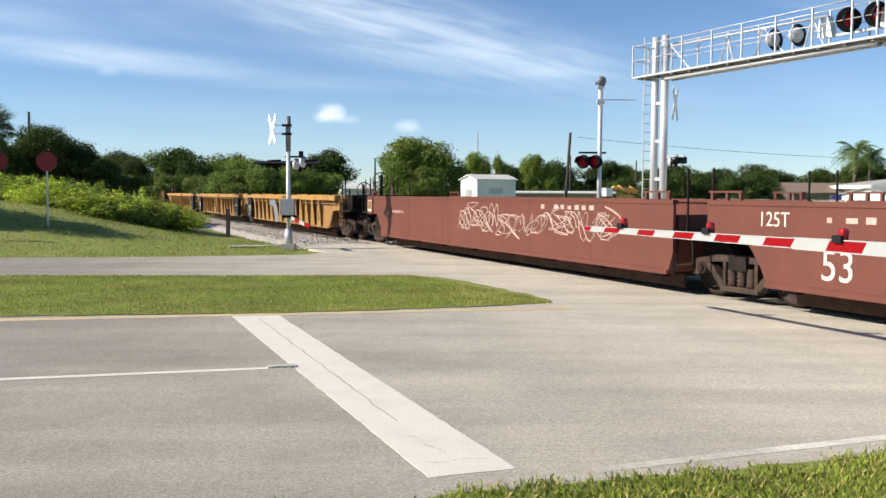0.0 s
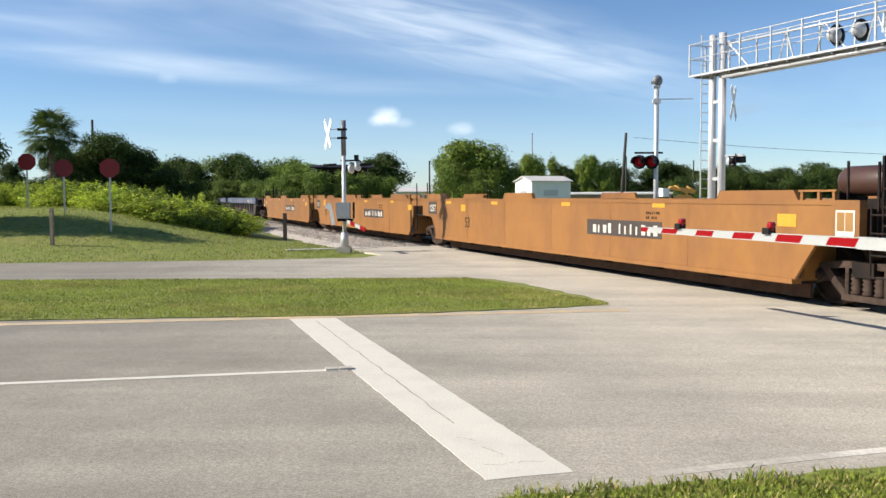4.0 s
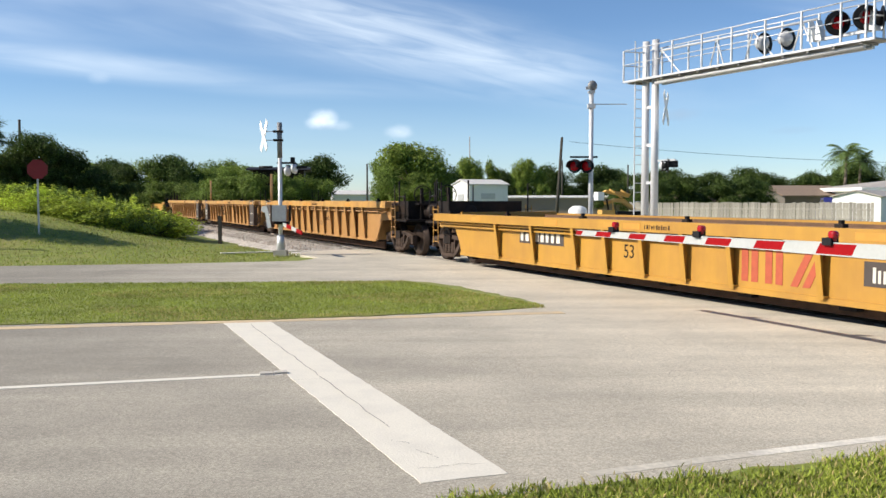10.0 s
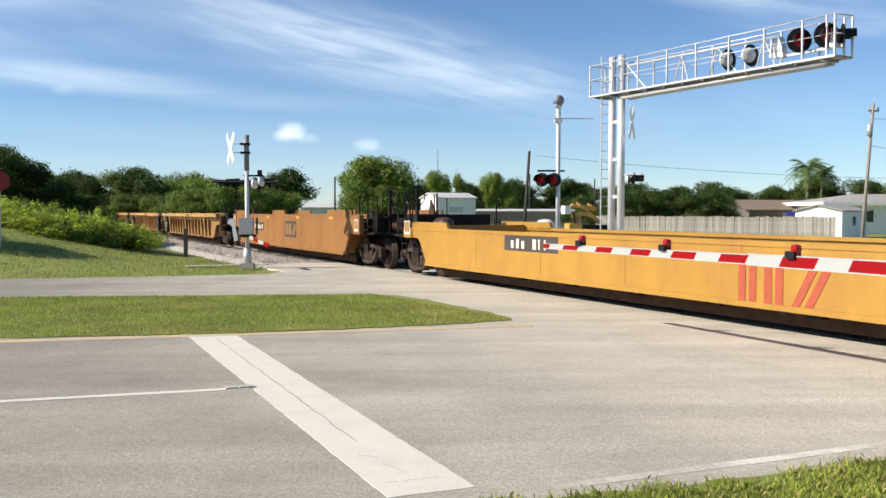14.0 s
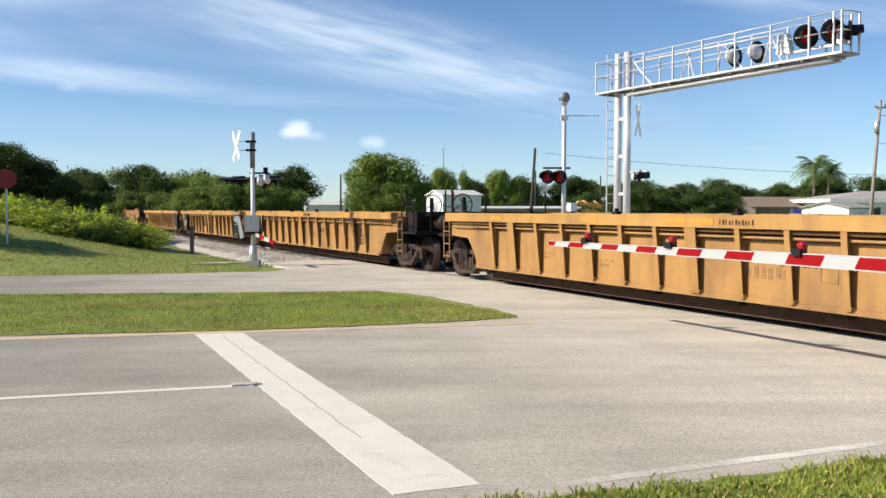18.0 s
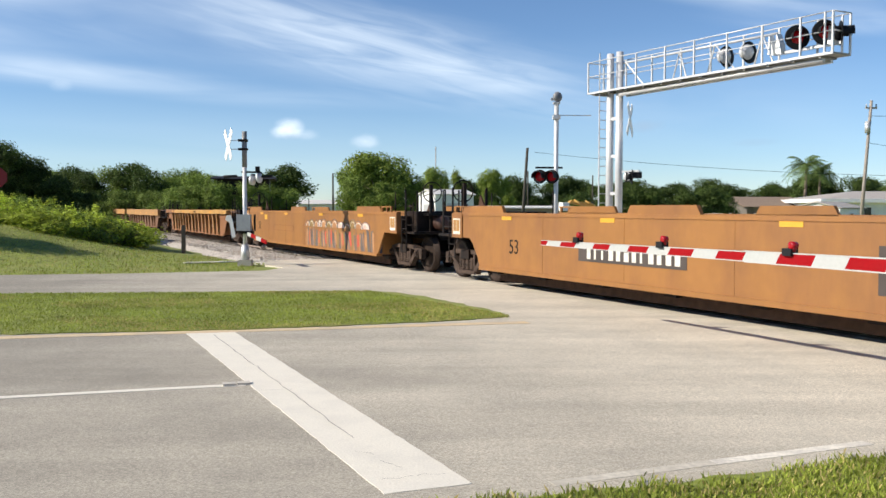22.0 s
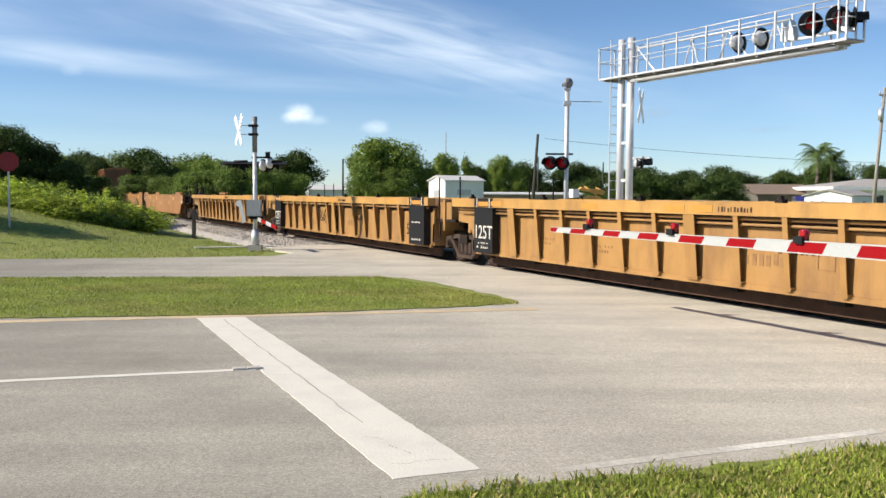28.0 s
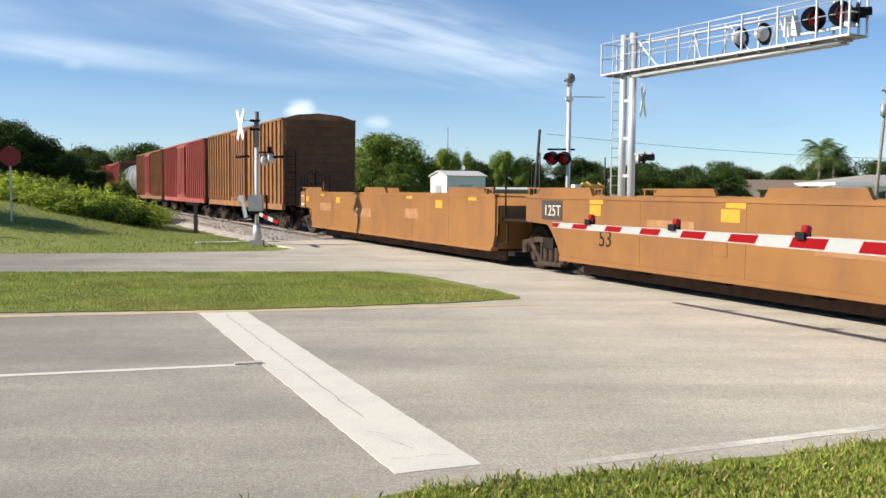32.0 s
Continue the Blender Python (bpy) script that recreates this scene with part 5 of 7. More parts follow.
            bm = bmesh.new()
            p = Vector((x, -yo - 0.002, zt - 0.2))
            for k in range(7):
                q = Vector((x + g.uniform(0.0, 0.6), -yo - 0.002, zt - g.uniform(0.08, 0.34)))
                tube(bm, p, q, 0.012, seg=4)
                p = q
            part("painted_scribble", bm, M_PALE_BLUE, car, "faint pale scrawl on the chord")
        elif kindm == "faint":
            g = random.Random(int(x * 10))
            bm = bmesh.new()
            for k in range(6):
                a = x + v * k / 6 + g.uniform(0, 0.04)
                box(bm, a, a + v * 0.1, yf - 0.002, yf, z + g.uniform(-0.02, 0.03), z + 0.16 + g.uniform(-0.05, 0.03))
            tagged(part("marking", bm, M_FAINT if kind == "ribbed" else M_RUSTY, car, "faint worn lettering"), kind="stuff")
        elif kindm == "square":
            part("placard", bm_boxes((x, x + v, yf - 0.004, yf, z, z + 0.03), (x, x + v, yf - 0.004, yf, z + 0.36, z + 0.39), (x, x + 0.03, yf - 0.004, yf, z, z + 0.39), (x + v - 0.03, x + v, yf - 0.004, yf, z, z + 0.39), (x + v / 2 - 0.01, x + v / 2 + 0.01, yf - 0.004, yf, z, z + 0.39), (x + 0.05, x + v - 0.05, yf - 0.004, yf, z + 0.1, z + 0.115)), M_TAN, car, "outlined tan placard")
        elif kindm == "faded":
            part("paint_patch", bm_boxes((x, x + v, yf - 0.002, yf, z - 0.12, z + 0.14)), M_FADED, car, "pale overpainted patch")
        elif kindm == "hatch":
            part("hatch_outline", bm_boxes((x, x + v, yf - 0.004, yf, z, z + 0.015), (x, x + v, yf - 0.004, yf, z + 0.2, z + 0.215), (x, x + 0.015, yf - 0.004, yf, z, z + 0.2), (x + v - 0.015, x + v, yf - 0.004, yf, z, z + 0.2)), M_FAINT if kind == "ribbed" else M_RUSTY, car)
        elif kindm == "wash":
            part("paint_patch", bm_boxes((x, x + v, yf - 0.002, yf, z - 0.05, z + 0.65)), M_BLUE, car, "patch of fresher blue paint")
        elif kindm == "amber":
            part("reflector", bm_boxes((x, x + v, yf - 0.004, yf + 0.002, z, z + 0.19)), M_AMBER, car, "amber reflective patch")
    if kind != "smooth" or style.startswith("orange"):
        yc = -yo - 0.003 if kind != "smooth" else yf
        for x in (xr + 1.2, xr + 4.75, xr + 7.6, xr + 10.9, xr + 14.3) if kind == "deep" else (xr + 1.0, xr + 4.6, -0.7, -0.06, xr + 12.6) if kind == "ribbed" else (xr + 1.0, xr + 4.6, xr + 8.8, xr + 12.6):
            part("reflector", bm_boxes((x, x + (0.5 if kind == "ribbed" else 0.42), yc - 0.004, yc + 0.002, zt - 0.3 if kind == "deep" else zt - 0.15, zt - 0.2 if kind == "deep" else zt - 0.05)), M_STICKER if kind != "smooth" else M_AMBER, car, "faded amber reflective patch")
    if kind == "ribbed":
        marking_bars(car, 0.5, 1.3, zt - 0.14, 0.075, -yo - 0.003, M_UNDER, 12)
    if kind != "smooth":
        lock = cached("lock", lambda: to_mesh("container_lock", bm_boxes((-0.07, 0.07, -0.05, 0.05, 0, 0.05), (-0.025, 0.025, -0.03, 0.03, 0.05, 0.1)), M_STEEL_DARK, 0.006))
        for k in range(6):
            part("container_lock", lock, None, car, m=pose(er + 0.9 + k * (ef - er - 1.8) / 5, -yo + 0.1, zt))
    if scribble == "white":
        g = random.Random(3)
        x = -0.2
        while x < 6.7:
            bm = bmesh.new()
            w, h, z = g.uniform(0.16, 0.34), g.uniform(0.14, 0.3), g.uniform(0.95, 1.2)
            a, b, c = g.choice((1, 2, 3)), g.choice((1, 2)), g.uniform(0, 6)
            pts = [Vector((x + w * math.sin(a * k * 0.36 + c) + 0.012 * k, yf - 0.002, z + h * math.cos(b * k * 0.36 + 0.8 * c))) for k in range(20)]
            for p, q in zip(pts, pts[1:]):
                tube(bm, p, q, g.uniform(0.008, 0.016), seg=4)
            part("painted_scribble", bm, M_PINK_MARK, car, "loose white painted scribble")
            x += g.uniform(0.2, 0.42)
    if scribble == "mural":
        g = random.Random(9)
        paints = [material("mural_" + n, c, 0.6, grain=0.15, scale=6, stain=M_ORANGE_RGB, stain_amount=0.4, bump=0) for n, c in
                  (("red", (0.45, 0.07, 0.04)), ("slate", (0.085, 0.075, 0.08)), ("grey", (0.2, 0.13, 0.1)), ("olive", (0.2, 0.13, 0.04)), ("teal", (0.1, 0.09, 0.08)))]
        # leaning strokes packed side by side below, outlined arches above
        x, k = 0.55, 0
        while x < xf - 0.3:
            w = g.uniform(0.07, 0.2)
            bm = bmesh.new()
            high, tilt = g.uniform(0.9, 1.06), g.uniform(-0.04, 0.16)
            low = 0.43 + (0.12 if k % 5 == 3 else 0.0)
            prism(bm, [(x, low), (x + w, low), (x + w - tilt, high), (x - tilt, high + g.uniform(-0.06, 0.05))], yf - 0.002 - 0.001 * (k % 3), yf)
            part("painted_shape", bm, paints[(k * 3 + 1) % 5] if k % 4 else M_FADED, car, "worn multicoloured spray-painted shape")
            x += w * g.uniform(0.8, 1.05)
            k += 1
        x, k = 0.7, 0
        while x < xf - 0.6:
            rx, rz, z = g.uniform(0.2, 0.42), g.uniform(0.16, 0.3), 1.08
            bm = bmesh.new()
            prism(bm, [(x + rx * math.cos(q * math.pi / 10), z + rz * math.sin(q * math.pi / 10)) for q in range(11)], yf - 0.0045, yf)
            part("painted_lobe", bm, (M_FADED, paints[3], M_FADED, M_PINK_MARK)[k % 4], car, "faded spray-painted arch")
            for grow in (1.0, 0.72):
                bm = bmesh.new()
                pts = [Vector((x + rx * grow * math.cos(q * math.pi / 12), yf - 0.004, z + rz * grow * math.sin(q * math.pi / 12))) for q in range(13)]
                for p, q in zip(pts, pts[1:]):
                    tube(bm, p, q, 0.011, seg=4)
                part("painted_outline", bm, paints[1] if grow == 1.0 else M_PALE_MARK, car, "thin sprayed outline")
            x += rx * g.uniform(1.5, 1.9)
            k += 1
    return car


M_ORANGE_RGB = (0.26, 0.12, 0.04)


def boxcar(length, mat, label, height=4.7, ribs=24, door=None):
    car = empty("boxcar", label, "railcar", group="boxcars of the train")
    a = length / 2 - 0.75
    bm = bmesh.new()
    outline = [(-1.5, 1.05), (1.5, 1.05), (1.5, height - 0.25), (0.9, height - 0.08), (0, height), (-0.9, height - 0.08), (-1.5, height - 0.25)]
    va = [bm.verts.new((-a, y, z)) for y, z in outline]
    vb = [bm.verts.new((a, y, z)) for y, z in outline]
    bm.faces.new(va), bm.faces.new(vb[::-1])
    for i in range(7):
        bm.faces.new((va[i], va[(i + 1) % 7], vb[(i + 1) % 7], vb[i]))
    part("body", bm, mat, car, bevel=0.02)
    me = cached(("boxrib", mat.name, height), lambda: to_mesh("rib", bm_boxes((-0.055, 0.055, -0.075, 0.02, 1.1, height - 0.3)), mat, 0.01))
    for sgn in (-1, 1):
        for i in range(ribs):
            x = -a + 0.2 + i * (2 * a - 0.4) / (ribs - 1)
            if abs(x) < 1.7:
                continue
            part("rib", me, None, car, m=pose(x, sgn * 1.5, 0, 0, 0, 0 if sgn < 0 else 180))
        y0, y1 = sorted((sgn * 1.5, sgn * 1.6))
        slide = part("door", bm_boxes((-1.55, 1.55, y0, y1, 1.2, height - 0.4)), door or mat, car, "sliding boxcar door", 0.008)
        for k in range(7):
            part("door_rib", bm_boxes((-1.5 + k * 0.5, -1.46 + k * 0.5, *sorted((sgn * 1.602, sgn * 1.64)), 1.3, height - 0.5)), door or mat, slide)
        part("side_sill", bm_boxes((-a, a, *sorted((sgn * 1.38, sgn * 1.53)), 0.85, 1.1)), mat, car, bevel=0.01)
    for sgn in (-1, 1):
        bm = bmesh.new()
        for k in range(9):
            z = 1.35 + k * (height - 1.9) / 8
            box(bm, *sorted((sgn * a, sgn * (a + 0.09))), -1.4, 1.4, z, z + 0.13)
        # ends take the darker brown that has their shade mixed in
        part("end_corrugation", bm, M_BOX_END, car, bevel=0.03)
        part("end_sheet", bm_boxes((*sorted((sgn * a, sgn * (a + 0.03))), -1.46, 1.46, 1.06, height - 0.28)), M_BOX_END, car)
        part("ladder", cached(("lad", 2.2), lambda: ladder_mesh(2.2)), None, car, m=pose(sgn * (a + 0.1), -1.2, 1.0))
        add_truck(car, sgn * (a - 1.6))
        coupler(car, sgn * length / 2, sgn)
    part("roof_edge", bm_boxes((-a, a, -1.54, -1.44, height - 0.3, height - 0.22), (-a, a, 1.44, 1.54, height - 0.3, height - 0.22)), mat, car)
    part("underframe", bm_boxes((-a, a, -0.4, 0.4, 0.75, 1.05), (-2.5, 2.5, -0.9, 0.9, 0.6, 0.95)), M_STEEL_DARK, car)
    return car


def tank_car(length):
    car = empty("tank_car", "grey cylindrical tank car, dusty and dented", "railcar", group="boxcars of the train")
    a = length / 2 - 0.9
    bm = bmesh.new()
    lathe(bm, [(-a, 0.3), (-a + 0.15, 1.0), (-a + 0.5, 1.42), (a - 0.5, 1.42), (a - 0.15, 1.0), (a, 0.3)], pose(0, 0, 2.55, 0, 90, 0), 32)
    part("tank", bm, material("tank_grey", (0.2, 0.21, 0.22), 0.45, grain=0.1, scale=4, stain=(0.1, 0.09, 0.085), stain_amount=0.5, streak=3), car)
    bm = bmesh.new()
    tube(bm, (0, 0, 3.9), (0, 0, 4.35), 0.5, 0.5, 16)
    part("manway", bm, M_STEEL_DARK, car)
    for k in (-0.55, 0, 0.55):
        bm = bmesh.new()
        lathe(bm, [(-0.04, 1.42), (-0.04, 1.45), (0.04, 1.45), (0.04, 1.42)], pose(k * a, 0, 2.55, 0, 90, 0), 32)
        part("tank_band", bm, M_GREY, car)
    part("underframe", bm_boxes((-a - 0.3, a + 0.3, -0.5, 0.5, 0.75, 1.15)), M_STEEL_DARK, car)
    for sgn in (-1, 1):
        add_truck(car, sgn * (a - 1.2))
        coupler(car, sgn * length / 2, sgn)
    return car


# couplings and articulations, in metres behind the first coupling
JOINTS = [-38.0, -19.85, -0.35, 19.3, 37.26, 57.3, 77.75, 95.52, 114.8, 134.56, 152.52, 172.4, 194.1, 213.79, 231.66, 251.5, 274.4, 294.74, 314.48, 332.41, 352.16, 371.8, 389.57, 409.9, 432.04, 452.5, 474.1,
          493.9, 511.8, 531.5, 551.27, 569.17, 589.2, 609.82, 627.73, 646.68]
# middles of the ribbed bodies, by their place in the train
MIDDLES = {2: 10.35, 3: 28.25, 4: 46.28, 8: 125.57, 9: 143.56, 10: 161.48, 12: 204.88, 13: 222.71, 14: 240.62, 17: 305.52, 18: 323.44, 19: 341.38, 20: 362.93, 21: 380.67, 22: 398.46,
           25: 463.31, 26: 484.91, 27: 502.85, 28: 520.75, 29: 542.34, 30: 560.2, 31: 578.15}


def build_train():
    left = iter(enumerate(zip(JOINTS, JOINTS[1:])))
    yset = [("53", 6.1, 0.62, 0.42), ("bars", 1.6, 0.9, 0.8), ("small", -3.0, 0.75, 0.7), ("small", -5.0, 0.8, 0.7), ("faint", 0.92, 0.72, 0.85), ("hatch", 2.3, 0.72, 0.3)]
    sset = [("53", -6.4, 0.78, 0.42), ("plate", 0.85, 0.92, 2.9), ("amber", 6.95, 1.2, 0.42), ("amber", -6.9, 1.24, 0.35), ("small", 3.2, 1.32, 0.5)]

    worn = [("53", -6.4, 0.7, 0.42), ("amber", 4.6, 1.24, 0.4), ("amber", -6.9, 1.24, 0.35), ("amber", -3.4, 1.24, 0.4), ("faded", -5.2, 1.08, 1.2), ("faded", -1.6, 0.98, 1.5), ("faded", 2.6, 1.05, 0.9), ("hatch", -3.6, 0.72, 0.35)]

    def unit(style, front, rear, *more):
        i, (a, b) = next(left)
        mid = MIDDLES.get(i, (a + b) / 2)
        CARS.append((well_car(style, mid - a, b - mid, front, rear, *more), mid))

    def triple(style, panel, marks):
        unit(style, "C", "A", panel, marks)
        unit(style, "A", "A", panel, marks)
        unit(style, "A", "C", panel, marks)
    unit("brown_smooth", "A", "A", False, [("125T", -7.9, 1.24, 0.3), ("53", -6.7, 0.55, 0.6), ("bars", -6.9, 1.32, 2.6), ("bars", 2, 1.32, 2.6)])
    unit("brown_smooth", "A", "C", False, [("bars", -5.4, 1.1, 1.0), ("bars", 4.0, 1.38, 2.2)], "white")
    triple("yellow_ribbed", True, yset)
    triple("orange_smooth", False, sset)
    blue = [("ring", -1.15, 0.84, 0.22), ("stripe", -0.03, 0, 0), ("stripe", 5.45, 0, 0), ("stripe", 6.1, 0, 0), ("stripe", 6.55, 0, 0), ("stripe", 7.2, 0, 0), ("stripe", -5.6, 0, 0), ("stripe", -6.6, 0, 0), ("stripe", -7.3, 0, 0), ("scrawl", -1.6, 0, 0), ("scrawl", 0.9, 0, 0), ("scrawl", 1.7, 0, 0), ("small", 3.3, 0.62, 0.9), ("wash", -0.5, 0.45, 0.26), ("wash", 5.15, 0.45, 0.3), ("title", 4.4, 1.4, 1.3), ("small", 0.45, 0.78, 0.7), ("faint", -3.9, 0.72, 0.9), ("faint", -2.5, 0.75, 0.8), ("faint", 0.3, 0.66, 0.85)]
    unit("blue_deep", "C", "A", False, blue + [("53", 1.95, 0.6, 0.42), ("square", 4.55, 0.62, 0.5)])
    unit("blue_deep", "A", "A", False, blue + [("53", 3.45, 0.6, 0.42)])
    unit("blue_deep", "A", "C", False, blue + [("53", 2.0, 0.6, 0.42)])
    unit("bright_ribbed", "C", "C", False, [("logo", 2.8, 0.45, "red"), ("plate", -4.34, 0.78, 1.9), ("53", -0.15, 0.62, 0.35), ("plate", 5.08, 0.62, 0.45)])
    triple("gold_ribbed", True, yset[1:])
    unit("bright_smooth", "C", "C", False, [("logo", 2.95, 0.42, "red"), ("plate", -4.0, 0.95, 2.1)])
    unit("orange_smooth", "C", "C", False, [("logo", 0.6, 0.85, "white"), ("plate", -4.2, 1.0, 1.5)])
    triple("tan_ribbed", True, yset)
    triple("yellow_ribbed", True, yset)
    unit("orange_smooth", "C", "C", False, [("logo", 2.8, 0.75, "white"), ("plate", -3.8, 0.8, 3.0), ("53", -6.2, 0.76, 0.42)])
    unit("orange_smooth", "C", "C", False, [("53", -6.0, 0.86, 0.42), ("hatch", -3.86, 0.85, 2.8), ("amber", -5.2, 1.25, 0.4)], "mural")
    unit("rusty_ribbed", "C", "C", False, [("bars", -4.75, 0.95, 0.35), ("bars", -3.85, 1.0, 0.5), ("bars", 2.85, 0.72, 0.55), ("bars", 4.1, 0.72, 0.9), ("amber", -5.25, 1.1, 0.4), ("faded", -6.2, 0.9, 0.25)])
    triple("rusty_deep", False, [("small", -4, 0.7, 0.8)])
    triple("tan_ribbed", True, yset)
    triple("orange_smooth", False, worn)
    at = JOINTS[-1]
    for make, length in ((lambda: boxcar(16.9, M_RUST_BOX, "tall rusty brown ribbed boxcar", door=M_RUSTY), 16.9),
                         (lambda: boxcar(16.9, M_RED_CAR, "tall faded red ribbed boxcar"), 16.9),
                         (lambda: boxcar(16.9, M_RUSTY, "tall brown ribbed boxcar", door=M_RED_CAR), 16.9),
                         (lambda: tank_car(14.0), 14.0),
                         (lambda: boxcar(16.9, M_RED_CAR, "tall faded red boxcar with a shade-darkened end", 4.5), 16.9),
                         (lambda: boxcar(16.9, M_BROWN, "tall dull red ribbed boxcar", 4.5), 16.9)):
        CARS.append((make(), at + length / 2))
        at += length


M_RUST_BOX = material("boxcar_ochre_rust", (0.29, 0.13, 0.042), 0.7, grain=0.15, scale=3, stain=(0.085, 0.035, 0.02), stain_amount=0.8, stain_scale=1.0, streak=4, bump=0.04)
build_train()
# ---------------------------------------------------------------- crossing signals
def disc_light(parent, m, mat, r=0.15, back=0.30, name="flashing_light", backing=True):
    """A round railway lamp with black backing, hood and red lens, facing local -y."""
    h = part(name, bm_tube((0, 0.2, 0), (0, 0, 0), r * 1.05, 16), M_BLACK, parent, m=m)
    if backing:
        bm = bmesh.new()
        lathe(bm, [(-0.012, back), (0.006, back), (0.012, back - 0.02)], pose(0, 0, 0, 90, 0, 0), 28)
        part("backing", bm, M_BLACK, h, "round black backing plate")
    bm = bmesh.new()
    lathe(bm, [(-0.01, r * 0.98), (0.02, r * 0.9), (0.045, r * 0.5), (0.05, 0.01)], pose(0, 0, 0, 90, 0, 0), 24)
    part("lens", bm, mat, h, "round red lens")
    bm = bmesh.new()
    n = 12
    for i in range(n):
        a0, a1 = math.pi * (-0.1 + 1.2 * i / n), math.pi * (-0.1 + 1.2 * (i + 1) / n)
        v = [bm.verts.new((math.cos(a) * rr, y, math.sin(a) * rr)) for a, y, rr in ((a0, 0, r), (a1, 0, r), (a1, -0.3, r * 1.02), (a0, -0.3, r * 1.02))]
        bm.faces.new(v)
        w = [bm.verts.new((math.cos(a) * rr, y, math.sin(a) * rr)) for a, y, rr in ((a0, 0, r + 0.008), (a1, 0, r + 0.008), (a1, -0.3, r * 1.02 + 0.008), (a0, -0.3, r * 1.02 + 0.008))]
        bm.faces.new(w[::-1])
    part("hood", bm, M_BLACK, h)
    return h


def crossbuck(parent, m, mat_face):
    for k, a in enumerate((50, -50)):
        part("crossbuck_blade", bm_boxes((-0.61, 0.61, -0.012 + k * 0.02, 0.004 + k * 0.02, -0.115, 0.115)), mat_face, parent, "white crossbuck blade", 0.003, m=m @ pose(0, 0, 0, 0, a, 0))


def arm_half(a):
    """Half the arm's depth at a metres from its tip; the inner length is a little deeper."""
    return 0.038 + 0.0042 * a + (0.007 if a > 4.287 else 0)


def build_gate():
    tip, far = Vector((2.105, 13.775, 1.20)), Vector((4.137, 8.649, 1.20))
    go = (far - tip).normalized()
    length = 8.6
    turn = math.degrees(math.atan2(go.y, go.x))
    gate = empty("crossing_gate", "lowered red and white striped crossing gate arm with red lamps", "crossing gate", Matrix.Translation(tip) @ pose(0, 0, 0, 0, 0, turn))
    cuts = [0, 0.18, 0.56, 0.95, 1.40, 1.78, 2.20, 2.60, 3.02, 3.45, 3.86, 4.29, 4.78, 5.25, 5.66, 6.11, 6.55, 7.0, 7.45, 7.9, 8.4]
    for i, (a, b) in enumerate(zip(cuts, cuts[1:])):
        hh = 0.84 * arm_half(a)
        bm = bmesh.new()
        k0, k1 = (0 if i == 0 else 0.03), 0.03
        prism(bm, [(a - k0, -hh), (b - k1, -hh), (b + k1, hh), (a + k0, hh)], -0.016, 0.016)
        part("stripe", bm, M_REFLECT_RED if i % 2 == 0 else M_REFLECT_WHITE, gate, bevel=0.002)
    # the channel's folded white edges above and below the striped tape, in two lengths
    for a, b in ((0.0, 4.285), (4.29, 8.4)):
        for sgn in (-1, 1):
            bm = bmesh.new()
            prism(bm, [(x, sgn * k * arm_half(min(x, b - 0.01) if a == 0 else max(x, 4.3))) for x, k in ((a, 0.82), (b, 0.82), (b, 1.0), (a, 1.0))][::sgn], -0.019, 0.019)
            part("edge_flange", bm, M_REFLECT_WHITE, gate, bevel=0.002)
    for x in (1.01, 2.88, 4.94):
        lamp = part("gate_lamp", bm_boxes((x - 0.075, x + 0.045, -0.05, 0.05, 0.035, 0.11)), M_BLACK, gate, "black lamp bracket on the arm", 0.008)
        bm = bmesh.new()
        lathe(bm, [(-0.04, 0.025), (-0.036, 0.038), (0.034, 0.042), (0.042, 0.025)], pose(x + 0.03, 0, 0.14, 90, 0, 0), 16)
        part("lens", bm, M_GATE_LENS, lamp, "round red lamp lens")
        part("stem", bm_tube((x + 0.04, 0, 0.08), (x + 0.06, 0, 0.14), 0.02, 8), M_RED, lamp)
    bm = bmesh.new()
    pts = [Vector((0.7 + k * 0.4, 0.024, -0.01 + 0.02 * math.sin(k * 1.3))) for k in range(20)]
    for a, b in zip(pts, pts[1:]):
        tube(bm, a, b, 0.008, seg=5)
    part("cable", bm, M_BLACK, gate)
    mast = tip + go * (length + 0.3)
    post = empty("gate_mast", "aluminium gate mast and mechanism on the verge", "crossing signal", pose(mast.x, mast.y, terrain(mast.x, mast.y) - 0.02, 0, 0, turn))
    part("mast", bm_tube((0, 0.35, 0), (0, 0.35, 4.3), 0.06, 14), M_ALU, post)
    part("mechanism", bm_boxes((-0.25, 0.25, 0.0, 0.3, 0.75, 1.45)), M_ALU, post, bevel=0.02)
    part("foundation", bm_boxes((-0.35, 0.35, 0.05, 0.7, -0.2, 0.75)), M_CONCRETE, post, bevel=0.02)
    part("counterweight", bm_boxes((-0.3, 0.9, -0.12, -0.02, 1.1, 1.34)), M_BLACK, post, bevel=0.01)


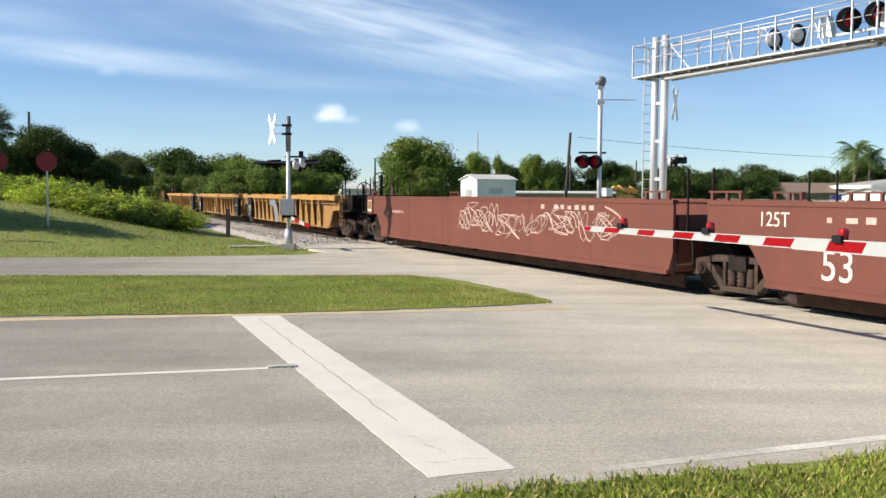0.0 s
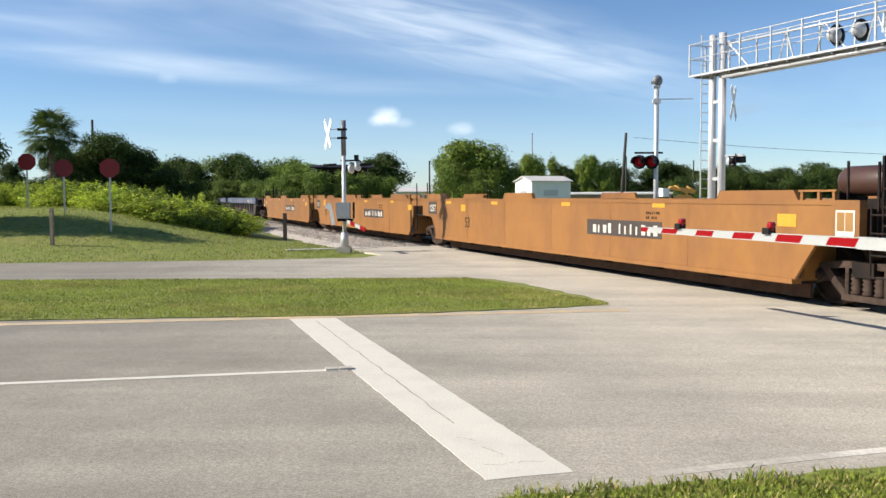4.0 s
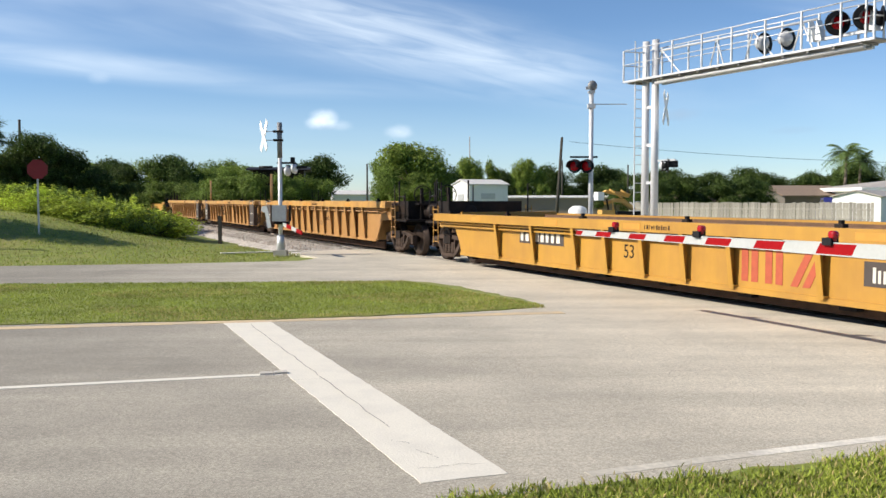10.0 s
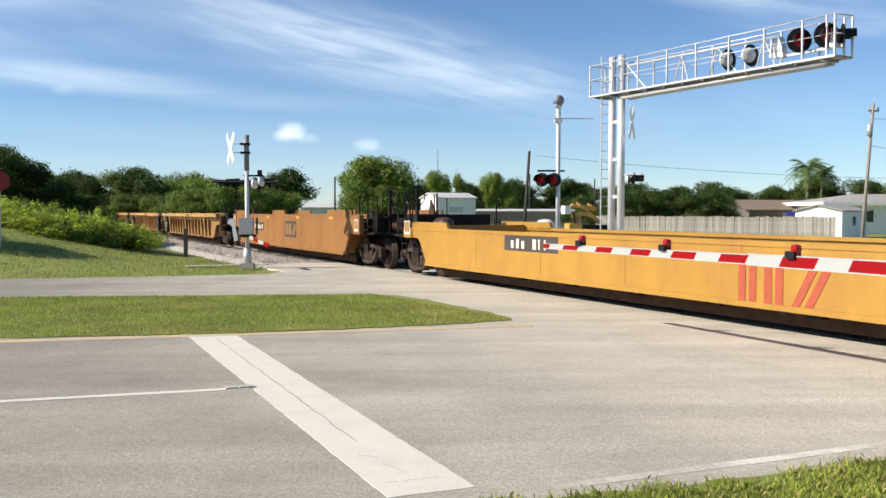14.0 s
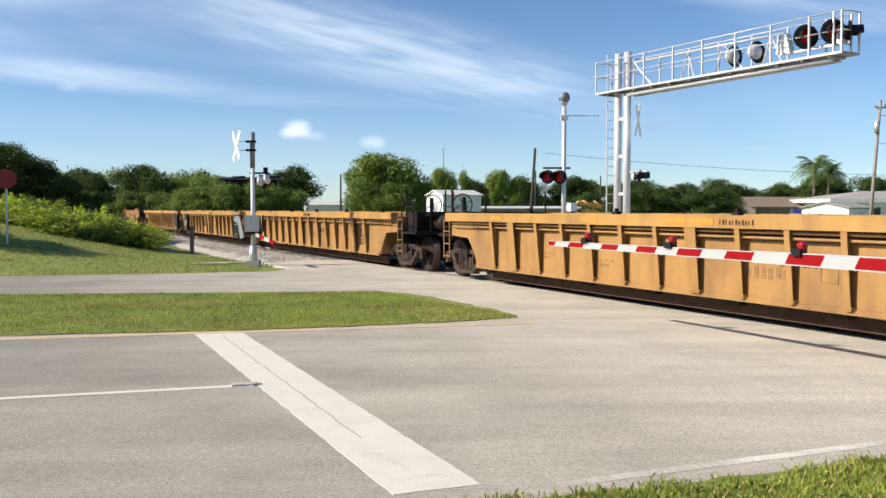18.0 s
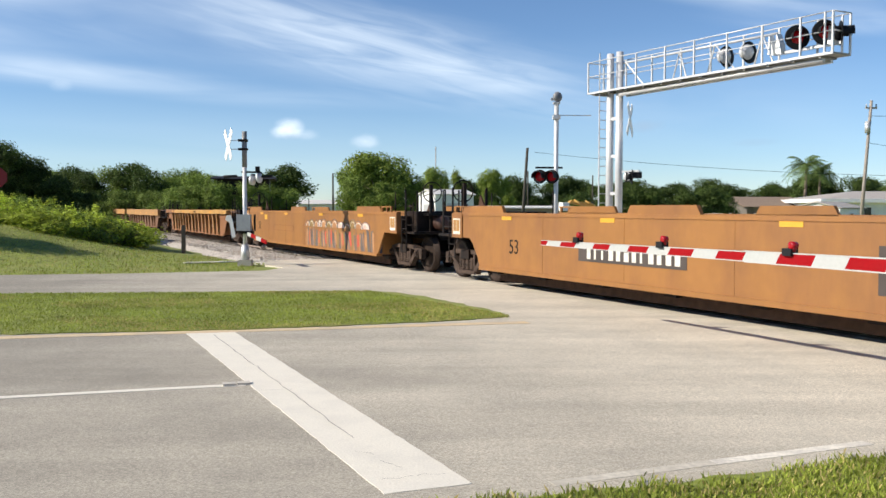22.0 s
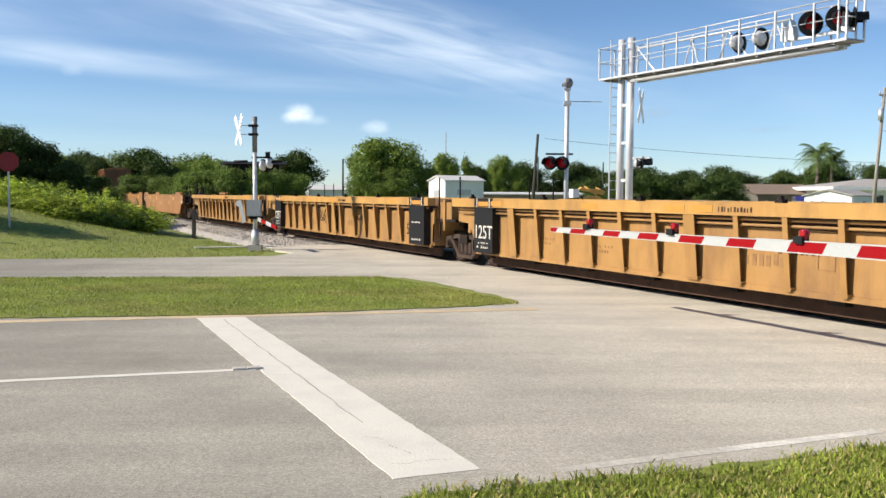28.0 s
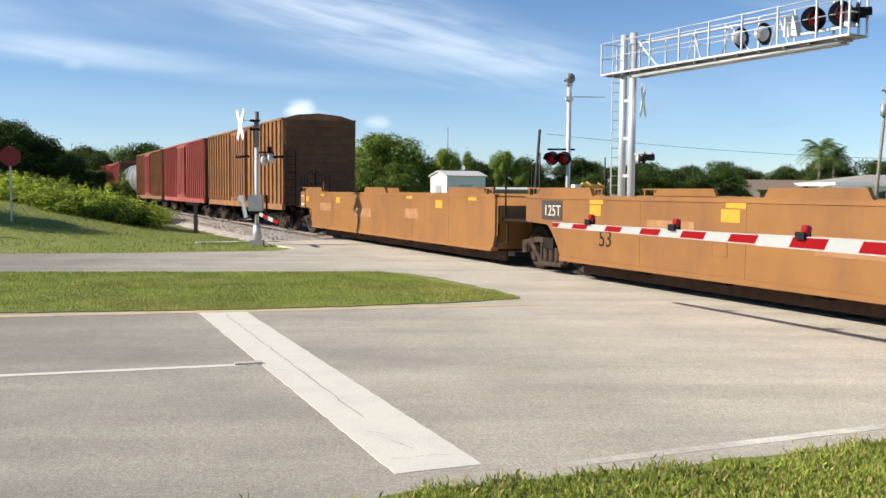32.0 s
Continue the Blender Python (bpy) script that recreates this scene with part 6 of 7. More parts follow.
def build_left_signal():
    x, y = -4.68, 28.3
    s = empty("crossing_signal", "aluminium crossing signal mast with crossbuck and gate mechanism", "crossing signal", pose(x, y, 0.15) @ Matrix.Diagonal((0.9, 0.9, 0.9, 1)))
    part("mast", bm_tube((0, 0, 0), (0, 0, 3.13), 0.07, 16), M_ALU, s)
    part("mast_top", bm_tube((0, 0, 3.1), (0, 0, 4.28), 0.085, 16), M_MAST_GREY, s, "darker grey upper tube of the mast")
    part("base_casting", bm_tube((0, 0, 0), (0, 0, 0.5), 0.145, 14, 0.12), M_ALU, s)
    part("foundation", bm_boxes((-0.22, 0.22, -0.22, 0.22, -0.4, 0.01)), M_CONCRETE, s, bevel=0.02)
    for z in (3.98, 3.69):
        part("bracket", bm_boxes((-0.46, 0.02, -0.012, 0.012, z - 0.012, z + 0.012)), M_GALV, s)
        part("bracket_clamp", bm_boxes((-0.2, 0.11, -0.1, 0.1, z - 0.035, z + 0.035)), M_STEEL_DARK, s, bevel=0.01)
    crossbuck(s, pose(-0.54, 0, 3.84, 0, 0, -64), M_WHITE)
    part("light_arm", bm_boxes((-0.1, 0.52, -0.03, 0.03, 2.9, 2.96)), M_STEEL_DARK, s)
    for dx, z in ((0.25, 2.66), (0.48, 2.74)):
        bm = bmesh.new()
        lathe(bm, [(-0.07, 0.06), (-0.05, 0.15), (0.03, 0.175), (0.07, 0.1)], pose(dx, 0.02, z, 90, 0, 68), 18)
        part("lamp_case", bm, M_ALU, s, "rounded aluminium lamp case")
        part("lamp_hood", bm_tube((dx + 0.05, 0.06, z + 0.16), (dx - 0.05, 0.25, z + 0.18), 0.05, 10), M_BLACK, s, "black lamp hood")
    for a, b in ((-0.7, -0.25), (0.55, 0.92)):
        part("hooded_lamp", bm_tube((a, 0.05, 2.78), (b, 0.05, 2.8), 0.05, 12, 0.04), M_BLACK, s, "black hooded lamp seen from the side")
    part("lamp_box", bm_boxes((0.36, 0.5, -0.05, 0.07, 2.92, 3.12)), M_BLACK, s, bevel=0.02)
    part("mechanism", bm_boxes((-0.24, 0.22, -0.26, 0.02, 0.98, 1.52)), M_MECH, s, "grey gate mechanism case", 0.04)
    part("mechanism_foot", bm_boxes((-0.2, 0.3, -0.2, 0.1, 0.88, 0.97)), M_STEEL_DARK, s, bevel=0.01)
    bm = bmesh.new()
    prism(bm, [(-0.62, 1.34), (-0.58, 1.48), (-0.44, 1.5), (-0.38, 1.3), (-0.28, 0.78), (-0.4, 0.74), (-0.48, 1.26)], -0.2, -0.12)
    part("counterweight_arm", bm, M_WHITE, s, "curved white counterweight arm", bevel=0.01)
    part("support_arm", bm_boxes((0.32, 0.38, -0.2, -0.12, 0.98, 1.52)), M_STEEL_DARK, s, bevel=0.01)
    # short drooping arm
    for i in range(4):
        bm = bm_boxes((0.02 + i * 0.41, 0.02 + (i + 1) * 0.41, -0.02, 0.02, -0.06, 0.06))
        part("stripe", bm, M_REFLECT_RED if i % 2 else M_REFLECT_WHITE, s, m=pose(0.06, -0.1, 0.9, 0, 0, -58) @ pose(0, 0, 0, 0, 9, 0))


def build_cantilever():
    a, b = Vector((6.38, 30.85, 5.5)), Vector((10.85, 21.98, 5.5))
    go = (b - a).normalized()
    turn = math.degrees(math.atan2(go.y, go.x))
    c = empty("cantilever_signal", "aluminium cantilever walkway with railings and red flashing lights over the road", "crossing signal", pose(a.x, a.y, 0, 0, 0, turn))
    L = 9.55
    # local x runs along the arm out over the road, local -y faces back along the road
    for x in (0.86, 1.32):
        part("mast", bm_tube((x, 0.0, -0.1), (x, 0.0, 6.7), 0.125, 18, 0.115), M_ALU, c, "aluminium tube mast")
    for z in (0.8, 2.2, 3.4, 4.6):
        part("mast_tie", bm_boxes((0.86, 1.32, -0.05, 0.05, z - 0.05, z + 0.05)), M_ALU, c)
    part("foundation", bm_boxes((0.3, 1.8, -0.6, 0.6, -0.4, 0.15)), M_CONCRETE, c, bevel=0.03)
    bm = bmesh.new()
    for y in (-0.2, 0.2):
        tube(bm, (0.56, y, 0.2), (0.56, y, 6.75), 0.022, seg=6)
    for k in range(21):
        tube(bm, (0.56, -0.2, 0.4 + 0.3 * k), (0.56, 0.2, 0.4 + 0.3 * k), 0.014, seg=6)
    part("ladder", bm, M_ALU, c, "long aluminium ladder")
    part("walkway", bm_boxes((0.1, L, -0.3, 0.3, 5.46, 5.5)), M_GRATE, c, "dull grated walkway")
    for y in (-0.34, 0.3):
        part("walkway_edge", bm_boxes((0.1, L, y, y + 0.04, 5.45, 5.51)), M_ALU, c)
    for k in range(12):
        part("cross_beam", bm_boxes((0.3 + k * 0.8, 0.38 + k * 0.8, -0.29, 0.29, 5.4, 5.457)), M_GRATE, c)
    for y in (-0.15, 0.15):
        part("arm_tube", bm_tube((1.5, y, 5.32), (L - 0.4, y, 5.36), 0.055, 10), M_ALU, c)
    for y in (-0.32, 0.32):
        for z, r in ((6.48, 0.017), (6.02, 0.014)):
            part("handrail", bm_tube((0.1, y, z), (L, y, z), r, 8), M_ALU, c)
        for x in (0.12, 1.25, 2.46, 3.73, 4.92, 6.15, 7.37, 8.58, L - 0.25, L - 0.02):
            part("railing_post", bm_boxes((x - 0.022, x + 0.022, y - 0.022, y + 0.022, 5.5, 6.48)), M_ALU, c)
    for x in (0.1, L):
        for z in (6.48, 6.02):
            part("end_rail", bm_tube((x, -0.32, z), (x, 0.32, z), 0.018, 8), M_ALU, c)
    # truss braces inside the railing
    for x0, x1 in ((1.5, 2.4), (3.9, 4.2), (5.3, 6.1), (7.0, 7.4)):
        bm = bmesh.new()
        tube(bm, (x0, 0.1, 6.35), (x1, 0.1, 5.5), 0.024, seg=6)
        tube(bm, (x0, 0.1, 6.35), (x0 - 0.3, 0.1, 5.5), 0.024, seg=6)
        part("brace", bm, M_ALU, c)
    bm = bmesh.new()
    tube(bm, (1.3, 0.1, 6.35), (7.5, 0.1, 6.3), 0.035, seg=8)
    part("truss_top", bm, M_ALU, c)
    # lights: two that face back along the road, two turned away and one edge on
    face = -turn
    for x in (8.3, 9.12):
        disc_light(c, pose(x, -0.1, 6.05, 0, 0, face - 8), M_LENS if x < 9 else M_LENS, 0.17, 0.31)
    for x in (5.74, 6.55):
        bm = bmesh.new()
        lathe(bm, [(-0.01, 0.3), (0.005, 0.3), (0.012, 0.27)], pose(x + 0.05, 0.05, 5.93, 90, 0, face + 30), 28)
        back = part("light_backing", bm, M_BLACK, c, "round black backing plate")
        bm = bmesh.new()
        lathe(bm, [(0, 0.17), (0.05, 0.215), (0.12, 0.19), (0.16, 0.08)], pose(x, -0.05, 5.93, 90, 0, face + 8), 20)
        part("lamp_case", bm, M_ALU, c, "rounded aluminium back of a lamp case")
    disc_light(c, pose(9.42, 0.1, 6.0, 0, 0, face + 75), M_LENS_OFF, 0.17, 0.3)
    for x in (7.45, 7.7, 9.3):
        bm = bmesh.new()
        prism(bm, [(x - 0.1, 5.75), (x + 0.1, 5.7), (x + 0.04, 6.0), (x - 0.06, 6.25)], -0.1, 0.1)
        part("junction_box", bm, M_WHITE, c, "white junction box", 0.02)
    part("light_bar", bm_boxes((7.6, 9.5, 0.02, 0.1, 5.72, 5.8)), M_ALU, c)
    crossbuck(c, pose(1.9, -0.05, 4.5, 0, 0, face - 22 + 87), M_WHITE)
    disc_light(c, pose(1.95, 0, 2.72, 0, 0, face + 80), M_LENS_OFF, 0.15, 0.24)
    bm = bmesh.new()
    lathe(bm, [(0, 0.09), (0.04, 0.15), (0.14, 0.13), (0.17, 0.08)], pose(1.86, -0.06, 2.72, 90, 0, face - 30), 18)
    part("lamp_case", bm, M_ALU, c, "rounded aluminium lamp case")
    part("lamp_bracket", bm_boxes((1.5, 2.3, -0.03, 0.03, 2.86, 2.92)), M_GALV, c)


def build_far_signal():
    s = empty("signal_mast", "slim aluminium crossing signal mast with bell and twin red lights", "crossing signal", pose(4.34, 26.0, 0.0))
    part("mast", bm_tube((0, 0, -0.05), (0, 0, 4.68), 0.064, 16), M_ALU, s)
    part("base_casting", bm_tube((0, 0, 0), (0, 0, 0.6), 0.12, 14, 0.09), M_ALU, s)
    bm = bmesh.new()
    lathe(bm, [(-0.05, 0.04), (-0.045, 0.13), (0.0, 0.145), (0.05, 0.1), (0.07, 0.03)], pose(0.03, -0.02, 4.82, 90, 0, 20), 22)
    part("bell", bm, M_MAST_GREY, s, "round grey warning bell")
    part("bell_bracket", bm_boxes((-0.16, 0.0, -0.03, 0.03, 4.72, 4.8), (-0.09, 0.09, -0.09, 0.09, 4.62, 4.68)), M_GALV, s)
    part("antenna_arm", bm_boxes((0.05, 0.98, -0.012, 0.012, 4.3, 4.325), (-0.1, 0.1, -0.1, 0.1, 4.2, 4.32)), M_ALU, s, "thin horizontal aluminium arm")
    part("light_arm", bm_boxes((-0.58, 0.18, -0.03, 0.03, 2.83, 2.88)), M_BLACK, s)
    for dx in (-0.47, -0.13):
        disc_light(s, pose(dx, -0.12, 2.6, 0, 0, -28), M_LENS, 0.14, 0.195)


build_gate()
build_left_signal()
build_cantilever()
build_far_signal()


# ---------------------------------------------------------------- buildings, poles and clutter
def gable_shed(name, x, y, w, d, h, rise, turn, wall, roof, label, category, over=0.15, door=False):
    """A small building whose local x is its length; the ridge runs along x."""
    s = empty(name, label, category, pose(x, y, terrain(x, y) - 0.02, 0, 0, turn))
    bm = bmesh.new()
    prof = [(-d / 2, 0), (d / 2, 0), (d / 2, h), (0, h + rise), (-d / 2, h)]
    a = [bm.verts.new((-w / 2, p, z)) for p, z in prof]
    b = [bm.verts.new((w / 2, p, z)) for p, z in prof]
    bm.faces.new(a), bm.faces.new(b[::-1])
    for i in range(5):
        bm.faces.new((a[i], a[(i + 1) % 5], b[(i + 1) % 5], b[i]))
    part("wall", bm, wall, s)
    slope = math.hypot(d / 2 + over, rise * (1 + over / (d / 2)))
    for sgn in (-1, 1):
        bm = bmesh.new()
        e = over / (d / 2) * rise
        pts = [(0, h + rise + 0.02), (sgn * (d / 2 + over), h - e + 0.02), (sgn * (d / 2 + over), h - e + 0.09), (0, h + rise + 0.1)]
        va = [bm.verts.new((-w / 2 - over, p, z)) for p, z in pts]
        vb = [bm.verts.new((w / 2 + over, p, z)) for p, z in pts]
        bm.faces.new(va), bm.faces.new(vb[::-1])
        for i in range(4):
            bm.faces.new((va[i], va[(i + 1) % 4], vb[(i + 1) % 4], vb[i]))
        part("roof_slope", bm, roof, s)
    return s


def window(house, x0, x1, y, z0, z1):
    w = part("window", bm_boxes((x0, x1, y - 0.03, y + 0.02, z0, z1)), M_GLASS_DARK, house, "dark window pane")
    part("window_frame", bm_boxes((x0 - 0.07, x1 + 0.07, y - 0.06, y, z1, z1 + 0.07), (x0 - 0.07, x1 + 0.07, y - 0.06, y, z0 - 0.07, z0), (x0 - 0.07, x0, y - 0.06, y, z0, z1), (x1, x1 + 0.07, y - 0.06, y, z0, z1)), M_WHITE, w)


M_DARK_WALL = material("shaded_grey_siding", (0.13, 0.115, 0.1), 0.9, grain=0.12, scale=12, bump=0.15)
M_ROOF_TAN = material("tan_shingle_roof", (0.235, 0.17, 0.12), 0.9, grain=0.2, scale=9, bump=0.3)
M_CAR_BLUE = material("dark_blue_car_paint", (0.03, 0.035, 0.16), 0.3, grain=0.05, bump=0)


def hip_house(x, y, w, d, h, rise):
    """A low house with a hipped roof, deep eaves and a white fascia all round."""
    s = empty("house", "white single-storey house with a low grey hipped roof", "house", pose(x, y, terrain(x, y) - 0.02))
    part("wall", bm_boxes((-w / 2, w / 2, -d / 2, d / 2, 0, h)), M_WHITE, s)
    o = 0.55
    a, b, z = w / 2 + o, d / 2 + o, h + 0.02
    bm = bmesh.new()
    v = [bm.verts.new(p) for p in ((-a, -b, z + 0.2), (a, -b, z + 0.2), (a, b, z + 0.2), (-a, b, z + 0.2), (-a + b, 0, z + rise), (a - b, 0, z + rise))]
    for q in ((0, 1, 5, 4), (1, 2, 5), (2, 3, 4, 5), (3, 0, 4), (3, 2, 1, 0)):
        bm.faces.new([v[k] for k in q])
    part("roof", bm, M_ROOF_GREY, s, "grey shingle roof")
    for y0 in (-b - 0.03, b):
        part("fascia", bm_boxes((-a, a, y0, y0 + 0.03, z - 0.05, z + 0.24)), M_WHITE, s)
    for x0 in (-a - 0.03, a):
        part("fascia", bm_boxes((x0, x0 + 0.03, -b, b, z - 0.05, z + 0.24)), M_WHITE, s)
    part("soffit", bm_boxes((-a, a, -b, b, z - 0.04, z)), M_WHITE, s)
    return s


def parked_car(x, y):
    """A small dark blue car, only its top seen over the fence."""
    s = empty("car", "dark blue parked car behind the fence", "car", pose(x, y, terrain(x, y), 0, 0, 75))
    bm = bmesh.new()
    prism(bm, [(-2.2, 0.35), (2.2, 0.35), (2.25, 0.8), (1.3, 1.0), (-1.9, 1.05), (-2.25, 0.8)], -0.88, 0.88)
    part("body", bm, M_CAR_BLUE, s, bevel=0.08)
    bm = bmesh.new()
    prism(bm, [(-1.8, 1.0), (1.1, 1.0), (0.35, 1.72), (-1.2, 1.76)], -0.78, 0.78)
    part("cabin", bm, M_CAR_BLUE, s, bevel=0.08)
    for y0 in (-0.8, 0.785):
        bm = bmesh.new()
        prism(bm, [(-1.5, 1.08), (0.75, 1.08), (0.25, 1.6), (-1.1, 1.62)], y0, y0 + 0.015)
        part("window", bm, M_GLASS_DARK, s, "dark side window")
    for wx in (-1.35, 1.4):
        for wy in (-0.92, 0.74):
            bm = bmesh.new()
            tube(bm, (wx, wy, 0.32), (wx, wy + 0.18, 0.32), 0.32, 0.32, 20)
            part("wheel", bm, M_BLACK, s)
    return s


def build_buildings():
    shed = gable_shed("utility_shed", 3.2, 66.6, 3.05, 2.6, 2.68, 0.32, 25, M_WHITE, M_ROOF_PALE, "small white metal utility shed with a shallow gable roof", "shed", 0.12)
    part("door", bm_boxes((-1.575, -1.525, -0.45, 0.45, 0.05, 2.05)), M_GALV, shed, "grey metal door")
    part("vent", bm_boxes((-0.6, 0.5, -1.33, -1.29, 1.7, 2.1)), M_GALV, shed)
    gable_shed("low_building", 9.6, 72, 9.0, 4, 1.75, 0.12, 0, M_STUCCO, M_ROOF_PALE, "long low tan building with a pale flat roof", "building", 0.2)
    h = hip_house(43.0, 78.1, 18, 9, 2.32, 0.95)
    for x in (-6.5, -2.0, 2.5, 6):
        window(h, x, x + 1.3, -4.5, 0.95, 1.9)
    c = gable_shed("garage", 28.9, 61.9, 5.4, 3.0, 1.8, 0.36, 48, M_WHITE, M_ROOF_GREY, "small white garage with a low gable", "garage", 0.15)
    window(c, -0.6, 0.1, -1.5, 0.85, 1.45)
    for i, (x, y, h) in enumerate(((34.6, 98, 4.6), (37.0, 101, 4.3), (39.4, 99, 4.5), (41.6, 100, 4.1))):
        tree(x, y, h, "dark", "dark green tree behind the low houses", 1.15, i)
    gable_shed("brown_house", 31.8, 82, 5.4, 6, 2.0, 0.75, 8, M_DARK_WALL, M_ROOF_TAN, "low house with dark walls and a tan shingle roof", "house", 0.5)
    parked_car(28.2, 66)
    gable_shed("wooden_tower_house", -12.6, 76, 4.0, 4, 4.0, 0.2, 6, M_STEEL_DARK, M_STEEL_DARK, "dark raised wooden house with a flat overhanging roof among the trees", "house", 0.5)
    for i, (x, y, h) in enumerate(((-15.6, 73, 4.3), (-13.6, 72, 4.2), (-11.2, 72.5, 3.9), (-9.2, 74, 3.6), (-17.6, 74, 4.3))):
        tree(x, y, h, "mid", "bushy green tree beside the railway", 1.1, i)
    gable_shed("warehouse", -12.6, 150, 8, 6, 2.4, 0.6, 10, M_WHITE, M_ROOF_PALE, "pale distant warehouse beside the track", "building", 0.3)
    # fence behind the track
    f = empty("board_fence", "weathered grey wooden board fence", "fence", pose(9.6, 46.2, 0, 0, 0, -30.2))
    n = 79
    me = cached("board", lambda: to_mesh("board", bm_boxes((0.004, 0.136, -0.012, 0.012, 0.03, 1.5)), M_FENCE, 0.004))
    g = random.Random(2)
    for i in range(n):
        part("board", me, None, f, m=pose(i * 0.14, 0, g.uniform(-0.02, 0.03), 0, g.uniform(-0.8, 0.8), 0))
    for z in (0.4, 1.2):
        part("fence_rail", bm_boxes((0, n * 0.14, 0.014, 0.06, z - 0.045, z + 0.045)), M_FENCE, f)
    # yellow machine parked by the fence
    mch = empty("digger", "yellow and white parked digger, partly hidden by the train", "machine", pose(6.95, 35.5, terrain(6.95, 35.5) - 0.03, 0, 0, 8))
    bm = bmesh.new()
    prism(bm, [(-0.62, 1.93), (-0.48, 2.06), (0.1, 1.98), (0.42, 1.86), (0.4, 1.76), (0.06, 1.85), (-0.42, 1.92)], -0.12, 0.12)
    prism(bm, [(-0.5, 1.62), (-0.1, 1.74), (0.26, 1.72), (0.72, 1.34), (0.58, 1.28), (0.2, 1.56), (-0.1, 1.6), (-0.46, 1.5)], -0.05, 0.2)
    part("boom", bm, M_MACHINE, mch, "folded yellow boom", bevel=0.03)
    for x0, z0, x1, z1 in ((-0.4, 2.08, 0.1, 1.75), (-0.5, 1.72, -0.42, 1.2), (-0.28, 1.66, -0.22, 1.15), (0.05, 2.04, 0.42, 1.86)):
        part("hydraulic_ram", bm_tube((x0, -0.2, z0), (x1, -0.2, z1), 0.035, 8), M_MACHINE if x0 > -0.45 else M_STEEL_DARK, mch)
    part("engine_cover", bm_boxes((-0.15, 0.8, -0.4, 0.4, 0.5, 1.25)), M_STEEL_DARK, mch, "dark engine cover", bevel=0.05)
    part("counterweight", bm_boxes((-0.86, -0.62, -0.25, 0.25, 1.66, 1.98)), M_WHITE, mch, "white rounded counterweight", bevel=0.07)
    part("seat_frame", bm_boxes((-0.7, -0.2, -0.3, 0.3, 0.5, 1.3)), M_MACHINE, mch, bevel=0.04)
    for y in (-0.45, 0.45):
        bm = bmesh.new()
        prism(bm, [(-0.9, 0.0), (0.9, 0.0), (1.05, 0.25), (0.9, 0.5), (-0.9, 0.5), (-1.05, 0.25)], y - 0.15, y + 0.15)
        part("crawler", bm, M_STEEL_DARK, mch, bevel=0.03)
    # white water tank and a teal tub beside the digger
    bm = bmesh.new()
    lathe(bm, [(0, 0.3), (0.05, 0.36), (1.3, 0.36), (1.42, 0.25), (1.46, 0.1)], pose(0, 0, 0), 20)
    tagged(part("water_tank", bm, M_WHITE, m=pose(5.45, 35.6, terrain(5.45, 35.6) - 0.03)), "rounded white plastic water tank", "tank")
    bm = bmesh.new()
    lathe(bm, [(0, 0.34), (0.9, 0.42), (1.1, 0.44), (1.1, 0.4), (0.3, 0.3)], pose(0, 0, 0), 20)
    tagged(part("tub", bm, material("teal_plastic", (0.05, 0.32, 0.3), 0.5, grain=0.1, bump=0.02), m=pose(4.75, 36.0, terrain(4.75, 36.0) - 0.03)), "faded teal plastic tub", "tub")


def wooden_pole(x, y, h, label, lean=0.0, r=0.11, arm=False, pale=False):
    p = empty("utility_pole", label, "utility pole", pose(x, y, terrain(x, y) - 0.1))
    part("pole", bm_tube((0, 0, 0), (lean, 0, h + 0.1), r, 10, r * 0.75), M_POLE_GREY if pale else M_DARK_POLE, p)
    if arm:
        part("crossarm", bm_boxes((lean - 0.3, lean + 0.3, -0.04, 0.04, h - 0.33, h - 0.25)), M_WOOD, p)
        for dx in (-0.26, 0, 0.26):
            part("insulator", bm_tube((lean + dx, 0, h - 0.25), (lean + dx, 0, h - 0.1), 0.04, 8), M_GALV, p)
        part("transformer", bm_tube((lean - 0.22, -0.1, h - 1.6), (lean - 0.22, -0.1, h - 1.0), 0.14, 12), M_GALV, p, "grey transformer can")
    return p


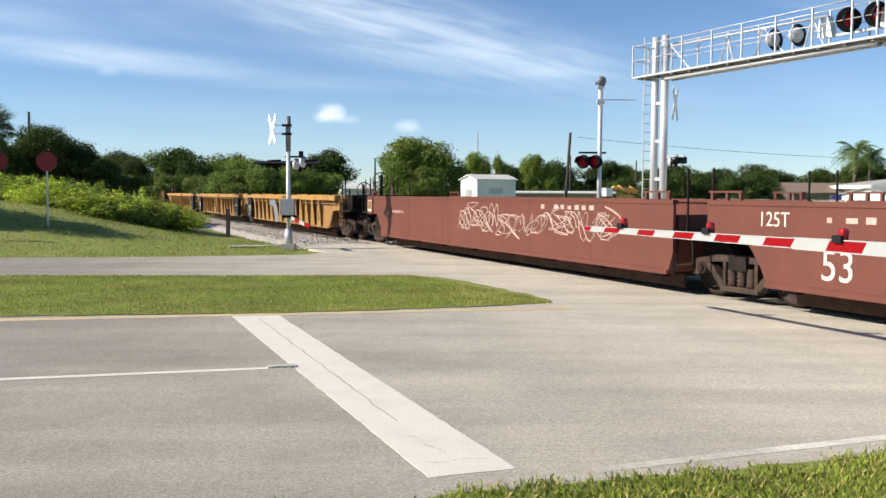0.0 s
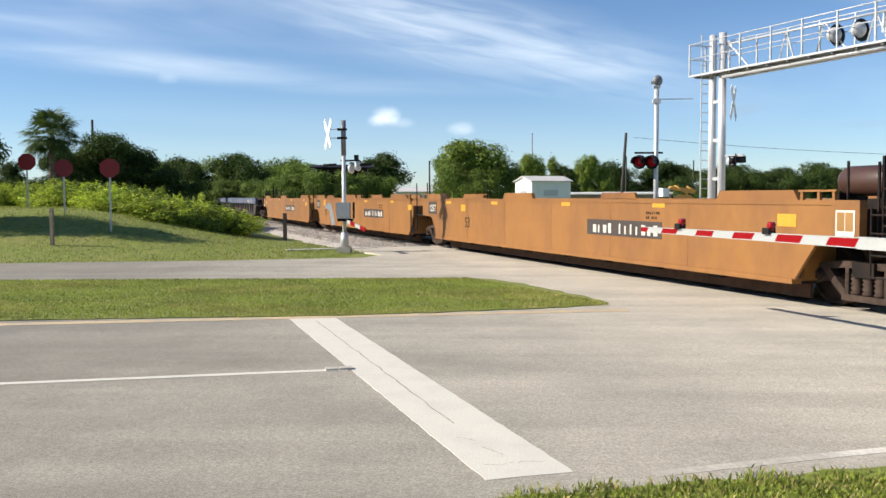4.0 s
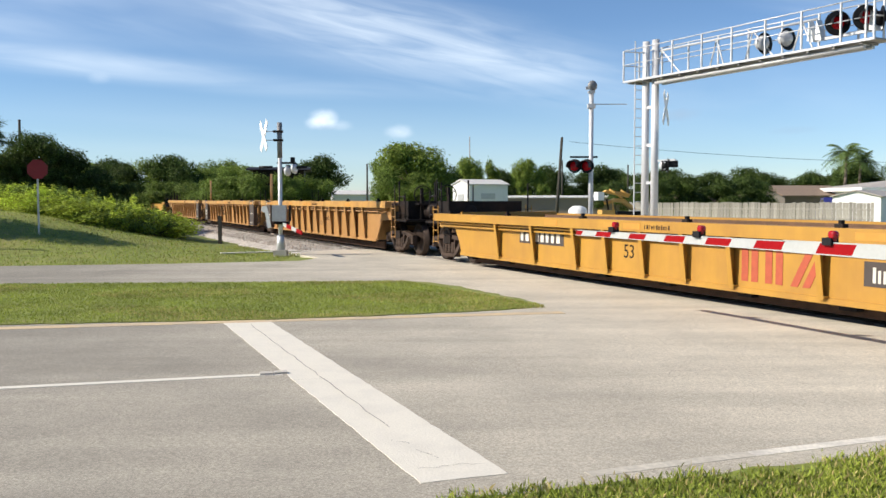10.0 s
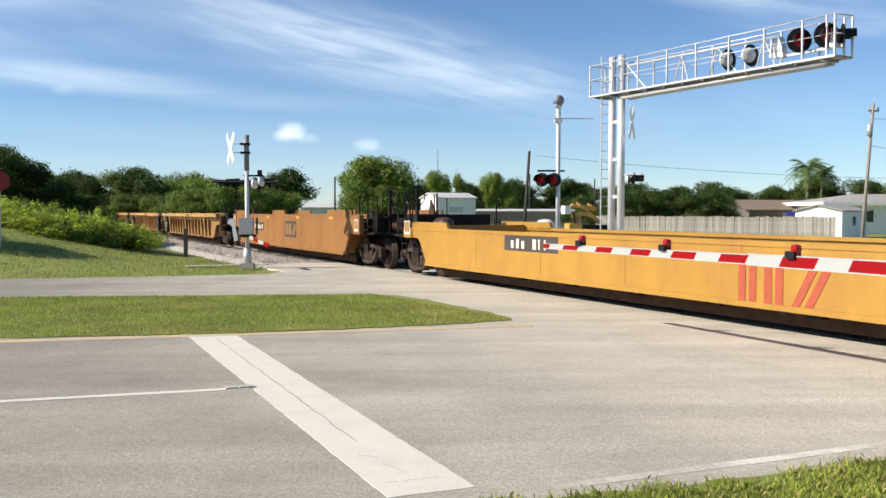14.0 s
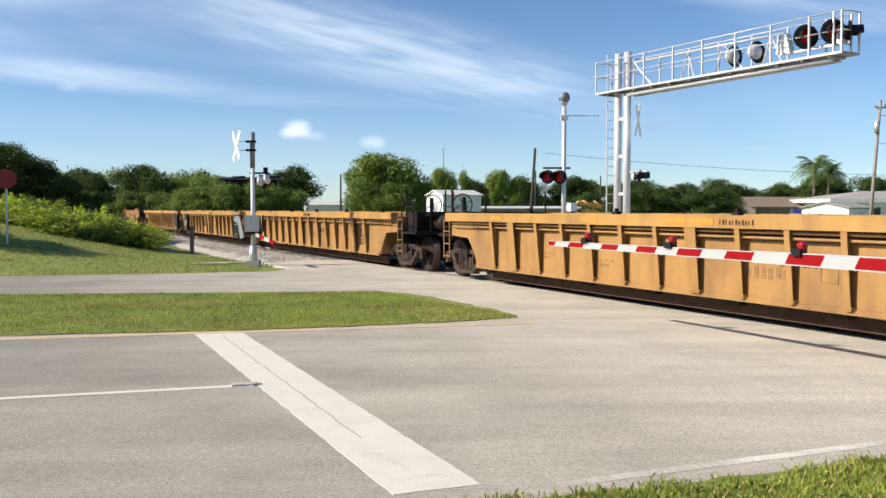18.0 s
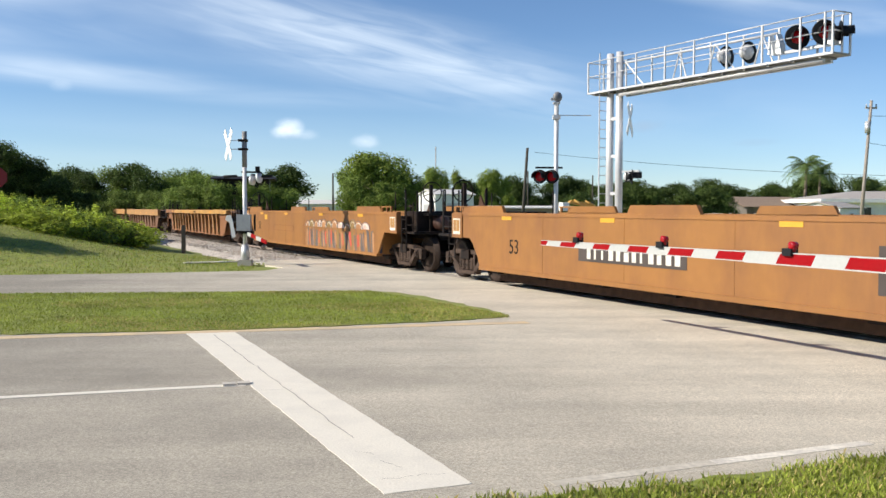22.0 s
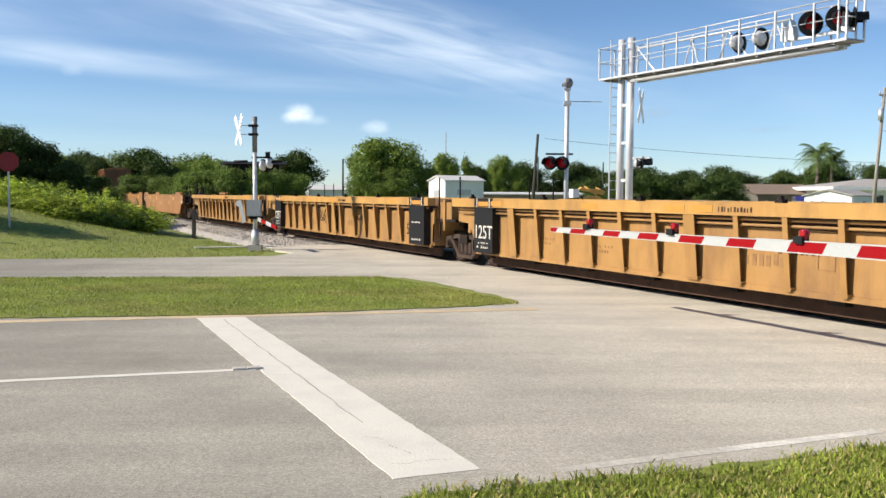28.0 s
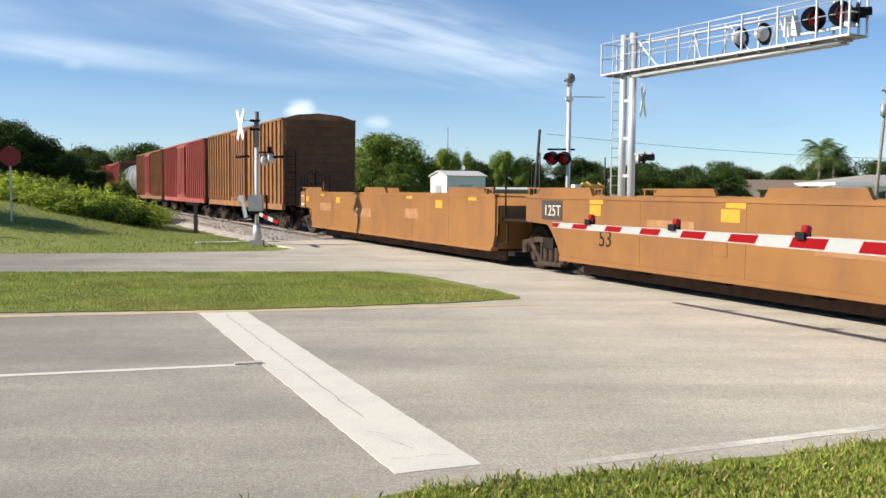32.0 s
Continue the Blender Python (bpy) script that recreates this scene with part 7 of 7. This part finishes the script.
def build_poles():
    wooden_pole(5.8, 45, 4.65, "bare dark weathered wooden pole, leaning slightly", 0.3, 0.085)
    wooden_pole(24.05, 48, 7.4, "grey weathered utility pole with transformer", 0.5, 0.1, True, True)
    wooden_pole(-6.4, 88, 5.0, "thin dark wooden pole beside the railway", 0, 0.1)
    wooden_pole(3.5, 95, 8.0, "thin tall metal pole", 0, 0.06, False, True)
    wooden_pole(10.6, 78, 4.9, "thin wooden pole behind the buildings", 0, 0.08)
    wooden_pole(16.5, 80, 4.6, "thin wooden pole behind the buildings", 0, 0.08)
    wooden_pole(-25.16, 57, 5.2, "dark wooden pole behind the trees", 0, 0.1)
    for a, b, sag in (((8.6, 60, 5.35), (36, 60, 3.9), 0.35), ((24.4, 48, 6.6), (60, 40, 7.5), 0.6), ((24.4, 48, 5.2), (52, 66, 5.0), 0.4)):
        bm = bmesh.new()
        pts = [Vector(a).lerp(Vector(b), k / 16) - Vector((0, 0, sag * 4 * (k / 16) * (1 - k / 16))) for k in range(17)]
        for p, q in zip(pts, pts[1:]):
            tube(bm, p, q, 0.012, seg=5)
        tagged(part("overhead_wire", bm, M_BLACK), "thin black overhead wire", "wire", kind="structure")
    # post by the ballast
    p = empty("marker_post", "short weathered wooden post beside the ballast", "post", pose(-8.29, 36, terrain(-8.29, 36) - 0.1))
    part("post", bm_boxes((-0.065, 0.065, -0.065, 0.065, 0, 1.15)), M_DARK_POLE, p, bevel=0.015)
    p = empty("marker_post", "short weathered wooden post in the bank grass", "post", pose(-13.57, 27.7, terrain(-13.57, 27.7) - 0.1))
    part("post", bm_boxes((-0.05, 0.05, -0.05, 0.05, 0, 1.2)), M_WOOD, p, bevel=0.01)
    # red end-of-road signs
    for i, (x, y, zc) in enumerate(((-17.55, 34, 3.04), (-15.2, 32, 2.73), (-12.7, 30, 2.66))):
        z0 = terrain(x, y)
        s = empty("red_sign", "dark red octagonal end-of-road sign on a metal post", "sign", pose(x, y, z0 - 0.1, 0, 0, 20), group="end-of-road signs")
        part("post", bm_boxes((-0.03, 0.03, 0.0, 0.03, 0, zc - z0 + 0.3)), M_GALV, s)
        bm = bmesh.new()
        a = [(0.33 * math.cos(math.pi / 4 * k + math.pi / 8), zc - z0 + 0.1 + 0.33 * math.sin(math.pi / 4 * k + math.pi / 8)) for k in range(8)]
        prism(bm, a, -0.006, 0.0)
        part("sign_face", bm, M_RED, s, "plain red octagonal face")


build_buildings()
build_poles()


# ---------------------------------------------------------------- clouds far behind
def build_clouds():
    bm = bmesh.new()
    uv = bm.loops.layers.uv.new("sky")
    R, na, ne = 4200.0, 40, 16
    grid = []
    for j in range(ne + 1):
        row = []
        for i in range(na + 1):
            az, el = radians(-50 + 100 * i / na), radians(0.5 + 34 * j / ne)
            row.append((bm.verts.new((R * math.sin(az) * math.cos(el), R * math.cos(az) * math.cos(el), R * math.sin(el))), (math.degrees(az), math.degrees(el))))
        grid.append(row)
    for j in range(ne):
        for i in range(na):
            q = (grid[j][i], grid[j][i + 1], grid[j + 1][i + 1], grid[j + 1][i])
            f = bm.faces.new([k[0] for k in q])
            f.smooth = True
            for loop, k in zip(f.loops, q):
                loop[uv].uv = k[1]
    m = bpy.data.materials.new("thin_clouds")
    m.use_nodes = True
    n, l = m.node_tree.nodes, m.node_tree.links
    n.remove(n["Principled BSDF"])
    co = n.new("ShaderNodeUVMap")
    co.uv_map = "sky"

    def calc(op, a, b=None, clamp=False):
        k = n.new("ShaderNodeMath")
        k.operation, k.use_clamp = op, clamp
        for i, v in enumerate((a, b)):
            if v is None:
                continue
            if isinstance(v, (int, float)):
                k.inputs[i].default_value = v
            else:
                l.new(v, k.inputs[i])
        return k.outputs[0]

    def band(cx, cy, turn, sx, sy, stretch, scale, gain, seed):
        """A streaked veil round (azimuth, elevation) of half sizes sx, sy."""
        mp = n.new("ShaderNodeMapping")
        mp.vector_type = "TEXTURE"
        mp.inputs["Location"].default_value = (cx, cy, 0)
        mp.inputs["Rotation"].default_value = (0, 0, radians(turn))
        mp.inputs["Scale"].default_value = (sx, sy, 1)
        l.new(co.outputs[0], mp.inputs["Vector"])
        ln = n.new("ShaderNodeVectorMath")
        ln.operation = "LENGTH"
        l.new(mp.outputs[0], ln.inputs[0])
        fall = calc("SUBTRACT", 1.0, ln.outputs["Value"], True)
        soft = calc("MULTIPLY", calc("MULTIPLY", fall, fall), calc("SUBTRACT", 3.0, calc("MULTIPLY", fall, 2.0)))
        mp2 = n.new("ShaderNodeMapping")
        mp2.inputs["Scale"].default_value = (scale / stretch * sx, scale * sy, 1)
        mp2.inputs["Location"].default_value = (seed * 3.1, seed * 1.7, 0)
        l.new(mp.outputs[0], mp2.inputs["Vector"])
        nz = n.new("ShaderNodeTexNoise")
        puffed = stretch < 2
        nz.inputs["Scale"].default_value, nz.inputs["Detail"].default_value, nz.inputs["Roughness"].default_value = 1.0, 5 if puffed else 4, 0.5
        nz.inputs["Distortion"].default_value = 0.2 if puffed else 0.8
        l.new(mp2.outputs[0], nz.inputs["Vector"])
        if puffed:
            # a small heaped cloud with a soft billowed edge
            puff = calc("ADD", fall, calc("MULTIPLY", calc("SUBTRACT", nz.outputs["Fac"], 0.5), 0.7))
            return calc("MULTIPLY", calc("MULTIPLY", calc("MULTIPLY", calc("SUBTRACT", puff, 0.1), 1.25, True), calc("MULTIPLY", fall, 2.0, True)), gain, True)
        wisps = calc("MULTIPLY", calc("SUBTRACT", nz.outputs["Fac"], 0.22), 1.7, True)
        return calc("MULTIPLY", calc("MULTIPLY", wisps, soft), gain, True)

    total = None
    for args in CLOUD_BANDS:
        b = band(*args)
        total = b if total is None else calc("ADD", total, b, True)
    tr, em, mx = n.new("ShaderNodeBsdfTransparent"), n.new("ShaderNodeEmission"), n.new("ShaderNodeMixShader")
    em.inputs["Color"].default_value, em.inputs["Strength"].default_value = (0.87, 0.945, 1.0, 1), 0.86
    l.new(total, mx.inputs["Fac"])
    l.new(tr.outputs[0], mx.inputs[1])
    l.new(em.outputs[0], mx.inputs[2])
    last = mx.outputs[0]
    for args in GREY_PUFFS:
        grey, over = n.new("ShaderNodeEmission"), n.new("ShaderNodeMixShader")
        grey.inputs["Color"].default_value, grey.inputs["Strength"].default_value = (0.42, 0.56, 0.72, 1), 0.72
        l.new(band(*args), over.inputs["Fac"])
        l.new(last, over.inputs[1])
        l.new(grey.outputs[0], over.inputs[2])
        last = over.outputs[0]
    l.new(last, n["Material Output"].inputs["Surface"])
    me = bpy.data.meshes.new("cloud_backdrop")
    bm.to_mesh(me)
    bm.free()
    me.materials.append(m)
    tagged(new("cloud_backdrop", me), "thin streaked white clouds in a blue sky", "sky", kind="structure")


# azimuth, elevation, turn, half width, half height, stretch, scale, strength, seed
CLOUD_BANDS = [
    (-1, 9.5, -12, 19, 3.6, 8, 1.3, 0.56, 1),
    (-14, 11.0, -8, 24, 4.5, 5, 0.5, 0.2, 23),
    (4.5, 8.4, -9, 9, 1.3, 7, 0.7, 0.51, 2),
    (-7, 11.3, -11, 11, 2.0, 8, 0.6, 0.37, 12),
    (5.5, 7.3, -3, 6, 0.6, 6, 0.9, 0.24, 13),
    (-21, 7.75, -3, 15, 1.2, 9, 0.7, 0.58, 3),
    (-9, 6.7, -2, 14, 0.9, 9, 0.7, 0.24, 14),
    (-25, 12.2, -6, 9, 1.6, 6, 0.6, 0.51, 4),
    (-26, 9.8, -2, 14, 2.0, 6, 0.5, 0.31, 15),
    (18, 6.2, -4, 18, 4.6, 4, 0.35, 0.14, 5),
    (20, 12.6, -9, 10, 1.5, 7, 0.7, 0.68, 6),
    (25, 10.6, -6, 9, 1.1, 7, 0.8, 0.41, 16),
    (-6.75, 4.85, 4, 1.15, 0.85, 1.2, 1.4, 0.8, 7),
    (-7.3, 4.6, 0, 0.9, 0.5, 1.2, 1.6, 0.48, 17),
    (-5.9, 4.5, -5, 1.3, 0.45, 1.4, 1.6, 0.28, 18),
    (-2.2, 4.1, 0, 1.2, 0.6, 1.2, 1.6, 0.44, 8),
    (-19.6, 6.9, 0, 0.9, 0.5, 1.2, 1.6, 0.15, 19),
    (-12, 3.4, 0, 34, 3.6, 8, 0.3, 0.2, 9),
]
GREY_PUFFS = [(14.7, 4.95, 4, 1.5, 0.55, 1.2, 1.6, 0.5, 20), (-6.7, 4.35, 0, 1.4, 0.3, 1.3, 1.6, 0.25, 21), (21, 3.9, 2, 2.0, 0.35, 1.3, 1.6, 0.25, 22)]
build_clouds()


# ---------------------------------------------------------------- what moves
def motions():
    steps = [0, 1 / FPS] + list(range(1, 32)) + [32 - 1 / FPS, 32]
    for car, back in CARS:
        walk(car, [(t, Matrix.Translation(on_track(SPEED * t - 22.32 - back, 0, 0.016)) @ pose(0, 0, 0, 0, 0, TRACK_TURN)) for t in steps])
    first, *others = WHEELS
    walk(first, [(k / FPS, pose(0, 0, 0, 0, math.degrees(SPEED * k / FPS / WHEEL_R), 0)) for k in range(32 * FPS + 1)])
    for w in others:
        w.rotation_mode = "QUATERNION"
        w.animation_data_create()
        w.animation_data.action = first.animation_data.action
        w.animation_data.action_slot = first.animation_data.action_slot


motions()
